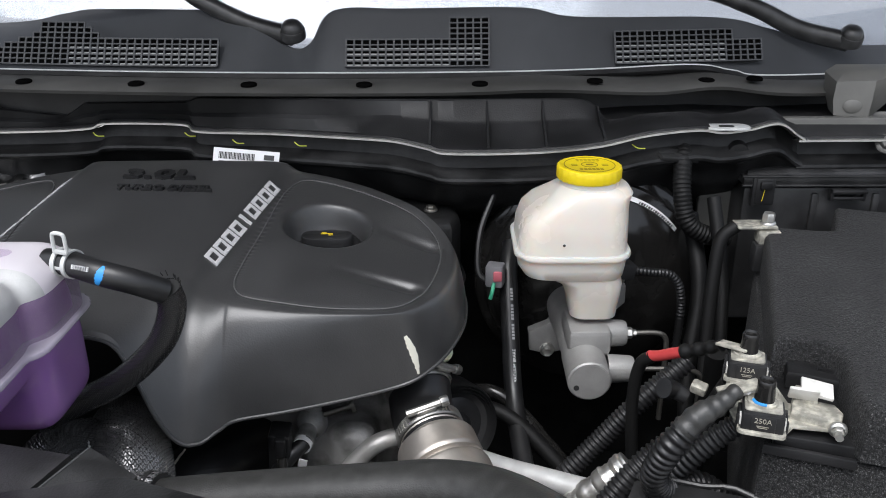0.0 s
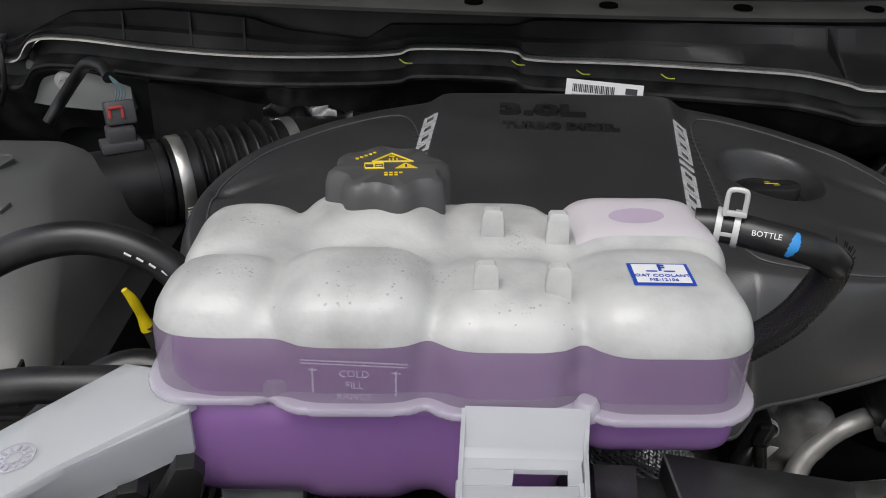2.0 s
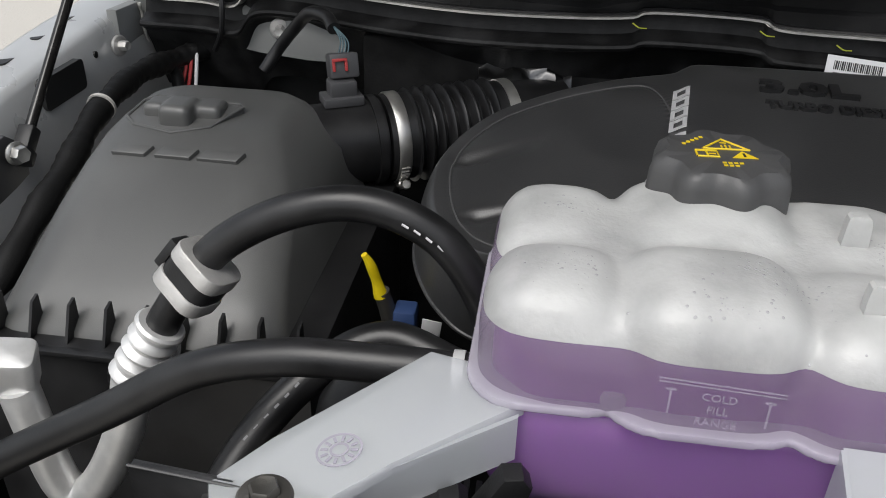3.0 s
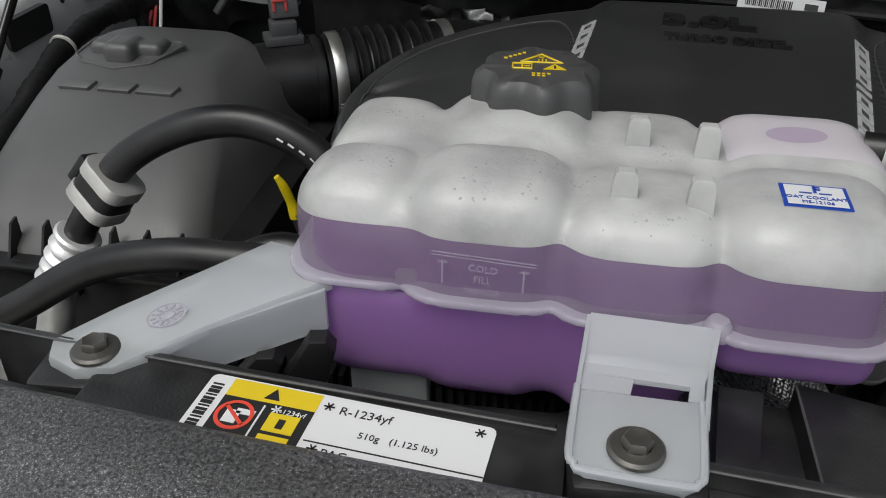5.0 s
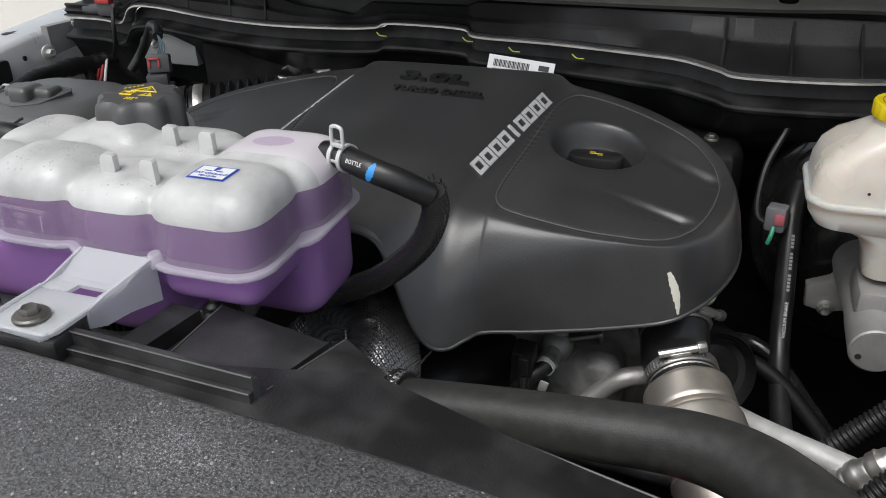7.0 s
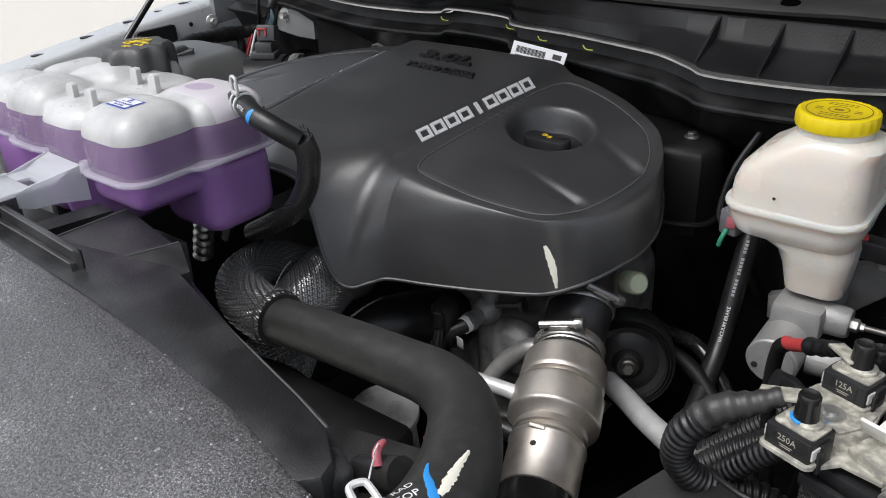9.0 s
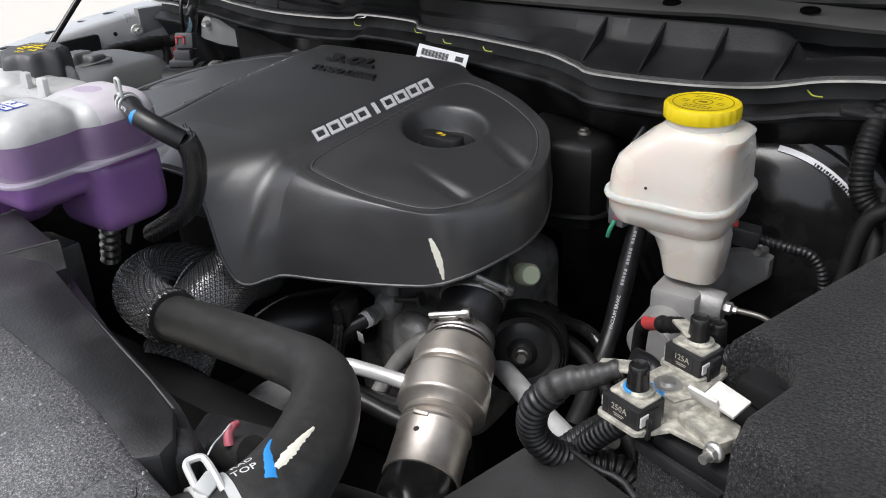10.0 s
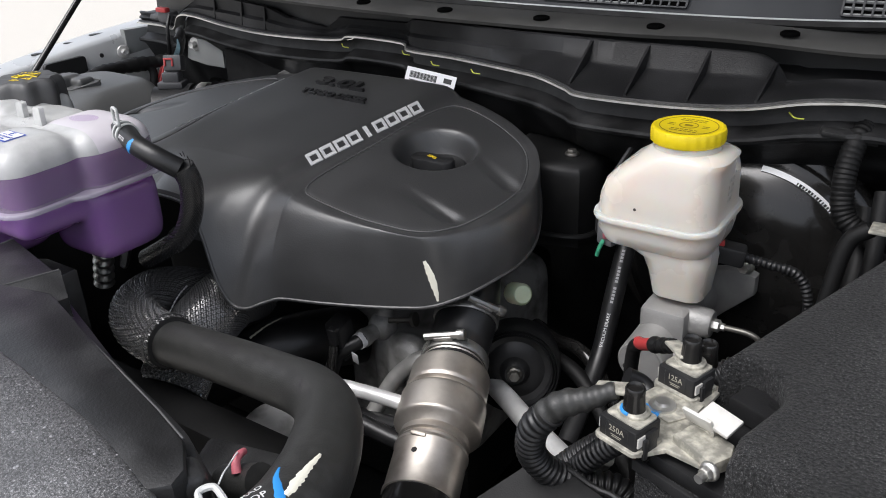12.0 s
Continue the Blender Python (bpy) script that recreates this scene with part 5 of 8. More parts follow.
PEB = spline([(-0.80, 0.385, 1.222), (-0.63, 0.366, 1.226), (-0.48, 0.352, 1.227), (-0.35, 0.347, 1.224), (-0.25, 0.345, 1.217), (-0.15, 0.342, 1.210), (-0.05, 0.334, 1.204), (0.008, 0.322, 1.203), (0.058, 0.309, 1.202), (0.11, 0.296, 1.200), (0.20, 0.26, 1.19), (0.40, 0.15, 1.17)], 8)
bm = bmesh.new()
rows = []
for q in PEB:
    rows.append([bm.verts.new((q.x, q.y + dy, q.z + dz)) for dy, dz in ((0.0, -0.020), (0.001, -0.003), (-0.002, 0.001), (-0.006, 0.0025), (-0.03, 0.002), (-0.08, -0.002), (-0.16, -0.012), (-0.26, -0.035), (-0.40, -0.10), (-0.45, -0.30), (-0.46, -0.90))])
for a, b in zip(rows, rows[1:]):
    for k in range(len(a) - 1):
        bm.faces.new((a[k], a[k + 1], b[k + 1], b[k]))
bmesh.ops.recalc_face_normals(bm, faces=bm.faces)
skin_panel = skin_of(bm.copy())
closure = thing("grille_closure_panel", (-0.3, 0.2, 1.1), "pebble-grained black plastic panel behind the grille", "closure panel")
part("panel", bm, M_PEBBLE, closure)
part("fastener", bm_lathe([(0, 0.0030), (0.012, 0.0026), (0.0155, 0.0012), (0.0162, -0.001), (0.0162, -0.006), (0, -0.006)], pose(0.0655, 0.2815, 1.2025, 4, -3, 0), 32), M_PEBBLE, closure)
rng = random.Random(21)
drops = []
for k in range(260):
    x = rng.uniform(-0.34, 0.12)
    where, nor, _, _ = skin_panel.ray_cast(Vector((x, 0.335 - 0.35 * max(0.0, x) - abs(rng.gauss(0, 0.09)), 1.4)), Vector((0, 0, -1)))
    if where:
        r = rng.choice((0.0005, 0.0006, 0.0008, 0.0011))
        drops.append(bm_lathe([(0, r * 0.5), (r * 0.7, r * 0.35), (r, -0.0002)], axis(where, nor), 7))
part("rain_drops", merge(*drops), material("rain_drop", (0.30, 0.30, 0.31), 0.05, coat=1.0), closure, "scattered small water drops")["kind"] = "stuff"

# refrigerant label on the rail
sticker = thing("refrigerant_label", (-0.485, 0.372, 1.2045), "white, yellow and black air-conditioning label", "label")
a = Vector((-0.538, 0.391, 0))
mr = pose(-0.4230, 0.3820, 1.2193, 0, 0, -5.24)
W = 0.124
part("sheet", plate(W, 0.048, mr, 0.0004, -W / 2, -0.024, 0.003), M_WHITE, sticker)
part("yellow_band", plate(0.040, 0.010, mr @ Matrix.Translation((0, 0, 0.0004)), 0.0002, -0.0935, -0.006), M_YMARK, sticker)
part("black_field", plate(0.040, 0.037, mr @ Matrix.Translation((0, 0, 0.0004)), 0.0002, -0.0935, -0.0295), M_INK, sticker)
part("white_line", bars([(-0.0945, -0.030, 0.0008, 0.034)], mr, 0.0006), M_WHITE, sticker)
for hy in (-0.021, -0.033):
    part("hazard_square", bars([(-0.084, hy, 0.013, 0.010)], mr, 0.0006), M_YMARK, sticker)
part("hazard_marks", merge(bars([(-0.084, -0.0215, 0.003, 0.005), (-0.084, -0.034, 0.005, 0.006)], mr, 0.0009), bm_prism([(-0.0035, -0.003), (0.0035, -0.003), (0, 0.0035)], 0, 0.0002, 0, mr @ Matrix.Translation((-0.0935, -0.006, 0.0006)))), M_INK, sticker)
part("prohibition_ring", merge(bm_lathe([(0.0065, 0), (0.0082, 0), (0.0082, 0.0003), (0.0065, 0.0003)], mr @ Matrix.Translation((-0.1045, -0.021, 0.0006)), 28), plate(0.014, 0.0016, mr @ pose(-0.1045, -0.021, 0.0006, 0, 0, -40), 0.0003)), M_REDINK, sticker)
part("glove_drawing", bars([(-0.1055, -0.022, 0.006, 0.007), (-0.1005, -0.0185, 0.008, 0.003)], mr, 0.0005), M_WHITE, sticker)
part("barcode", bars([(-0.119, -0.006 - 0.0022 * k, 0.005, 0.0008 + 0.0006 * (k * 7 % 3)) for k in range(16)], mr, 0.0005), M_INK, sticker)
part("print", merge(bm_text("R-1234yf", 0.0062, mr @ Matrix.Translation((-0.053, -0.0075, 0.0006)), 0.0001), bm_text("510g   (1.125 lbs)", 0.0047, mr @ Matrix.Translation((-0.036, -0.0185, 0.0006)), 0.0001), bm_text("PAG", 0.0058, mr @ Matrix.Translation((-0.058, -0.0310, 0.0006)), 0.0001),
                    bars([(-0.036, -0.0265, 0.072, 0.0005), (-0.020, -0.040, 0.034, 0.002)], mr, 0.0006)), M_INK, sticker)
for fx, fy in ((-0.069, -0.0065), (-0.067, -0.0300), (-0.006, -0.0045)):
    part("frost_symbol", merge(*[plate(0.0046, 0.0006, mr @ pose(fx, fy, 0.0006, 0, 0, a), 0.0003) for a in (0, 60, 120)]), M_INK, sticker, "small dark frost symbol", smooth=False)
part("frost_symbol", merge(*[plate(0.0046, 0.0006, mr @ pose(-0.089, -0.0140, 0.0006, 0, 0, a), 0.0003) for a in (0, 60, 120)]), M_WHITE, sticker, "white frost symbol", smooth=False)
part("refrigerant_code", bm_text("R-1234yf", 0.0038, mr @ Matrix.Translation((-0.083, -0.0145, 0.0007)), 0.0001), M_WHITE, sticker)


# ---- upper radiator hose with its braided sleeve ----
rad = thing("radiator_hose", (0.0, 0.45, 1.1), "thick grey-black rubber radiator hose with paint marks", "radiator hose")
PATH_HOSE = [(-0.235, 0.516, 1.093), (-0.209, 0.511, 1.098), (-0.131, 0.503, 1.112), (-0.047, 0.488, 1.130), (0.006, 0.475, 1.142), (0.044, 0.450, 1.151), (0.076, 0.407, 1.160), (0.093, 0.370, 1.165), (0.098, 0.342, 1.167), (0.090, 0.312, 1.167), (0.070, 0.285, 1.165)]
part("rubber", bm_tube(PATH_HOSE, lambda s, u: 0.0205 + 0.0045 * min(1, max(0, (u - 0.45) * 2.5)), 32, 12), M_HOSE, rad)
skin_hose = skin_of(bm_tube(PATH_HOSE, lambda s, u: 0.0205 + 0.0045 * min(1, max(0, (u - 0.45) * 2.5)), 48, 12))
part("blue_mark", stroke(skin_hose, [(0.0835, 0.368, 1.191), (0.090, 0.360, 1.192), (0.098, 0.354, 1.192), (0.108, 0.346, 1.190)], lambda u: 0.0008 + 0.0024 * u, 0.0005, 0.1), M_BLUE, rad, "blue paint stroke")
part("pen_mark", stroke(skin_hose, [(0.1050, 0.3520, 1.1900), (0.1030, 0.3610, 1.1900), (0.0990, 0.3730, 1.1870), (0.0930, 0.3890, 1.1810)], lambda u: 0.0006 + 0.0022 * math.sin(math.pi * min(1, 0.15 + 0.8 * u)), 0.0006, 0.22, 8), M_CHALK, rad, "pale paint-pen stroke")
part("hose_print", drape(skin_hose, merge(bm_text("RAD", 0.0062, pose(0.0868, 0.3452, 1.2, 0, 0, 70), 0.0001), bm_text("TOP", 0.0072, pose(0.0940, 0.3410, 1.2, 0, 0, 70), 0.0001)), 1.2, 0.0003), M_WHITE, rad, "white printed words")
mcl = axis((0.0935, 0.322, 1.167), (-0.34, -0.94, 0.0))
for off in (-0.007, 0.007):
    part("spring_clamp", bm_lathe([(0.0248, off - 0.0026), (0.0264, off - 0.0026), (0.0264, off + 0.0026), (0.0248, off + 0.0026)], mcl, 48), M_CLAMP, rad, "pale spring clamp band")
ear = [(0.0965, 0.3255, 1.1915), (0.0870, 0.3285, 1.1960), (0.0785, 0.3305, 1.1992), (0.0755, 0.3292, 1.2000), (0.0728, 0.3250, 1.1995), (0.0742, 0.3222, 1.1985), (0.0815, 0.3195, 1.1950), (0.0905, 0.3160, 1.1905)]
part("clamp_ear", merge(bm_tube(ear, 0.0020, 8, 6), bm_box((0.009, 0.012, 0.0035), (0.089, 0.322, 1.1945), 0.001, pose(0, 0, 0, 6, 28, 18))), M_CLAMP, rad, "pale clamp loop")
braid = thing("braided_hose", (-0.28, 0.56, 1.05), "hose in a coarse woven black sleeve", "hose")
BRAID = [(-0.198, 0.509, 1.101), (-0.235, 0.514, 1.097), (-0.270, 0.526, 1.095), (-0.298, 0.550, 1.092), (-0.312, 0.588, 1.085), (-0.305, 0.63, 1.065), (-0.29, 0.67, 1.03)]
sl = part("sleeve", bm_tube(BRAID, 0.0234, 36, 14), M_INK, braid)
part("strand_weave", bm_braid(BRAID, 0.0237, 54, 0.36, 0.0014, 0.0006), M_WEAVE, sl)["kind"] = "stuff"
part("tie", bm_lathe([(0.0240, -0.002), (0.0258, -0.002), (0.0258, 0.002), (0.0240, 0.002)], axis((-0.205, 0.5105, 1.0995), (0.95, -0.12, 0.12)), 36), M_INK, braid, "black tie at the sleeve end")
braid2 = thing("braided_hose", (-0.2, 0.6, 1.03), "wide hose in a coarse woven black sleeve with a white tracer", "hose")
BRAID = [(-0.232, 0.520, 1.030), (-0.243, 0.560, 1.058), (-0.256, 0.600, 1.066), (-0.276, 0.645, 1.060), (-0.296, 0.69, 1.040)]
sl = part("sleeve", bm_tube(BRAID, 0.0320, 44, 14), M_INK, braid2)
part("strand_weave", bm_braid(BRAID, 0.0324, 72, 0.80, 0.0021, 0.0006), M_WEAVE, sl)["kind"] = "stuff"
part("tracer", bm_tube([(-0.2690, 0.5600, 1.0835), (-0.2755, 0.5740, 1.0890), (-0.2830, 0.5890, 1.0910), (-0.2905, 0.6040, 1.0900)], lambda s, u: 0.0009 if int(s / 0.003) % 2 else 0.0003, 6, 14), M_WHITE, braid2, "white tracer thread")
duct = thing("rubber_elbow", (-0.19, 0.63, 1.02), "black rubber elbow with a pale pen stroke", "hose")
part("rubber", bm_tube([(-0.30, 0.590, 0.965), (-0.262, 0.640, 0.988), (-0.225, 0.690, 0.994), (-0.19, 0.75, 0.985)], 0.034, 28), M_RUBBER, duct)
part("pen_mark", stroke(skin_of(bm_tube([(-0.30, 0.590, 0.965), (-0.262, 0.640, 0.988), (-0.225, 0.690, 0.994), (-0.19, 0.75, 0.985)], 0.034, 40)), [(-0.247, 0.636, 1.0228), (-0.245, 0.650, 1.0240), (-0.242, 0.664, 1.0255), (-0.239, 0.678, 1.0260)], lambda u: 0.0013, 0.0004, 0.3, 5), M_CHALK, duct, "pale pen stroke")
spring = thing("corrugated_pipe", (-0.42, 0.60, 1.09), "bright corrugated metal pipe below the bottle", "pipe")
part("pipe", bm_tube([(-0.415, 0.600, 1.120), (-0.425, 0.600, 1.095), (-0.440, 0.602, 1.055)], lambda s, u: 0.0100 + 0.0018 * math.sin(s * 560), 24, 30), M_ZINC, spring)


# ---- charge-air pipe in front of the engine ----
C0, CD = Vector((-0.015, 0.694, 1.056)), Vector((0.330, -0.878, -0.295)).normalized()
C0 = C0 + CD * 0.018
pipe = thing("charge_air_coupler", tuple(C0 + CD * 0.06), "heat-tinted stainless pipe coupler between rubber hoses", "pipe coupler")
mpipe = axis(C0, CD)
part("coupler", bm_lathe([(0.028, 0.006), (0.0305, 0.009), (0.029, 0.012), (0.0305, 0.015), (0.0310, 0.0175), (0.0345, 0.0180), (0.0362, 0.0190), (0.0370, 0.0205), (0.0372, 0.0215), (0.0374, 0.0400), (0.0376, 0.0415), (0.0374, 0.0435), (0.0364, 0.0455), (0.0340, 0.0466), (0.0330, 0.0476), (0.0330, 0.0496), (0.0345, 0.0506), (0.0374, 0.0512), (0.0388, 0.0524), (0.0393, 0.0542), (0.0394, 0.0556), (0.0396, 0.0800), (0.0395, 0.0812), (0.0388, 0.0826), (0.0372, 0.0838), (0.0325, 0.0880), (0.0308, 0.0905), (0.0318, 0.0945), (0.0318, 0.097), (0.0300, 0.0985), (0.0315, 0.101), (0.030, 0.103)], mpipe, 48), M_NICKEL, pipe)
part("cuff", bm_lathe([(0.029, 0.103), (0.0326, 0.104), (0.0330, 0.107), (0.0318, 0.109), (0.0318, 0.148), (0.0326, 0.1485), (0.0326, 0.151), (0.0312, 0.152)], mpipe, 48), M_NICKEL, pipe, "steel cuff with small lugs")
part("lug", bm_box((0.014, 0.004, 0.003), tuple(C0 + CD * 0.110 + Vector((-0.004, -0.0085, 0.0312))), 0.001, pose(0, 0, 0, 35, 0, 10)), M_NICKEL, pipe)
# Hole drawn as a black disc coloured like its shade.
part("cuff_hole", bm_lathe([(0, 0.0004), (0.0028, 0.0004), (0.0028, 0)], axis(C0 + CD * 0.125 + Vector((-0.004, -0.0085, 0.0305)), (-0.1, -0.27, 0.95)), 6), M_INK, pipe, "small square hole")
part("lower_hose", bm_tube([C0 + CD * 0.146, C0 + CD * 0.19, C0 + CD * 0.26 + Vector((0, 0, -0.03)), C0 + CD * 0.32 + Vector((0, 0.02, -0.10))], lambda s, u: 0.0308 + 0.001 * math.sin(s * 60), 32), M_GLOSS, pipe, "shiny black rubber hose")
part("upper_hose", bm_tube([C0 + CD * 0.014, C0 - CD * 0.02, C0 - CD * 0.05 + Vector((0.004, 0, 0.012)), C0 - CD * 0.085 + Vector((0.0, 0, 0.02))], 0.0300, 32), M_RUBBER, pipe, "black rubber hose")
part("worm_clamp", bm_clamp(tuple(C0 + CD * 0.002), tuple(CD), 0.0302, 0.011, toward=(-0.1, -0.35, 0.93)), M_WORM, pipe, "zinc worm-drive clamp")
part("worm_clamp", bm_clamp(tuple(C0 - CD * 0.043 + Vector((0.003, 0, 0.010))), tuple(CD + Vector((0, 0, -0.25))), 0.0302, 0.011, toward=(0.75, -0.35, 0.55)), M_WORM, pipe, "zinc worm-drive clamp")


def simple_pipe(name, label, category, pts, r, mat, sides=16, group=""):
    t = thing(name, tuple(pts[0]), label, category, group)
    part("tube", bm_tube(pts, r, sides), mat, t)
    return t


simple_pipe("aluminium_pipe", "bright bent aluminium pipe beside the coupler", "pipe", [(-0.16, 0.605, 0.97), (-0.12, 0.602, 1.015), (-0.09, 0.602, 1.036), (-0.066, 0.604, 1.039), (-0.02, 0.606, 1.041), (0.02, 0.62, 1.03)], 0.0068, M_BRIGHT)
simple_pipe("aluminium_pipe", "bright aluminium pipe running behind the coupler", "pipe", [(-0.098, 0.810, 0.963), (-0.032, 0.760, 0.980), (-0.010, 0.743, 0.985), (0.026, 0.715, 0.994), (0.063, 0.687, 1.000), (0.100, 0.660, 1.008), (0.135, 0.634, 1.016)], 0.0105, M_BRIGHT)
simple_pipe("aluminium_pipe", "dull grey aluminium pipe bending behind the coupler", "pipe", [(-0.112, 0.665, 0.950), (-0.092, 0.682, 0.992), (-0.074, 0.688, 1.014), (-0.056, 0.690, 1.028), (-0.030, 0.700, 1.030)], 0.0090, M_ALU)
simple_pipe("rubber_hose", "black vacuum hose below the pipes", "hose", [(-0.12, 0.585, 1.022), (-0.066, 0.588, 1.018), (-0.02, 0.590, 1.012), (0.03, 0.60, 1.0)], 0.0085, M_RUBBER)
simple_pipe("rubber_hose", "thin black rubber hose", "hose", [(-0.14, 0.66, 0.95), (-0.05, 0.66, 0.96), (0.0, 0.68, 0.96)], 0.010, M_RUBBER)
simple_pipe("rubber_hose", "black rubber coolant hose", "hose", [(-0.02, 0.84, 0.985), (0.03, 0.80, 1.0), (0.08, 0.78, 0.99), (0.15, 0.74, 0.93)], 0.008, M_TAPE)
simple_pipe("rubber_hose", "black rubber coolant hose", "hose", [(-0.02, 0.86, 0.99), (0.02, 0.83, 1.0), (0.07, 0.81, 1.0), (0.14, 0.78, 0.93)], 0.0075, M_GLOSS)
simple_pipe("rubber_hose", "black rubber hose by the radiator outlet", "hose", [(0.02, 0.47, 1.03), (0.07, 0.46, 1.05), (0.12, 0.46, 1.05)], 0.014, M_RUBBER)

pul = thing("pulley", (0.075, 0.735, 1.0), "black ribbed drive pulley behind the coupler", "pulley")
part("wheel", bm_lathe([(0, 0.012), (0.02, 0.014), (0.030, 0.008), (0.036, 0.010), (0.038, 0.016), (0.0395, 0.012), (0.041, 0.016), (0.0425, 0.012), (0.044, 0.016), (0.046, 0.010), (0.046, -0.02), (0, -0.02)], axis((0.012, 0.755, 1.005), (0.45, -0.85, 0.2)), 48), M_PLASTIC, pul)

part("hub", bm_lathe([(0, 0.022), (0.010, 0.022), (0.014, 0.018), (0.016, 0.012)], axis((0.012, 0.755, 1.005), (0.45, -0.85, 0.2)), 24), M_PLASTIC, pul)
part("bolt", bm_hexbolt((0.0219, 0.7363, 1.0094), (0.45, -0.85, 0.2), 0.008, 0.006, 0.008), M_BOLT, pul)
# engine front casting with its coolant outlet and plugs
eng = thing("timing_case", (-0.15, 0.8, 0.95), "grey cast-aluminium engine front with coolant outlet", "engine")
part("casting", bm_blob([(-0.22, -0.04, 0.745, 0.95, 0.85, 1.045, 0.03), (-0.14, -0.06, 0.70, 0.78, 0.94, 1.03, 0.02), (-0.11, -0.06, 0.688, 0.72, 0.98, 1.04, 0.015)], 0.006, 3), M_CASTING, eng)
part("thermostat_dome", merge(bm_lathe([(0, 0.0155), (0.006, 0.0145), (0.0115, 0.0105), (0.0150, 0.004), (0.0155, -0.001), (0.0140, -0.008), (0.009, -0.013), (0, -0.0155)], pose(-0.1240, 0.7120, 1.0350), 28), bm_lathe([(0.0095, 0.008), (0.0090, 0.030), (0.0120, 0.032), (0.0120, 0.040), (0, 0.040)], pose(-0.1240, 0.7160, 1.0350), 20), bm_tube([(-0.124, 0.712, 1.035), (-0.128, 0.682, 1.033)], lambda s, u: 0.0088 + 0.0012 * (u > 0.8), 18, 6)), M_CASTING, eng, "cast dome and outlet neck")
part("stud", merge(bm_tube([(-0.112, 0.709, 1.046), (-0.086, 0.715, 1.052)], lambda s, u: 0.0030, 10, 8), bm_lathe([(0, 0.004), (0.0078, 0.004), (0.0078, 0), (0, 0)], axis((-0.086, 0.715, 1.052), (0.9, 0.2, 0.25)), 20)), M_BOLT, eng, "stud with a dark washer")
part("block", bm_box((0.50, 0.22, 0.28), (-0.31, 0.88, 0.89), 0.02), M_DEEP, eng, "engine block, near-black for the bay's shade")
tag = thing("hose_tag", (-0.12, 0.65, 1.01), "white paper tag round a thin black hose", "tag")
part("hose", bm_tube([(-0.127, 0.690, 1.034), (-0.128, 0.681, 1.033), (-0.148, 0.664, 1.016), (-0.165, 0.66, 0.97)], 0.0078, 16), M_RUBBER, tag)
part("wrap", bm_lathe([(0.0080, -0.005), (0.0088, -0.005), (0.0088, 0.005), (0.0080, 0.005)], axis((-0.128, 0.681, 1.033), (-0.128, -0.990, -0.064)), 20), M_WHITE, tag)
part("flap", bm_box((0.008, 0.0008, 0.018), (-0.128, 0.669, 1.017), 0.0003, pose(0, 0, 0, 20, 15, 0)), M_WHITE, tag)
plug = thing("injector_connector", (-0.147, 0.67, 1.03), "black plastic electrical connector with latch", "connector")
part("body", bm_box((0.020, 0.022, 0.048), (-0.147, 0.672, 1.035), 0.003, pose(0, 0, 0, 12, 5, 0)), M_PLASTIC, plug)
part("latch", bm_box((0.009, 0.008, 0.022), (-0.144, 0.658, 1.045), 0.002, pose(0, 0, 0, 12, 5, 0)), M_PLASTIC, plug)
part("lever", bm_tube([(-0.143, 0.655, 1.035), (-0.142, 0.648, 1.015), (-0.145, 0.645, 0.995)], 0.005, 10), M_GLOSS, plug)
part("wire", bm_tube([(-0.15, 0.668, 1.01), (-0.16, 0.65, 0.985), (-0.175, 0.65, 0.96)], 0.004, 8), M_RUBBER, plug)
gcap = thing("filler_plug", (-0.005, 0.787, 1.078), "pale green plastic cap on a fitting", "cap")
part("cap", bm_lathe([(0, 0.014), (0.009, 0.0135), (0.0115, 0.010), (0.0115, -0.012), (0, -0.012)], axis((-0.003, 0.788, 1.070), (0.65, -0.5, 0.35)), 28), M_GREEN, gcap)
conn = thing("pump_housing", (-0.112, 0.540, 1.0), "metal pump housing with printed label", "pump")
part("body", bm_lathe([(0, 0.032), (0.026, 0.030), (0.028, 0.03), (0.031, 0.028), (0.031, 0.022), (0.026, 0.018), (0.026, -0.05), (0, -0.05)], pose(-0.112, 0.540, 1.000, 12, 6, 0), 32), M_CASTING, conn)
part("label", bm_box((0.024, 0.001, 0.022), (-0.107, 0.513, 0.980), 0.0003, pose(0, 0, 0, 12, 0, 10)), M_GREYINK, conn)
rc = thing("fan_connector", (-0.03, 0.47, 1.08), "black connector box with red lock and pink cap", "connector")
part("box", bm_box((0.10, 0.045, 0.04), (-0.005, 0.425, 1.085), 0.006, pose(0, 0, 0, 8, 8, 20)), M_DUSTY, rc)
part("lock", bm_box((0.008, 0.010, 0.014), (-0.005, 0.475, 1.085), 0.002), M_RED, rc, "red locking tab")
part("pin_cap", bm_tube([(0.050, 0.366, 1.170), (0.047, 0.369, 1.175), (0.045, 0.374, 1.176), (0.043, 0.379, 1.174)], lambda s, u: 0.0030 - 0.0008 * u, 12), M_PINK, rc, "pink plastic cap")
part("tether", bm_tube([(0.075, 0.335, 1.1975), (0.068, 0.344, 1.1945), (0.059, 0.355, 1.188), (0.051, 0.363, 1.1815), (0.046, 0.372, 1.1795)], 0.0005, 6), M_WHITE, rc, "thin white tether")
part("drain_stub", bm_tube([(0.03, 0.372, 1.150), (0.062, 0.372, 1.165)], 0.011, 16), M_HOSE, rc)
shroud = thing("fan_shroud", (0.15, 0.45, 1.05), "smooth black plastic shroud corner", "shroud")
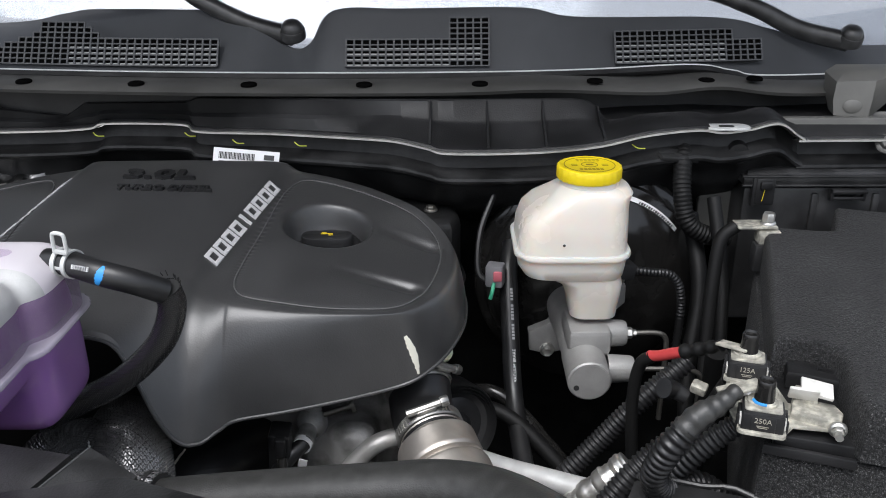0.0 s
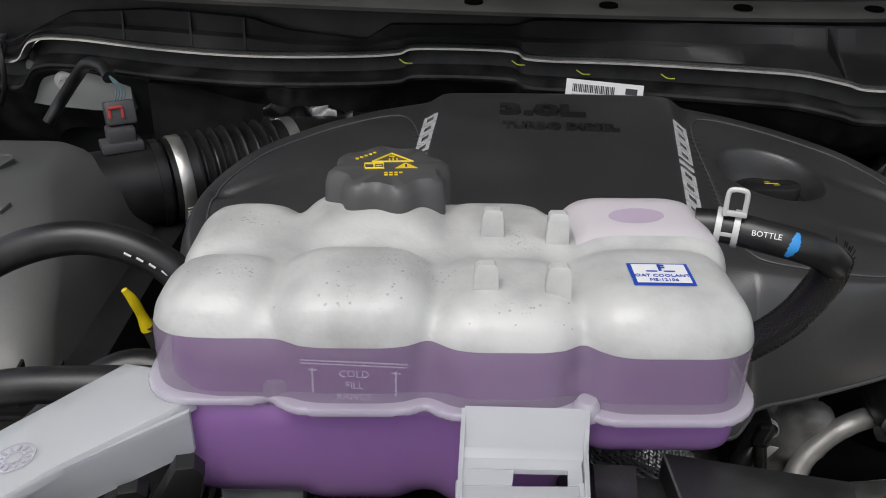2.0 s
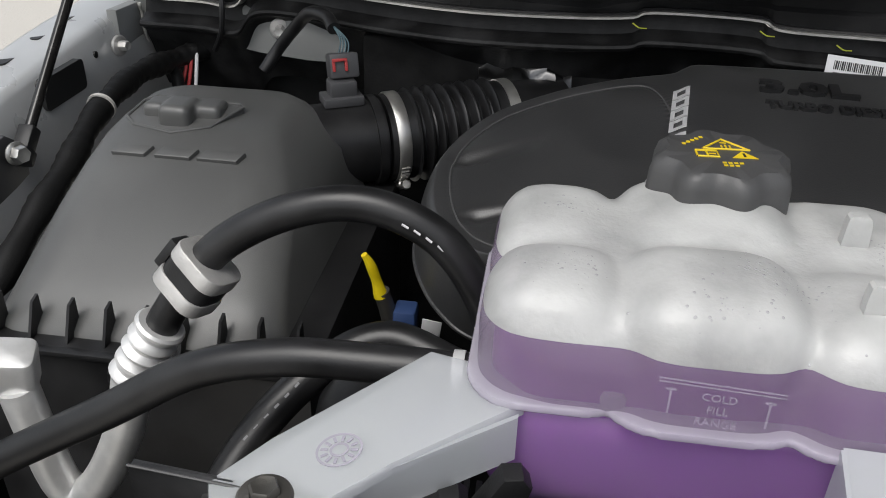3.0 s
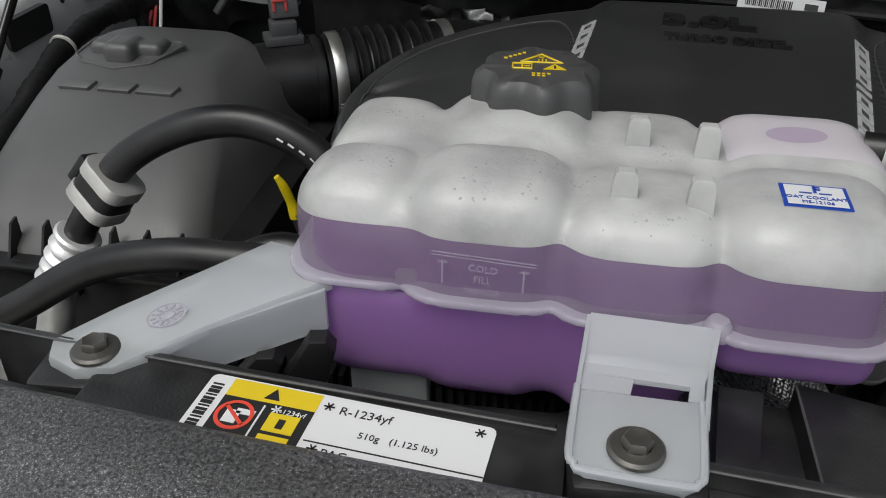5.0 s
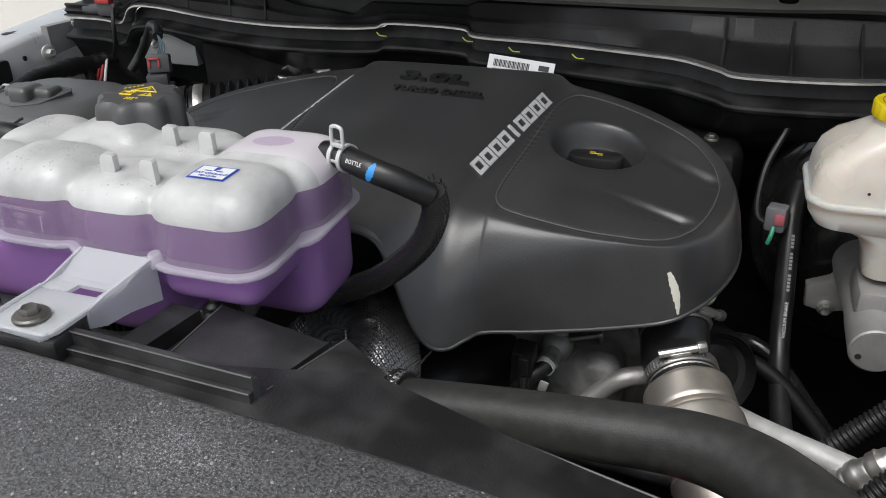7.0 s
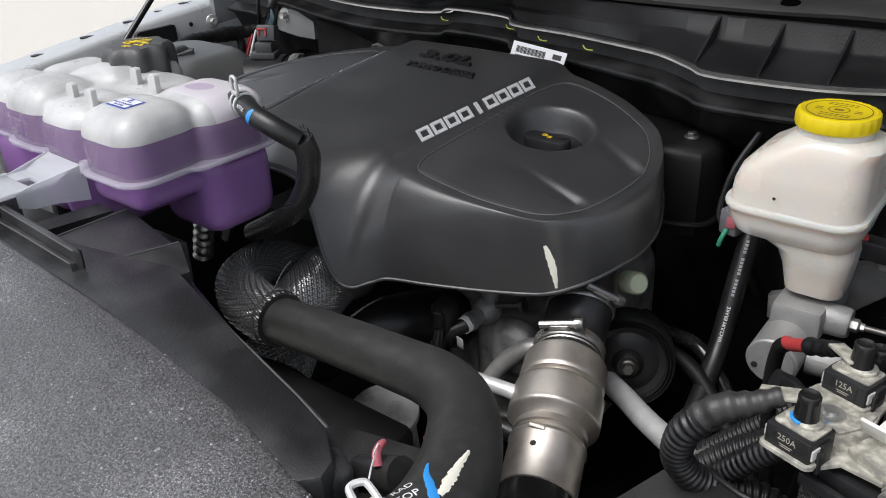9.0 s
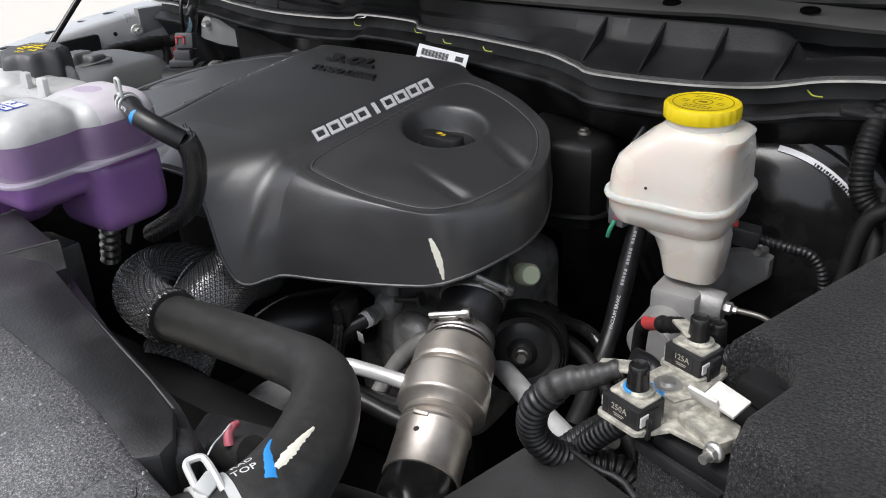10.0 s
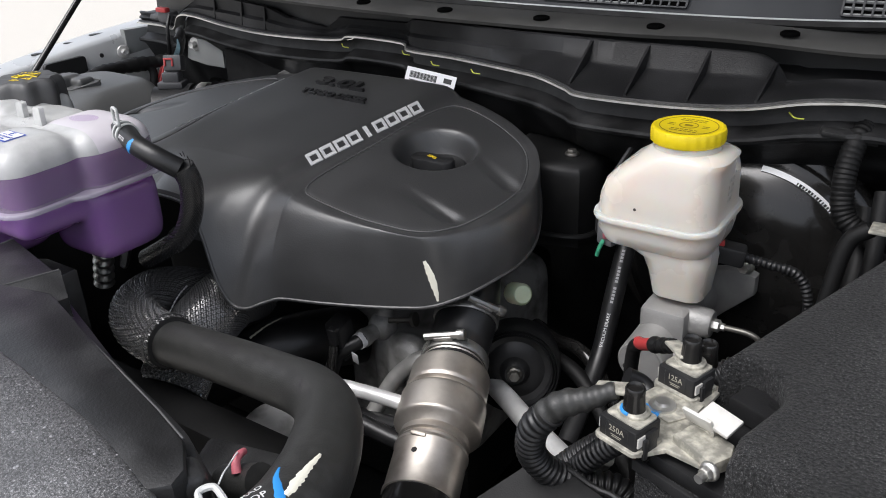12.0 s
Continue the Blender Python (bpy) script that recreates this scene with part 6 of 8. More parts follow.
part("panel", bm_loft([[(0.05, 0.36, 1.02), (0.16, 0.545, 1.072), (0.17, 0.535, 1.073), (0.235, 0.515, 1.070), (0.30, 0.44, 1.05), (0.30, 0.30, 0.98), (0.05, 0.30, 0.98)], [(0.055, 0.36, 1.045), (0.150, 0.543, 1.097), (0.158, 0.545, 1.100), (0.232, 0.520, 1.100), (0.30, 0.445, 1.08), (0.30, 0.30, 1.02), (0.055, 0.30, 1.02)]]), M_SHROUD, shroud)


part("edge_lip", bm_tube([(0.152, 0.5435, 1.099), (0.158, 0.5455, 1.1015), (0.196, 0.5335, 1.1015), (0.232, 0.5205, 1.1015), (0.30, 0.4455, 1.082)], 0.0022, 8, 4), M_DUSTY, shroud, "worn moulded edge")

# ---- brake reservoir, master cylinder and booster ----
res = thing("brake_fluid_reservoir", (0.14, 0.81, 1.1), "aged cream plastic brake fluid reservoir", "brake reservoir")
rings = []
for z, cx, cy, hx, hy, r in ((1.100, 0.1535, 0.806, 0.019, 0.021, 0.012), (1.102, 0.1535, 0.806, 0.023, 0.025, 0.014), (1.125, 0.1525, 0.806, 0.0265, 0.029, 0.016), (1.140, 0.150, 0.808, 0.030, 0.034, 0.018), (1.148, 0.142, 0.810, 0.042, 0.042, 0.020), (1.155, 0.134, 0.812, 0.054, 0.050, 0.022), (1.165, 0.1315, 0.814, 0.0585, 0.054, 0.024), (1.1755, 0.1315, 0.814, 0.0592, 0.0546, 0.024),
                            (1.1758, 0.1315, 0.814, 0.0625, 0.0578, 0.026), (1.1785, 0.1315, 0.814, 0.0632, 0.0585, 0.026), (1.1812, 0.1315, 0.814, 0.0625, 0.0578, 0.026), (1.1816, 0.1315, 0.814, 0.0590, 0.0545, 0.024),
                            (1.198, 0.132, 0.814, 0.0580, 0.0535, 0.024), (1.212, 0.1345, 0.814, 0.0550, 0.0515, 0.022), (1.222, 0.1390, 0.813, 0.0500, 0.0480, 0.022), (1.231, 0.1445, 0.812, 0.0435, 0.0430, 0.022), (1.238, 0.1490, 0.812, 0.0375, 0.0375, 0.024), (1.2425, 0.1490, 0.812, 0.0330, 0.0330, 0.027), (1.244, 0.1450, 0.812, 0.0285, 0.0285, 0.028), (1.252, 0.1450, 0.812, 0.0275, 0.0275, 0.0270)):
    k = 0.925 if hx > 0.04 else 1.03
    body = min(1.0, max(0.0, (hx - 0.030) / 0.02))
    rings.append([(x, y, z + (0.005 if z < 1.15 else 0.0)) for x, y in round_rect(cx + 0.004 - 0.003 * body, cy + 0.008 + 0.009 * body, hx * k, hy * (0.97 if hx > 0.04 else 0.97), r, 8)])
part("tank", bm_loft(rings), M_RESERVOIR, res)
yc = part("cap", bm_lathe([(0.028, 0.0), (0.0312, 0.0005), (0.0320, 0.002), (0.0320, 0.0105), (0.0312, 0.0128), (0.0286, 0.0136), (0.0275, 0.0130), (0, 0.0130)], pose(0.148, 0.822, 1.2487), 144, 24, 0.009), M_YELLOW, res, "ribbed yellow screw cap")
my = pose(0.148, 0.822, 1.2619)
part("cap_print", merge(*[bm_lathe([(r, 0), (r + 0.0008, 0), (r + 0.0008, 0.0002), (r, 0.0002)], my, 48) for r in (0.0075, 0.0245)], bars([(-0.010 + 0.004 * k, 0.0125 * s, 0.003, 0.0012) for k in range(6) for s in (1, -1, 1.35, -1.35)] + [(0, 0, 0.007, 0.004), (-0.015, 0.001, 0.006, 0.001), (0.015, 0.001, 0.006, 0.001), (-0.015, -0.003, 0.006, 0.001), (0.015, -0.003, 0.006, 0.001)], my, 0, 0.0002)), material("brown_print", (0.22, 0.15, 0.02), 0.5), yc, "dark ring of small print")
part("moulded_text", bars([(0.004 * (k % 4), 0.006 * (k // 4), 0.0026, 0.0035) for k in range(16) if k not in (3, 9)], pose(0.1874, 0.826, 1.198, 90, 0, 90), 0, 0.0003), M_RESERVOIR, res, "raised moulded marks", smooth=False)
part("dot_mark", bm_lathe([(0, 0.0004), (0.0014, 0.0004), (0.0014, 0)], axis((0.121, 0.7765, 1.194), (0, -1, 0)), 12), M_INK, res)
mast = thing("master_cylinder", (0.148, 0.8, 1.06), "cast-aluminium brake master cylinder with flange", "master cylinder")
part("barrel", merge(bm_lathe([(0, 0.0), (0.0205, 0.0), (0.0220, 0.0015), (0.0220, 0.05), (0.021, 0.06), (0.023, 0.10), (0.026, 0.14), (0.026, 0.16)], axis((0.1485, 0.742, 1.062), (0, 1, 0.04)), 40),
                     bm_box((0.044, 0.06, 0.03), (0.153, 0.806, 1.085), 0.006)), M_MASTER, mast)
part("end_plug", merge(bm_lathe([(0, 0.0006), (0.0195, 0.0006), (0.0195, 0)], axis((0.1485, 0.7415, 1.062), (0, -1, -0.04)), 36)), M_MASTER, mast)
# Black disc on the end plug, standing in for a shaded hole.
part("plug_hole", bm_lathe([(0, 0.0010), (0.0028, 0.0010), (0.0028, 0)], axis((0.1355, 0.7412, 1.056), (0, -1, -0.04)), 14), M_INK, mast)
for px, py, pz in ((0.178, 0.80, 1.086), (0.183, 0.775, 1.058)):
    part("port", bm_lathe([(0.015, -0.012), (0.0135, 0.012), (0.012, 0.015), (0, 0.015)], axis((px, py, pz), (1, 0, 0)), 24), M_MASTER, mast, "cast outlet port")
    part("fitting", bm_lathe([(0, 0.013), (0.006, 0.013), (0.006, 0.021), (0.0035, 0.023), (0.0035, 0.026)], axis((px, py, pz), (1, 0, 0)), 6), M_ZINC, mast, "steel brake line nut")
part("flange", bm_prism([(-0.050, -0.025), (-0.030, -0.030), (0.0, -0.022), (0.030, 0.010), (0.056, 0.036), (0.056, 0.056), (0.040, 0.062), (0.0, 0.050), (-0.030, 0.010), (-0.052, 0.0)], -0.006, 0.006, 0.003, pose(0.152, 0.885, 1.045, 90, 0, 0)), M_MASTER, mast)
for bx, bz in ((0.122, 1.022), (0.197, 1.112)):
    part("stud_nut", bm_hexbolt((bx, 0.879, bz), (0, -1, 0), 0.0085, 0.0058, 0.009), M_ZINC, mast)
part("brake_line", bm_tube([(0.203, 0.80, 1.086), (0.225, 0.80, 1.086), (0.235, 0.80, 1.080), (0.237, 0.80, 1.060), (0.237, 0.80, 0.98)], 0.0028, 10), M_BOLT, mast, "thin black brake line")
part("brake_line", bm_tube([(0.208, 0.775, 1.058), (0.26, 0.775, 1.055), (0.27, 0.78, 1.03), (0.27, 0.79, 0.95)], 0.0028, 10), M_BOLT, mast, "thin black brake line")
sens = thing("level_sensor_plug", (0.19, 0.84, 1.14), "black connector with a red lock and taped wire", "connector")
part("body", bm_box((0.034, 0.020, 0.018), (0.188, 0.838, 1.142), 0.003, pose(0, 0, 0, 0, 10, 15)), M_PLASTIC, sens)
part("lock", bm_box((0.014, 0.009, 0.005), (0.180, 0.832, 1.153), 0.001, pose(0, 0, 0, 0, 10, 15)), M_RED, sens, "red locking tab")
part("wire", bm_tube([(0.20, 0.842, 1.139), (0.225, 0.845, 1.135), (0.250, 0.85, 1.128), (0.262, 0.85, 1.10), (0.262, 0.85, 1.03)], lambda s, u: 0.0045 + 0.0005 * math.sin(s * 1500), 12, 30), M_RUBBER, sens)

boost = thing("brake_booster", (0.18, 0.93, 1.08), "gloss black domed brake booster", "brake booster")
part("front_shell", bm_lathe([(0, 0.045), (0.0525, 0.044), (0.0788, 0.040), (0.1029, 0.030), (0.1187, 0.0165), (0.1234, 0.0115), (0.1255, 0.0110), (0.1276, 0.0055), (0.1355, 0.0030), (0.1397, -0.003), (0.1402, -0.012), (0.1365, -0.020), (0.1323, -0.024), (0.1323, -0.08)], axis((0.178, 0.945, 1.082), (0, -1, 0)), 72), M_GLOSS, boost)
lab = bmesh.new()
strip_rows = []
for k in range(15):
    aa = radians(38 + 46 * k / 14)
    strip_rows.append([lab.verts.new((0.178 + r * math.cos(aa), 0.945 - h, 1.082 + r * math.sin(aa))) for r, h in ((0.1128, 0.0236), (0.1172, 0.0196))])
for p, q in zip(strip_rows, strip_rows[1:]):
    lab.faces.new((p[0], p[1], q[1], q[0]))
bmesh.ops.recalc_face_normals(lab, faces=lab.faces)
part("label", lab, M_WHITE, boost, "curved white barcode label")
part("label_print", merge(*[bm_box((0.0012 + 0.0006 * (k % 3), 0.0006, 0.0045), (0.178 + 0.1134 * math.cos(radians(42 + 1.6 * k)), 0.945 - 0.0232, 1.082 + 0.1134 * math.sin(radians(42 + 1.6 * k))), 0, pose(0, 0, 0, 0, -(42 + 1.6 * k - 90), 0)) for k in range(16)]), M_INK, boost, "dark barcode print", smooth=False)

vac = thing("vacuum_hose", (0.065, 0.83, 1.05), "black vacuum brake hose with white print", "hose")
part("hose", bm_tube([(0.080, 0.915, 1.14), (0.076, 0.890, 1.120), (0.076, 0.872, 1.097), (0.077, 0.846, 1.056), (0.079, 0.818, 1.012), (0.082, 0.78, 0.985), (0.088, 0.72, 0.96)], 0.0100, 20), M_RUBBER, vac)
part("hose_lettering", bm_text("VACUUM BRAKE", 0.0048, Matrix(((-0.0298, -0.9744, 0.2229, 0.0805), (0.5360, -0.2038, -0.8193, 0.8206), (0.8437, 0.0951, 0.5283, 1.0344), (0, 0, 0, 1))), 0.0001), M_WHITE, vac, "small white words", smooth=False)
part("hose_print", bars([(-0.006 + 0.0036 * k, 0, 0.0025, 0.0030) for k in range(16) if k not in (5, 11)], Matrix(((-0.0298, -0.9744, 0.2229, 0.0793), (0.5360, -0.2038, -0.8193, 0.8396), (0.8437, 0.0951, 0.5283, 1.0646), (0, 0, 0, 1))), 0, 0.0002), M_GREYINK, vac, "row of small white print", smooth=False)["kind"] = "stuff"
pk = thing("sensor_connector", (0.06, 0.86, 1.118), "grey connector with pink and green wires", "connector")
part("body", bm_box((0.020, 0.018, 0.026), (0.060, 0.868, 1.122), 0.003, pose(0, 0, 0, 0, 0, -15)), M_GREYPL, pk)
part("pink_seal", bm_box((0.010, 0.004, 0.012), (0.062, 0.858, 1.124), 0.002), M_PINK, pk, "pink seal")
part("green_wire", bm_tube([(0.058, 0.858, 1.116), (0.056, 0.852, 1.108), (0.054, 0.852, 1.100)], 0.0022, 8), material("green_wire", (0.05, 0.35, 0.20), 0.5), pk, "green wire")
part("loom", bm_tube([(0.058, 0.872, 1.11), (0.042, 0.88, 1.12), (0.044, 0.90, 1.16), (0.060, 0.92, 1.20), (0.062, 0.93, 1.215)], 0.0035, 8), M_RUBBER, pk)


# ---- power distribution box, battery and terminal fuses ----
fbx = thing("fuse_box", (0.46, 0.99, 1.1), "black plastic power distribution box with latched lid", "fuse box")
part("body", bm_box((0.262, 0.09, 0.17), (0.479, 0.990, 1.112), 0.005), M_DUSTY, fbx)
part("lid", merge(bm_box((0.272, 0.102, 0.011), (0.479, 0.986, 1.2078), 0.003), bm_loft([[(0.348, 0.940, 1.212), (0.614, 0.940, 1.212), (0.614, 1.034, 1.212), (0.348, 1.034, 1.212)], [(0.350, 0.944, 1.2165), (0.612, 0.944, 1.2165), (0.612, 1.032, 1.2265), (0.350, 1.032, 1.2265)], [(0.354, 0.949, 1.2185), (0.608, 0.949, 1.2185), (0.608, 1.028, 1.2290), (0.354, 1.028, 1.2290)]])), M_DUSTY, fbx)
part("lid_lip", merge(bm_box((0.276, 0.004, 0.0035), (0.479, 0.935, 1.2130), 0.001), bm_box((0.274, 0.004, 0.003), (0.479, 0.936, 1.2020), 0.001)), M_DUSTY, fbx, "double moulded edge")
lt = part("latch", merge(bm_box((0.022, 0.006, 0.032), (0.368, 0.934, 1.196), 0.002), bm_box((0.014, 0.005, 0.010), (0.368, 0.930, 1.204), 0.002), bm_box((0.004, 0.006, 0.034), (0.3555, 0.935, 1.195), 0.001)), M_PLASTIC, fbx, "lid latch")
part("latch_mark", bm_box((0.0006, 0.0006, 0.016), (0.366, 0.9308, 1.193), 0, pose(0, 0, 0, 0, 8, 0)), M_YMARK, lt, "thin yellow line")
lt = part("latch", merge(bm_box((0.040, 0.010, 0.005), (0.4625, 0.932, 1.1965), 0.0015), bm_box((0.040, 0.008, 0.004), (0.4625, 0.934, 1.188), 0.0015), bm_box((0.004, 0.008, 0.014), (0.4445, 0.934, 1.1915), 0.001), bm_box((0.004, 0.008, 0.014), (0.4805, 0.934, 1.1915), 0.001)), M_PLASTIC, fbx, "barred latch handle")
part("side_rib", bm_box((0.008, 0.006, 0.12), (0.43, 0.944, 1.13), 0.002), M_DUSTY, fbx)
part("side_rib", bm_box((0.008, 0.006, 0.12), (0.50, 0.944, 1.13), 0.002), M_DUSTY, fbx)

BU, BV = Vector((0.954, -0.30, 0)), Vector((0.30, 0.954, 0))
BO = Vector((0.2375, 0.5257, 0))
MB = Matrix(((BU.x, BV.x, 0, BO.x), (BU.y, BV.y, 0, BO.y), (0, 0, 1, 0), (0, 0, 0, 1)))
batt = thing("battery", (0.4, 0.65, 1.0), "battery in a black felt insulating cover", "battery")
part("felt_cover", bm_prism([(0.0, 0.066), (0.0077, 0.075), (0.0229, 0.0795), (0.035, 0.076), (0.044, 0.068), (0.0495, 0.055), (0.050, 0.036), (0.0505, 0.010), (0.058, -0.012), (0.32, -0.020), (0.32, 0.41), (0.075, 0.41), (0.068, 0.335), (0.05, 0.33), (0.0, 0.327)], 1.150, 1.192, 0.007, MB, 3), M_FLEECE, batt, "black felt insulating cover")
part("felt_side", bm_prism([(-0.004, -0.008), (0.316, -0.018), (0.316, 0.40), (-0.004, 0.32)], 0.92, 1.146, 0.006, MB), M_FLEECE, batt, "felt side wall")
part("case", bm_prism([(0.003, -0.004), (0.07, -0.004), (0.07, 0.095), (0.003, 0.095)], 1.146, 1.156, 0.002, MB), M_PLASTIC, batt, "black battery top")
part("lip", bm_prism([(-0.004, -0.012), (0.056, -0.014), (0.056, -0.010), (-0.004, -0.008)], 1.144, 1.151, 0.001, MB), M_PLASTIC, batt)
part("vent_cover", merge(bm_prism([(0.012, 0.060), (0.060, 0.056), (0.060, 0.078), (0.012, 0.084)], 1.158, 1.172, 0.003, MB), bm_prism([(0.034, 0.068), (0.054, 0.064), (0.054, 0.067), (0.034, 0.071)], 1.172, 1.174, 0, MB)), M_PLASTIC, batt, "raised battery rib")
# symbols printed on the felt
mf = MB @ pose(0.145, 0.165, 1.1922, 0, 0, 90)
part("symbols", merge(*[bm_lathe([(0.006, 0), (0.008, 0), (0.008, 0.0002), (0.006, 0.0002)], mf @ Matrix.Translation((-0.02 * k, 0, 0)), 20) for k in range(2)], bars([(-0.045, 0.0, 0.003, 0.012), (-0.052, 0, 0.003, 0.012)], mf, 0, 0.0002)), M_GREYINK, batt, "small grey printed symbols")

term = thing("terminal_fuse_block", (0.245, 0.54, 1.16), "corroded battery terminal with two bolt-down fuses", "fuse block")
MT = MB @ Matrix.Translation((0, 0, 0))
part("bus_bar", merge(bm_prism([(-0.022, -0.018), (0.006, -0.020), (0.014, -0.004), (0.044, 0.000), (0.046, 0.022), (0.012, 0.026), (0.004, 0.050), (0.000, 0.072), (-0.030, 0.072), (-0.032, 0.02)], 1.1625, 1.1652, 0.0008, MT)), M_DULLZINC, term, "corroded zinc bus bar")
part("terminal_clamp", merge(bm_prism([(0.012, 0.004), (0.044, -0.002), (0.047, 0.012), (0.042, 0.022), (0.014, 0.026)], 1.163, 1.172, 0.002, MT), bm_prism([(0.016, 0.020), (0.030, 0.018), (0.030, 0.034), (0.016, 0.036)], 1.166, 1.176, 0.002, MT)), M_DULLZINC, term, "pale corroded terminal clamp")
part("folded_tab", merge(bm_box((0.020, 0.0025, 0.013), tuple(MT @ Vector((0.020, 0.0170, 1.1795))), 0.0008, pose(0, 0, 0, 28, 0, -17)), bm_box((0.022, 0.016, 0.003), tuple(MT @ Vector((0.029, 0.024, 1.181))), 0.0008, pose(0, 0, 0, 12, 8, -17))), M_WHITEPL, term, "white folded metal tab")
part("clamp_bolt", merge(bm_hexbolt(tuple(MT @ Vector((0.0425, -0.0015, 1.1665))), (-0.3, -0.95, 0.0), 0.0062, 0.0046, 0.0062), bm_tube([tuple(MT @ Vector((0.0425, -0.002, 1.1665))), tuple(MT @ Vector((0.0425, -0.013, 1.1665)))], 0.0028, 10)), M_ZINC, term)


def fuse(u, v, words, studs):
    m = MT @ Matrix.Translation((u, v, 1.1665)) @ Matrix.Diagonal((0.80, 0.80, 0.86, 1))
    f = part("fuse", merge(bm_prism(round_rect(0, 0, 0.0175, 0.0145, 0.002, 3), 0.0015, 0.0170, 0.0012, m), bm_prism(round_rect(0, -0.0135, 0.0105, 0.0016, 0.001, 3), 0.003, 0.0155, 0.0005, m)), M_PLASTIC, term, "black bolt-down fuse body")
    part("base_plate", bm_prism(round_rect(0, -0.001, 0.0200, 0.0170, 0.005, 3), -0.0008, 0.0022, 0.0006, m), M_DULLZINC, f)
    part("washer", merge(bm_prism(round_rect(0, 0.002, 0.0155, 0.0115, 0.003, 3), 0.0171, 0.0185, 0.0004, m), bm_prism(round_rect(-0.001, 0.005, 0.013, 0.011, 0.0108, 5), 0.0187, 0.0207, 0.0006, m), bm_lathe([(0, 0.0225), (0.009, 0.0222), (0.010, 0.0205)], m @ Matrix.Translation((0, 0.004, 0)), 22)), M_DULLZINC, f, "corroded ring terminal")
    for sx in (-1, 1):
        part("side_clip", merge(bm_prism(round_rect(sx * 0.0188, 0.002, 0.0016, 0.0060, 0.001, 2), -0.003, 0.0135, 0.0005, m), bm_prism(round_rect(sx * 0.0200, -0.006, 0.0014, 0.0022, 0.0008, 2), -0.006, 0.0100, 0.0004, m)), M_PLASTIC, f, "black retaining clip")
        part("side_window", bm_prism(round_rect(sx * 0.0180, -0.0085, 0.0008, 0.0042, 0.0006, 2), 0.005, 0.0125, 0, m), M_WHITEPL, f, "pale side window")
    for k, (du, dv) in enumerate(studs):
        part("stud_cap", bm_lathe([(0.0088, 0.0), (0.0084, 0.004), (0.0076, 0.013), (0.0076, 0.0175), (0.0066, 0.0190), (0.0056, 0.0170), (0, 0.0170)], m @ Matrix.Translation((du, dv, 0.0210 - 0.011 * k)), 24), M_GLOSS, f, "shiny black stud cap")
    part("rating", merge(bm_text(words, 0.0066, m @ pose(0, -0.0152, 0.0118, 90, 0, 0), 0.0001), bars([(0, 0.0072, 0.010, 0.0005), (0, 0.0058, 0.008, 0.0005)], m @ pose(0, -0.0152, 0, 90, 0, 0), 0, 0.0002)), material("pale_print", (0.36, 0.34, 0.28), 0.5), f, "pale rating print")


fuse(-0.0078, -0.0118, "250A", [(0, 0.004)])
fuse(-0.0175, 0.0555, "125A", [(0, 0.004), (0.002, 0.0245)])
part("blue_seal", bm_tube([MT @ Vector((-0.0078 + 0.0074 * math.cos(k), -0.0086 + 0.0074 * math.sin(k), 1.1850)) for k in (3.4, 3.9, 4.4, 4.9)], 0.0011, 8), M_BLUE, term, "blue paint dab")
part("rivet", bm_lathe([(0, 0.005), (0.004, 0.0045), (0.0050, 0.0025), (0.0085, 0.0020), (0.0085, 0)], MT @ Matrix.Translation((-0.013, 0.026, 1.1665)), 20), M_ZINC, term)
part("blue_dab", stroke(skin_of(bm_box((0.1, 0.1, 0.001), (0.23, 0.55, 1.1665))), [MT @ Vector(p) for p in ((-0.021, 0.020, 1.167), (-0.015, 0.0155, 1.167), (-0.008, 0.0165, 1.167))], lambda u: 0.0016, 0.0006), M_BLUE, term)
part("top_plate", bm_prism([(-0.030, 0.018), (0.000, 0.016), (0.006, 0.034), (0.004, 0.046), (-0.028, 0.050)], 1.1655, 1.1668, 0.0004, MT), M_DULLZINC, term, "mottled zinc bridge plate")

stud = thing("ground_stud_terminal", (0.335, 0.82, 1.19), "zinc stud terminal with a black cable end", "terminal")
part("bracket", merge(bm_box((0.040, 0.022, 0.003), (0.322, 0.828, 1.196), 0.001), bm_box((0.022, 0.018, 0.014), (0.334, 0.822, 1.186), 0.002)), M_DULLZINC, stud)
part("nut", bm_hexbolt((0.334, 0.826, 1.1975), (0, 0, 1), 0.008, 0.0065, 0.012), M_ZINC, stud)
part("insulator", bm_box((0.022, 0.016, 0.030), (0.330, 0.818, 1.165), 0.003), M_PLASTIC, stud)
part("cable", bm_tube([(0.303, 0.828, 1.195), (0.288, 0.825, 1.180), (0.282, 0.815, 1.14), (0.278, 0.80, 1.08), (0.275, 0.78, 1.0)], 0.0070, 14), M_TAPE, stud)


def conduit(name, label, pts, r, pitch=0.0024, group="conduits"):
    t = thing(name, tuple(pts[0]), label, "cable", group)
    part("conduit", bm_tube(pts, lambda s, u: r + r * 0.08 * math.copysign(abs(math.sin(math.pi * s / pitch)) ** 0.5, math.sin(math.pi * s / pitch)), 22, 8, step=pitch / 6), M_RUBBER, t)
    return t


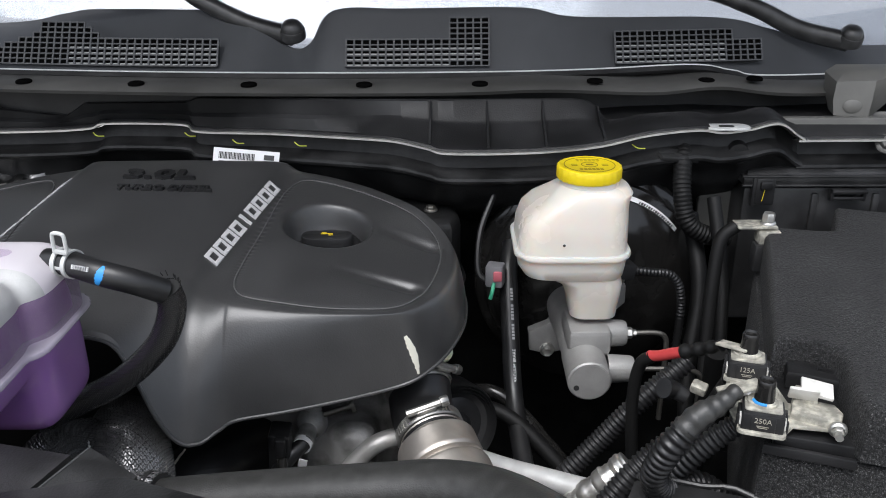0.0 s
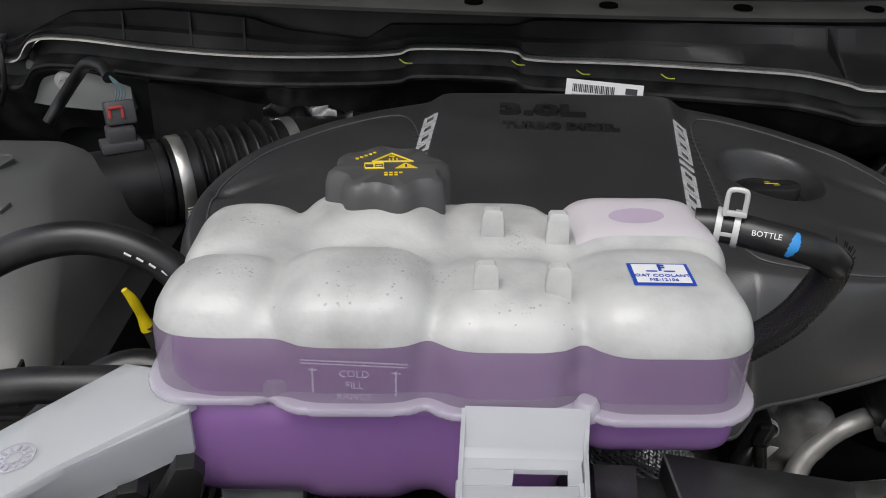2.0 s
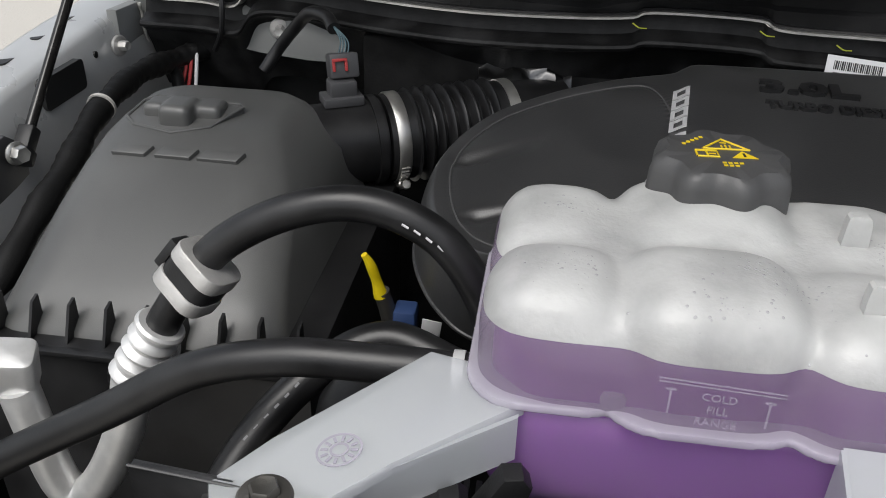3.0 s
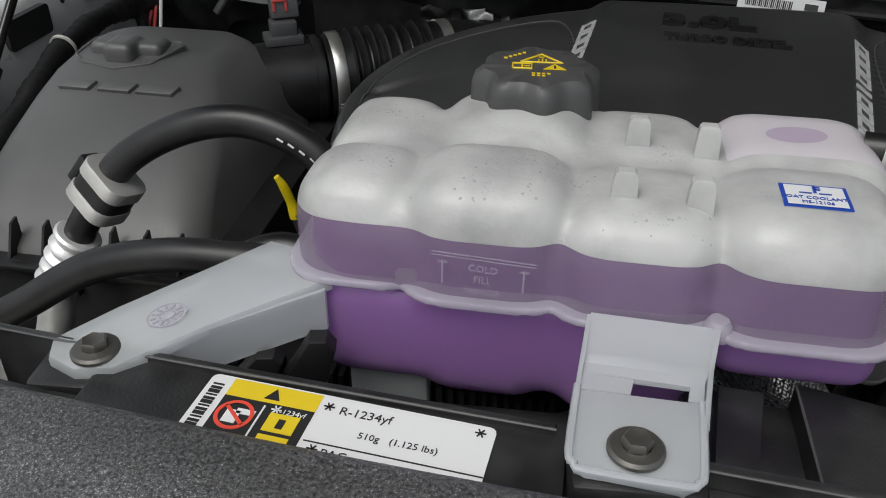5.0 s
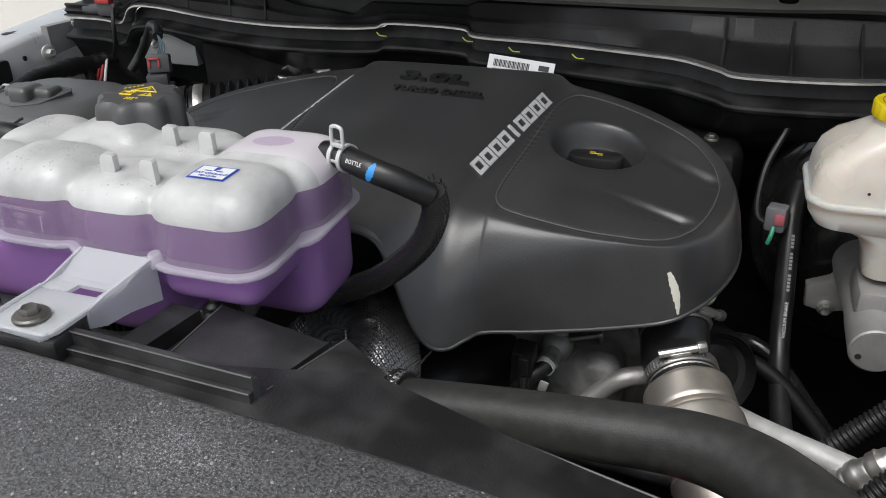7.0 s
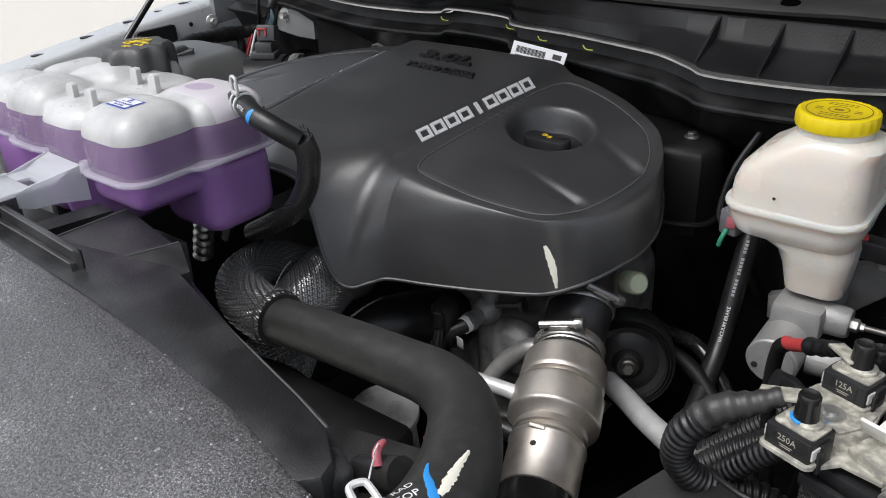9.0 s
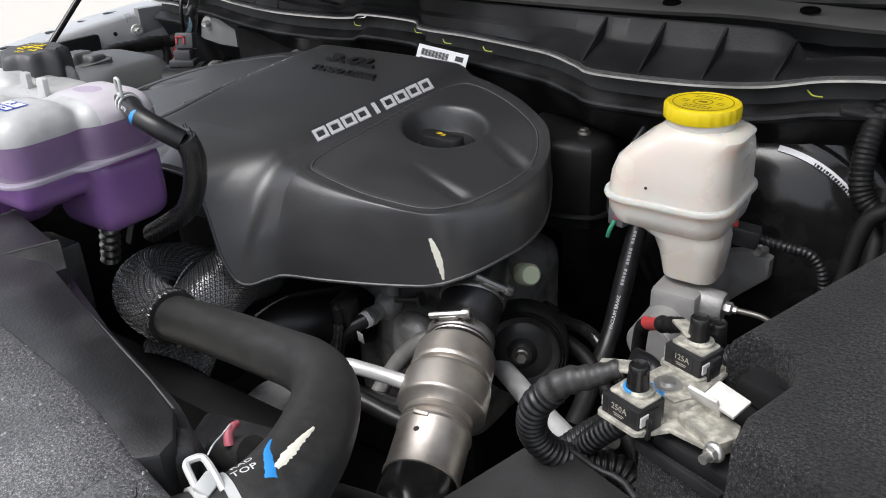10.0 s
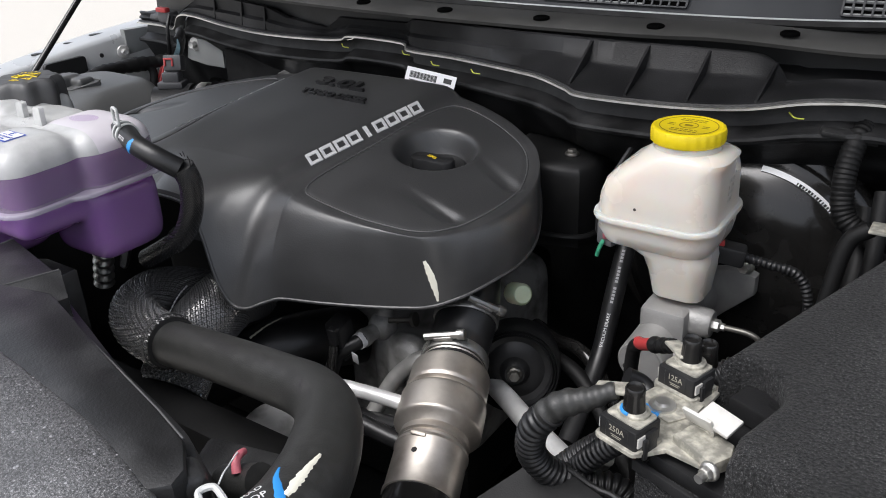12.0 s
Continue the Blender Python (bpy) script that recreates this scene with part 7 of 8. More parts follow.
ca = thing("battery_cable", (0.2, 0.52, 1.17), "heavy black cable in heat-shrink and convoluted tube", "cable")
part("lug", bm_box((0.030, 0.012, 0.003), (0.213, 0.530, 1.188), 0.001, pose(0, 0, 0, 0, -12, 5)), M_DULLZINC, ca)
part("heat_shrink", bm_tube([(0.212, 0.529, 1.187), (0.198, 0.522, 1.180), (0.183, 0.516, 1.174), (0.170, 0.512, 1.162)], lambda s, u: 0.0054 + 0.0036 * min(1, u * 1.6) + 0.0005 * math.sin(s * 700), 18, 14), M_HOSE, ca, "grey-black heat-shrink sleeve")
part("conduit", bm_tube([(0.176, 0.514, 1.167), (0.164, 0.513, 1.150), (0.158, 0.521, 1.122), (0.166, 0.533, 1.100), (0.185, 0.548, 1.088), (0.21, 0.56, 1.08), (0.25, 0.55, 1.05)], lambda s, u: 0.0096 + 0.0008 * math.copysign(abs(math.sin(math.pi * s / 0.0026)) ** 0.5, math.sin(math.pi * s / 0.0026)), 20, 8, step=0.00055), M_RUBBER, ca, "black convoluted tube")
conduit("cable_conduit", "black convoluted cable tube", [(0.222, 0.60, 1.115), (0.195, 0.595, 1.10), (0.165, 0.59, 1.075), (0.13, 0.58, 1.03), (0.10, 0.57, 0.97)], 0.0095)
conduit("cable_conduit", "black convoluted cable tube", [(0.23, 0.545, 1.155), (0.205, 0.548, 1.13), (0.185, 0.55, 1.105), (0.165, 0.56, 1.07)], 0.0080)
conduit("cable_conduit", "black convoluted cable tube", [(0.236, 0.720, 1.100), (0.189, 0.707, 1.060), (0.154, 0.703, 1.020), (0.117, 0.696, 0.980)], 0.0095)
boot = thing("cable_boot", (0.195, 0.621, 1.130), "soft black rubber boot over a cable end", "cable boot")
part("boot", bm_tube([(0.185, 0.615, 1.135), (0.195, 0.620, 1.130), (0.205, 0.617, 1.125)], lambda s, u: 0.0085 - 0.002 * u, 16), M_RUBBER, boot)
part("plug", bm_box((0.013, 0.010, 0.009), (0.214, 0.615, 1.135), 0.002, pose(0, 0, 0, 15, 10, -30)), M_DULLZINC, boot, "corroded pale connector block")
wrap = thing("foil_wrap", (0.145, 0.627, 1.030), "silver foil heat wrap round a loom", "heat wrap")
part("foil", bm_tube([(0.120, 0.630, 1.000), (0.143, 0.625, 1.030), (0.166, 0.628, 1.050)], lambda s, u: 0.0125 + 0.0010 * math.sin(s * 330) + 0.0006 * math.sin(s * 1010), 24, 14), M_ZINC, wrap)
redc = thing("red_cable", (0.2, 0.62, 1.16), "red cable end taped in black", "cable")
part("red_sleeve", bm_tube([(0.180, 0.648, 1.146), (0.186, 0.641, 1.150), (0.194, 0.631, 1.158), (0.202, 0.622, 1.165)], 0.0047, 14), M_RED, redc, "red sleeve")
part("tape", bm_tube([(0.200, 0.625, 1.163), (0.212, 0.614, 1.172), (0.222, 0.600, 1.183)], lambda s, u: 0.0058 - 0.0012 * u + 0.0007 * math.sin(s * 500), 16, 14), M_TAPE, redc)
part("lug", bm_box((0.026, 0.010, 0.0022), (0.2285, 0.5925, 1.1865), 0.0008, pose(0, 0, 0, 0, -8, -48)), M_DULLZINC, redc, "corroded ring lug")
part("tail", bm_tube([(0.182, 0.646, 1.147), (0.174, 0.655, 1.132), (0.172, 0.660, 1.09), (0.18, 0.665, 1.0)], 0.0055, 14), M_TAPE, redc)
for pts, r in (([(0.235, 0.60, 1.15), (0.225, 0.61, 1.11), (0.215, 0.62, 1.04), (0.21, 0.63, 0.95)], 0.011), ([(0.255, 0.70, 1.12), (0.26, 0.72, 1.05), (0.25, 0.74, 0.96)], 0.012), ([(0.285, 0.93, 1.17), (0.29, 0.88, 1.10), (0.275, 0.84, 1.02), (0.27, 0.80, 0.94)], 0.011), ([(0.30, 0.90, 1.2), (0.305, 0.86, 1.13), (0.30, 0.82, 1.05), (0.295, 0.80, 0.95)], 0.009)):
    simple_pipe("wiring_loom", "black taped wiring loom", "cable", pts, r * 0.85, M_TAPE, 14, "wiring looms")
loom = thing("firewall_loom", (0.26, 0.93, 1.2), "thick sleeved loom passing through the firewall grommet", "cable")
part("sleeve", bm_tube([(0.272, 0.940, 1.243), (0.268, 0.922, 1.235), (0.266, 0.905, 1.205), (0.272, 0.895, 1.175), (0.292, 0.893, 1.160), (0.32, 0.895, 1.155)], lambda s, u: 0.0100 + 0.0005 * math.sin(s * 1400), 22, 24), M_TAPE, loom)
part("grommet", bm_lathe([(0, 0.03), (0.012, 0.028), (0.014, 0.012), (0.028, 0.010), (0.031, 0.004), (0.031, 0.0), (0, 0)], axis((0.334, 0.966, 1.241), (0, -1, -0.1)), 30), M_RUBBER, loom, "black rubber grommet")
part("tape", bm_box((0.05, 0.012, 0.006), (0.262, 0.92, 1.240), 0.002, pose(0, 0, 0, 15, 10, 20)), M_INK, loom)

hng = thing("hood_hinge_bracket", (0.47, 1.01, 1.28), "dull grey pressed hinge bracket", "bracket")
part("plate", bm_loft([[(0.4601, 0.998, 1.268), (0.4966, 0.990, 1.266), (0.5093, 1.02, 1.268), (0.4669, 1.03, 1.268)], [(0.4575, 1.000, 1.285), (0.4983, 0.990, 1.286), (0.5433, 1.02, 1.290), (0.4626, 1.04, 1.290)], [(0.4601, 1.004, 1.306), (0.5017, 0.996, 1.309), (0.5731, 1.03, 1.312), (0.4643, 1.05, 1.310)], [(0.4728, 1.016, 1.316), (0.5051, 1.010, 1.318), (0.5731, 1.04, 1.320), (0.4762, 1.05, 1.318)]]), M_HINGE, hng)
part("embossed_oval", bm_lathe([(0, 0.0016), (0.008, 0.0014), (0.0105, 0.0)], axis((0.4783, 0.9935, 1.2795), (-0.18, -1, 0.08)) @ Matrix.Diagonal((1.0, 0.75, 1, 1)), 24), M_HINGE, hng)
part("tail", bm_box((0.12, 0.03, 0.010), (0.565, 1.02, 1.262), 0.003, pose(0, 0, 0, -15, 0, 0)), M_HINGE, hng)
part("bolt", bm_hexbolt((0.506, 0.955, 1.245), (-0.2, -0.8, 0.6), 0.012, 0.008, 0.008), M_HINGE, hng)

vin = thing("barcode_label", (-0.228, 0.982, 1.224), "white barcode label on the black firewall", "label")
mv = pose(-0.228, 0.964, 1.2235, 66, 4, -4)
part("sheet", plate(0.078, 0.027, mv, 0.0004), M_WHITE, vin)
part("print", bars([(-0.032 + 0.0018 * k, 0.005, 0.0007 + 0.0004 * (k * 5 % 3), 0.008) for k in range(24)] + [(-0.012, -0.002, 0.040, 0.0012), (0.0, -0.008, 0.045, 0.0045), (0.027, 0.006, 0.012, 0.006)], mv), M_INK, vin)


# ---- air cleaner side of the bay ----
air = thing("air_cleaner", (-0.80, 0.8, 1.0), "black plastic air cleaner box with raised badge", "air cleaner")


def lid_ring(z, x0, x1, y0, y1, r):
    return [(x, y, z) for x, y in round_rect((x0 + x1) / 2, (y0 + y1) / 2, (x1 - x0) / 2, (y1 - y0) / 2, r, 6)]


lid = []
for z, x0, x1, y0, y1, r in ((1.070, -0.920, -0.687, 0.643, 0.962, 0.028), (1.086, -0.917, -0.690, 0.650, 0.961, 0.03), (1.110, -0.912, -0.700, 0.685, 0.959, 0.035), (1.135, -0.906, -0.706, 0.728, 0.957, 0.035), (1.155, -0.902, -0.725, 0.772, 0.955, 0.035), (1.168, -0.898, -0.738, 0.805, 0.952, 0.035), (1.175, -0.892, -0.748, 0.828, 0.946, 0.035), (1.1775, -0.882, -0.760, 0.845, 0.936, 0.030)):
    lid.append(lid_ring(z, x0, x1, y0, y1, r))
part("lid", bm_loft(lid), M_LID, air)
part("base", bm_prism([(-0.93, 0.634), (-0.66, 0.628), (-0.66, 0.97), (-0.93, 0.97)], 0.80, 1.082, 0.003), M_PLASTIC, air)
for k in range(9):
    part("rib", bm_prism([(-0.010, 0), (0.012, 0), (0.012, 0.030), (0.004, 0.028)], -0.0011, 0.0011, 0, pose(-0.905 + 0.029 * k, 0.648, 1.080, 90, 0, 90)), M_PLASTIC, air)
part("flange", bm_box((0.27, 0.008, 0.005), (-0.795, 0.630, 1.082), 0.001), M_PLASTIC, air)
part("latch", bm_box((0.03, 0.008, 0.010), (-0.795, 0.627, 1.068), 0.002), M_PLASTIC, air)
mlg = pose(-0.838, 0.856, 1.1785, 9, 0, -2)
shield = [(-0.043, 0.020), (-0.034, 0.028), (0.046, 0.027), (0.051, 0.022), (0.034, -0.016), (0.004, -0.030), (-0.034, -0.022), (-0.046, -0.010)]
part("badge_plate", bm_prism(shield, -0.006, 0.0012, 0.001, mlg), M_LID, air, "raised badge field")
part("badge_rim", bm_tube([mlg @ Vector((x, y, 0.0012)) for x, y in shield + shield[:1]], 0.0016, 8, 1, smooth=False, caps=False), M_LID, air)
relief = bm_blob([(-0.872, -0.848, 0.850, 0.876, 1.170, 1.190, 0.006), (-0.852, -0.822, 0.836, 0.872, 1.168, 1.194, 0.007), (-0.858, -0.838, 0.866, 0.882, 1.172, 1.190, 0.005), (-0.828, -0.800, 0.852, 0.880, 1.170, 1.190, 0.006)], 0.0015, 5)
part("badge_relief", relief, M_LID, air, "raised plain badge relief")
for k, w in enumerate((0.034, 0.036, 0.040)):
    part("badge_block", bm_prism([(-w / 2, -0.0055), (w / 2 - 0.005, -0.0055), (w / 2, 0.0055), (-w / 2 + 0.005, 0.0055)], -0.002, 0.0030, 0.0008, pose(-0.858 + 0.039 * k, 0.800, 1.1668, 22, 0, -1)), M_LID, air, "raised plain badge block")

AX = [Vector(p) for p in ((-0.765, 0.925, 1.122), (-0.715, 0.952, 1.122), (-0.668, 0.976, 1.123), (-0.56, 1.035, 1.125), (-0.50, 1.06, 1.122))]
AD = (AX[3] - AX[1]).normalized()
inl = thing("air_intake_tube", (-0.66, 0.98, 1.07), "ribbed black rubber intake tube with steel clamps", "intake tube")
part("meter_body", merge(bm_tube([AX[0], AX[1], AX[1].lerp(AX[2], 0.75)], 0.042, 36, 3), bm_lathe([(0.042, -0.004), (0.046, -0.004), (0.046, 0.004), (0.042, 0.004)], axis(AX[1].lerp(AX[2], 0.6), AD), 36)), M_PLASTIC, inl)
part("bellows", bm_tube([AX[2] - AD * 0.012, AX[2].lerp(AX[3], 0.5), AX[3], AX[4]], lambda s, u: 0.0445 + (0.0045 * math.sin(2 * math.pi * s / 0.0125) if 0.028 < s < 0.118 else 0.0), 36, 8, step=0.0016), M_RUBBER, inl, "ribbed rubber bellows")
part("steel_clamp", bm_clamp(tuple(AX[2]), tuple(AD), 0.0452, 0.013, screw_angle=-120), M_ZINC, inl)
part("steel_clamp", bm_lathe([(0.0452, -0.006), (0.0465, -0.006), (0.0465, 0.006), (0.0452, 0.006)], axis(AX[3], AD), 36), M_ZINC, inl)
M_DARKGREY = material("dark_grey_plastic", (0.07, 0.07, 0.073), 0.45, bump=0.1)
maf = thing("airflow_sensor_plug", (-0.717, 0.96, 1.170), "grey airflow sensor connector with red lock", "connector")
part("base", bm_box((0.050, 0.034, 0.012), (-0.715, 0.955, 1.168), 0.002, pose(0, 0, 0, 0, 0, 28)), M_DARKGREY, maf)
part("neck", bm_box((0.034, 0.026, 0.020), (-0.715, 0.957, 1.182), 0.003, pose(0, 0, 0, 0, 0, 28)), M_DARKGREY, maf)
part("plug", bm_box((0.036, 0.026, 0.030), (-0.716, 0.968, 1.206), 0.003, pose(0, 0, 0, -15, 0, 28)), M_DARKGREY, maf)
part("lock", merge(bm_box((0.018, 0.004, 0.0035), (-0.7155, 0.9535, 1.217), 0.0006, pose(0, 0, 0, -15, 0, 28)), bm_box((0.0035, 0.004, 0.014), (-0.7222, 0.9505, 1.210), 0.0006, pose(0, 0, 0, -15, 0, 28)), bm_box((0.0035, 0.004, 0.014), (-0.7085, 0.957, 1.210), 0.0006, pose(0, 0, 0, -15, 0, 28))), M_RED, maf, "red locking clip")
part("wires", merge(*[bm_tube([(-0.722 + 0.004 * k, 0.974, 1.218), (-0.722 + 0.003 * k, 0.985, 1.232), (-0.735, 1.00, 1.246)], 0.0010, 6) for k in range(4)]), material("light_wire", (0.05, 0.10, 0.12), 0.5), maf, "thin coloured wires")
part("sleeve", bm_tube([(-0.733, 0.998, 1.242), (-0.748, 1.02, 1.250), (-0.775, 1.04, 1.248), (-0.80, 1.06, 1.225), (-0.83, 1.07, 1.19), (-0.85, 1.06, 1.16)], 0.0085, 12), M_RUBBER, maf)
maf.scale = (0.8, 0.8, 0.8)
foil = thing("heat_shield", (-0.52, 1.03, 1.16), "crumpled silver heat foil behind the intake tube", "heat shield")
fbm = bm_box((0.10, 0.004, 0.03), (0, 0, 0), 0)
bmesh.ops.subdivide_edges(fbm, edges=fbm.edges[:], cuts=10, use_grid_fill=True)
for v in fbm.verts:
    v.co.y += 0.012 * noise.noise(v.co * 55)
    v.co.z += 0.006 * noise.noise(v.co * 70 + Vector((3, 1, 2)))
bmesh.ops.transform(fbm, matrix=pose(-0.540, 1.062, 1.166, -55, 0, 8), verts=fbm.verts)
part("foil", fbm, M_FOIL, foil)

ach = thing("refrigerant_hose", (-0.62, 0.6, 1.2), "black refrigerant hose arching to crimped aluminium fittings", "hose")
part("hose", bm_tube([(-0.752, 0.588, 1.128), (-0.730, 0.592, 1.165), (-0.700, 0.598, 1.204), (-0.656, 0.602, 1.230), (-0.612, 0.604, 1.238), (-0.572, 0.602, 1.225), (-0.545, 0.596, 1.197), (-0.528, 0.590, 1.155), (-0.52, 0.585, 1.10)], 0.0108, 20), M_RUBBER, ach)
part("hose_print", merge(*[bm_box((0.0045, 0.0012, 0.0007), (-0.585 + 0.0068 * k, 0.5905, 1.2335 - 0.0030 * k - 0.00035 * k * k), 0, pose(0, 0, 0, 20, 30 + 5 * k, 0)) for k in range(7)]), M_WHITE, ach, "small white print", smooth=False)
part("ferrule", bm_tube([(-0.741, 0.590, 1.148), (-0.752, 0.588, 1.130), (-0.766, 0.584, 1.105)], lambda s, u: 0.0150 + 0.0018 * math.sin(s * 600), 24, 12), M_BRIGHT, ach, "crimped aluminium ferrule")
part("pipe", bm_tube([(-0.765, 0.584, 1.107), (-0.773, 0.579, 1.070), (-0.792, 0.574, 1.028), (-0.811, 0.572, 1.006), (-0.826, 0.572, 1.012), (-0.834, 0.572, 1.050), (-0.840, 0.572, 1.098)], 0.0130, 20), M_BRIGHT, ach, "bent aluminium pipe")
part("block", bm_prism(round_rect(0, 0, 0.018, 0.013, 0.006, 4), -0.016, 0.016, 0.003, pose(-0.843, 0.572, 1.114, 15, 10, 20)), M_BRIGHT, ach, "aluminium fitting block")
hc = thing("hose_clip", (-0.72, 0.59, 1.18), "grey plastic double hose clip with a black strap", "hose clip")
hd = Vector((0.62, 0.1, 0.78)).normalized()
hv = Vector((0, -0.8, 0.6))
ht = hd.cross(hv).normalized()
hn = ht.cross(hd).normalized()
MC = Matrix(((ht.x, hn.x, hd.x, -0.7155), (ht.y, hn.y, hd.y, 0.595), (ht.z, hn.z, hd.z, 1.184), (0, 0, 0, 1)))
for off in (-0.0105, 0.0105):
    part("band", bm_prism(round_rect(0.001, 0, 0.0195, 0.0165, 0.010, 4), off - 0.0050, off + 0.0050, 0.0012, MC), M_ALU, hc, "pale grey band")
part("strap", bm_prism(round_rect(0.001, 0, 0.0185, 0.0158, 0.010, 4), -0.0056, 0.0056, 0, MC), M_PLASTIC, hc, "black strap")
part("tongue", bm_prism(round_rect(-0.0205, 0.002, 0.0035, 0.008, 0.002, 2), -0.010, 0.010, 0.001, MC), M_PLASTIC, hc)
part("buckle", bm_prism(round_rect(0.004, -0.0160, 0.009, 0.0018, 0.001, 2), -0.0030, 0.0030, 0.0005, MC), M_ALU, hc, "pale buckle window")
ovf = simple_pipe("overflow_hose", "thick black rubber hose leading to the bottle", "hose", [(-0.86, 0.50, 1.06), (-0.824, 0.512, 1.088), (-0.744, 0.520, 1.136), (-0.690, 0.523, 1.170), (-0.640, 0.525, 1.184), (-0.590, 0.525, 1.187), (-0.53, 0.525, 1.187)], 0.0105, M_RUBBER, 22)
part("end_clamp", bm_lathe([(0.0107, -0.003), (0.0117, -0.003), (0.0117, 0.003), (0.0107, 0.003)], axis((-0.545, 0.525, 1.187), (1, 0, 0)), 24), M_CLAMP, ovf, "pale band at the hose end")
low = simple_pipe("rubber_hose", "black rubber hose with white print below the bottle", "hose", [(-0.70, 0.50, 1.05), (-0.675, 0.55, 1.095), (-0.64, 0.59, 1.125), (-0.60, 0.61, 1.140), (-0.55, 0.60, 1.13)], 0.0115, M_RUBBER, 18)
part("hose_print", merge(*[bm_box((0.0035, 0.0014, 0.0006), (-0.674 + 0.0050 * k, 0.5440 + 0.0056 * k, 1.1045 + 0.0043 * k), 0, pose(0, 0, 0, 38, -30, 48)) for k in range(7)]), M_GREYINK, low, "small grey print", smooth=False)
bulb = thing("accumulator_bottle", (-0.60, 0.56, 1.1), "black rounded vessel under the hoses", "vessel")
part("vessel", bm_lathe([(0, 0.06), (0.025, 0.055), (0.038, 0.04), (0.042, 0.02), (0.042, -0.12), (0, -0.12)], pose(-0.595, 0.565, 1.085), 32), M_PLASTIC, bulb)
dip = thing("oil_dipstick", (-0.634, 0.71, 1.1), "yellow plastic dipstick handle on a steel tube", "dipstick")
part("handle", bm_tube([(-0.625, 0.708, 1.106), (-0.628, 0.707, 1.120), (-0.632, 0.704, 1.136), (-0.636, 0.702, 1.145)], lambda s, u: 0.0052 - 0.0024 * u + 0.0004 * math.cos(u * 9), 16), M_YELLOW, dip, "yellow plastic handle")
part("tube", bm_tube([(-0.625, 0.709, 1.110), (-0.620, 0.713, 1.085), (-0.615, 0.72, 1.04)], 0.0065, 12), M_BOLT, dip)
blu = thing("injector_plug", (-0.60, 0.72, 1.08), "blue connector with a small white label", "connector")
part("body", bm_box((0.018, 0.02, 0.024), (-0.607, 0.715, 1.082), 0.003), material("blue_plastic", (0.03, 0.06, 0.16), 0.5), blu)
part("label", bm_box((0.015, 0.001, 0.022), (-0.585, 0.70, 1.085), 0.0004, pose(0, 0, 0, 15, 8, 0)), M_WHITE, blu)

stx = thing("hood_strut", (-1.02, 0.88, 1.12), "black gas strut holding up the hood", "strut")
part("rod", bm_tube([(-1.0, 0.860, 1.136), (-1.0, 0.935, 1.204), (-1.0, 1.05, 1.308)], 0.0052, 12, 3), M_GLOSS, stx)
part("end_fitting", merge(bm_box((0.016, 0.015, 0.030), (-1.0, 0.862, 1.138), 0.002, pose(0, 0, 0, -48, 0, 0)), bm_box((0.020, 0.020, 0.016), (-1.0, 0.850, 1.128), 0.003, pose(0, 0, 0, -48, 0, 0))), M_PLASTIC, stx, "square black end fitting")
part("cylinder", bm_tube([(-1.0, 1.02, 1.281), (-1.0, 1.12, 1.371), (-1.0, 1.5, 1.714)], 0.0105, 16, 3), M_GLOSS, stx)
part("ball_stud", bm_hexbolt((-0.996, 0.838, 1.136), (1, -0.4, 0.1), 0.011, 0.0085, 0.012), M_ZINC, stx)
part("bracket", bm_prism([(0.80, 1.085), (0.868, 1.100), (0.872, 1.130), (0.845, 1.150), (0.80, 1.146)], -1.014, -1.008, 0.002, YZ), M_DARKGREY, stx, "dark grey bracket plate")
lm = thing("apron_loom", (-0.96, 0.8, 1.1), "thick taped black loom along the apron", "cable")
LOOMPTS = [(-0.955, 0.66, 1.045), (-0.957, 0.78, 1.095), (-0.960, 0.859, 1.118), (-0.967, 0.925, 1.137), (-0.972, 1.00, 1.146), (-0.970, 1.06, 1.147), (-0.955, 1.115, 1.145), (-0.925, 1.155, 1.153), (-0.90, 1.170, 1.165)]
part("loom", bm_tube(LOOMPTS, lambda s, u: 0.0125 + 0.0012 * math.sin(s * 90) + 0.0006 * math.sin(s * 410), 18, 14), M_TAPE, lm)
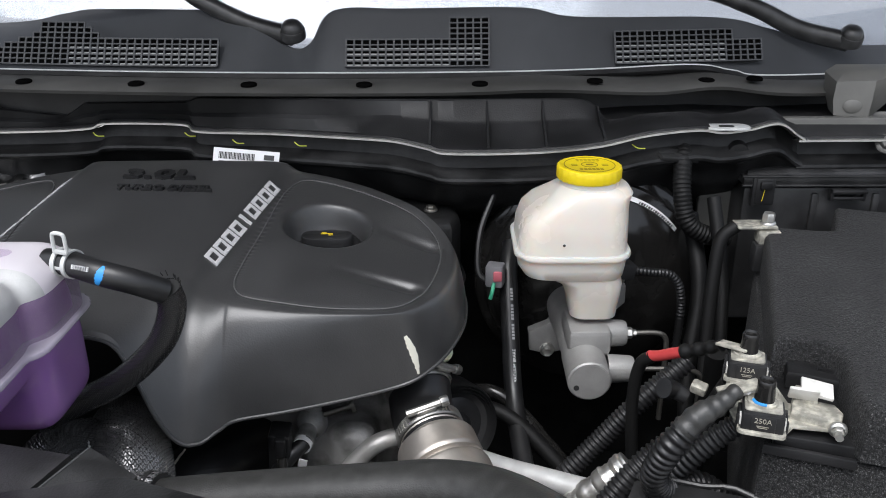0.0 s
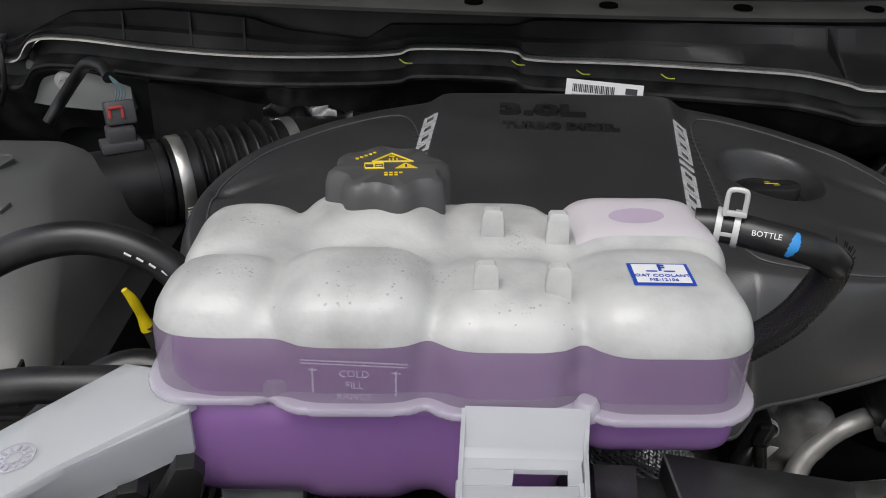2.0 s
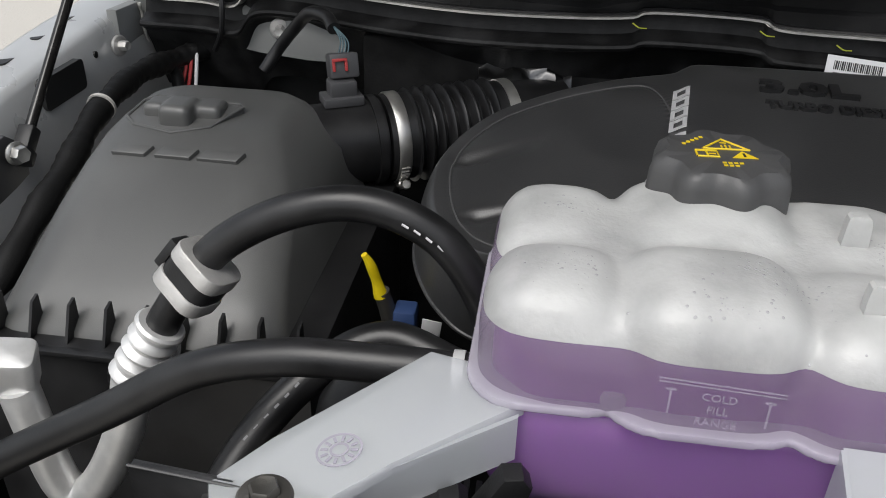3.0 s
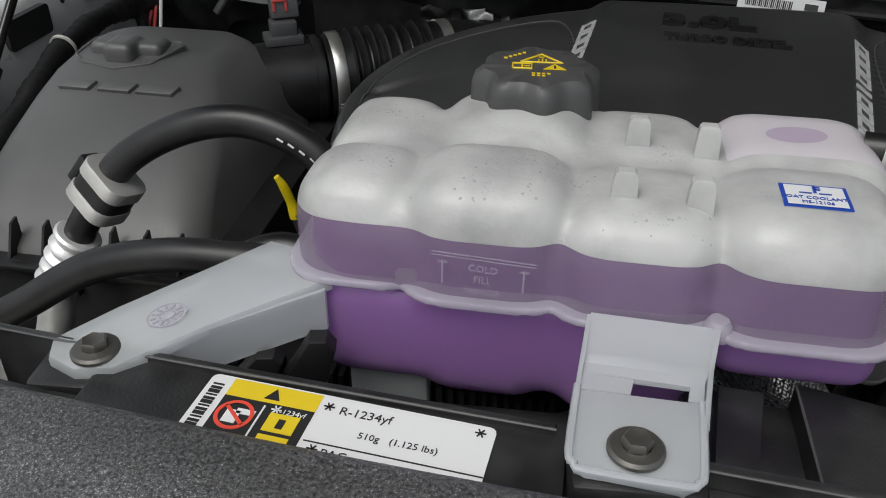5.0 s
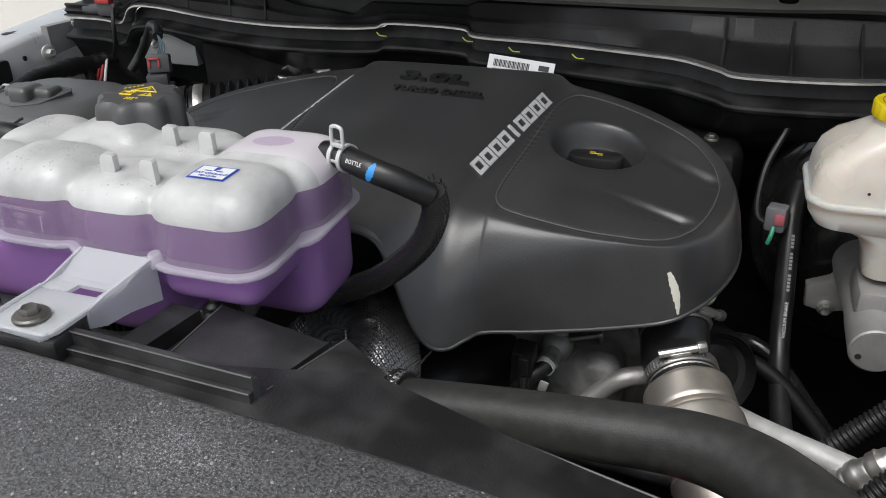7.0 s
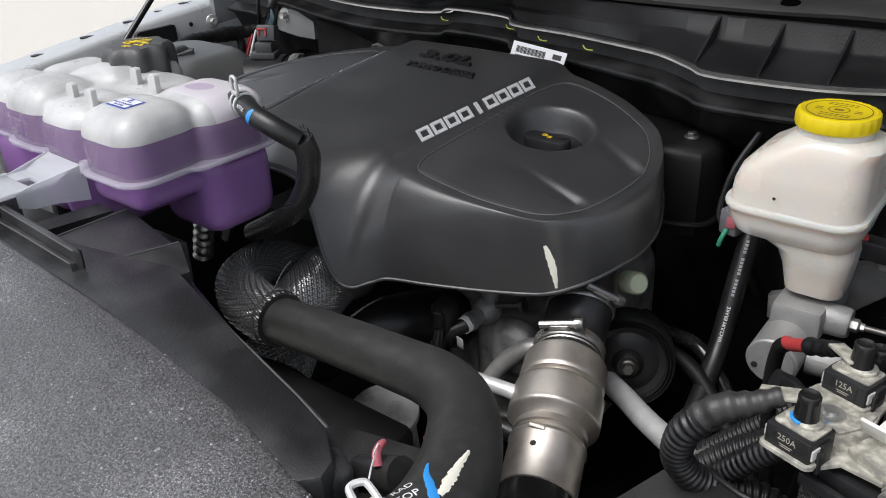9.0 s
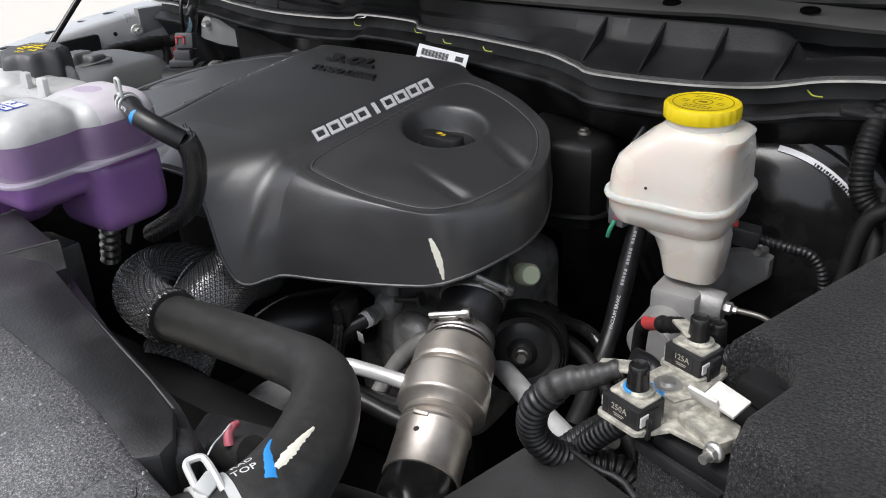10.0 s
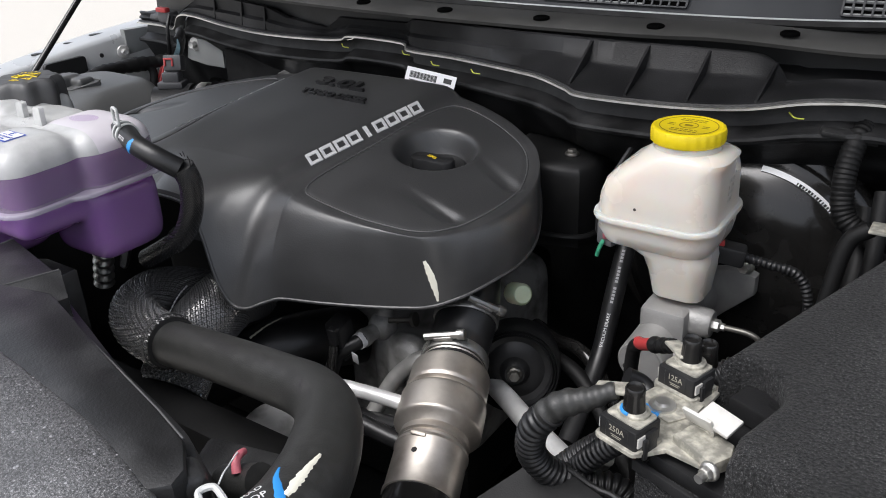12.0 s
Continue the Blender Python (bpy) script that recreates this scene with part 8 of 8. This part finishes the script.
part("tie", bm_lathe([(0.0132, -0.002), (0.0150, -0.002), (0.0150, 0.002), (0.0132, 0.002)], axis((-0.970, 0.952, 1.142), (-0.05, 0.97, 0.2)), 24), M_WHITEPL, lm, "pale cable tie")
part("branch", bm_tube([(-0.962, 1.09, 1.146), (-0.955, 1.10, 1.130), (-0.95, 1.09, 1.10), (-0.945, 1.07, 1.06)], 0.0075, 12), M_TAPE, lm, "taped side branch")
part("torn_wrap", bm_tube([(-0.912, 1.160, 1.158), (-0.895, 1.165, 1.168), (-0.880, 1.160, 1.172)], lambda s, u: 0.0125 + 0.002 * math.sin(s * 300 + 1), 12, 10), M_DULLPAINT, lm, "torn grey wrap at the loom end")
for k, (wx, mat) in enumerate(((-0.950, M_RED), (-0.944, M_RED), (-0.937, M_WHITE))):
    part("wire", bm_tube([(wx, 1.125, 1.150), (wx + 0.002, 1.115, 1.135), (wx - 0.003 + 0.003 * k, 1.10, 1.105)], 0.0022, 8), mat, lm, "thin bright wire")
for bx, by, bz in ((-1.014, 1.087, 1.164), (-0.822, 1.100, 1.192), (-0.948, 1.196, 1.178)):
    g = thing("body_bolt", (bx, by, bz), "dull metal body stud with nut", "bolt", "body bolts")
    part("head", bm_hexbolt((bx, by, bz), (1, -0.3, 0.1) if bx < -1 else (0.2, -1, 0), 0.012, 0.006, 0.014), M_ALU, g)
rp = thing("relay_plug", (-0.88, 1.03, 1.24), "black plug with a red lock on a thin wire", "connector")
part("body", merge(bm_box((0.034, 0.020, 0.020), (-0.906, 1.118, 1.230), 0.003), bm_tube([(-0.925, 1.122, 1.228), (-0.960, 1.128, 1.224)], lambda s, u: 0.0085 - 0.001 * (u > 0.5), 14, 6)), M_DARKGREY, rp)
part("lock", bm_box((0.026, 0.012, 0.008), (-0.908, 1.110, 1.243), 0.002), M_RED, rp)
part("wire", bm_tube([(-0.893, 1.110, 1.234), (-0.888, 1.098, 1.215), (-0.892, 1.098, 1.185), (-0.905, 1.105, 1.160)], 0.0032, 8), M_RUBBER, rp)
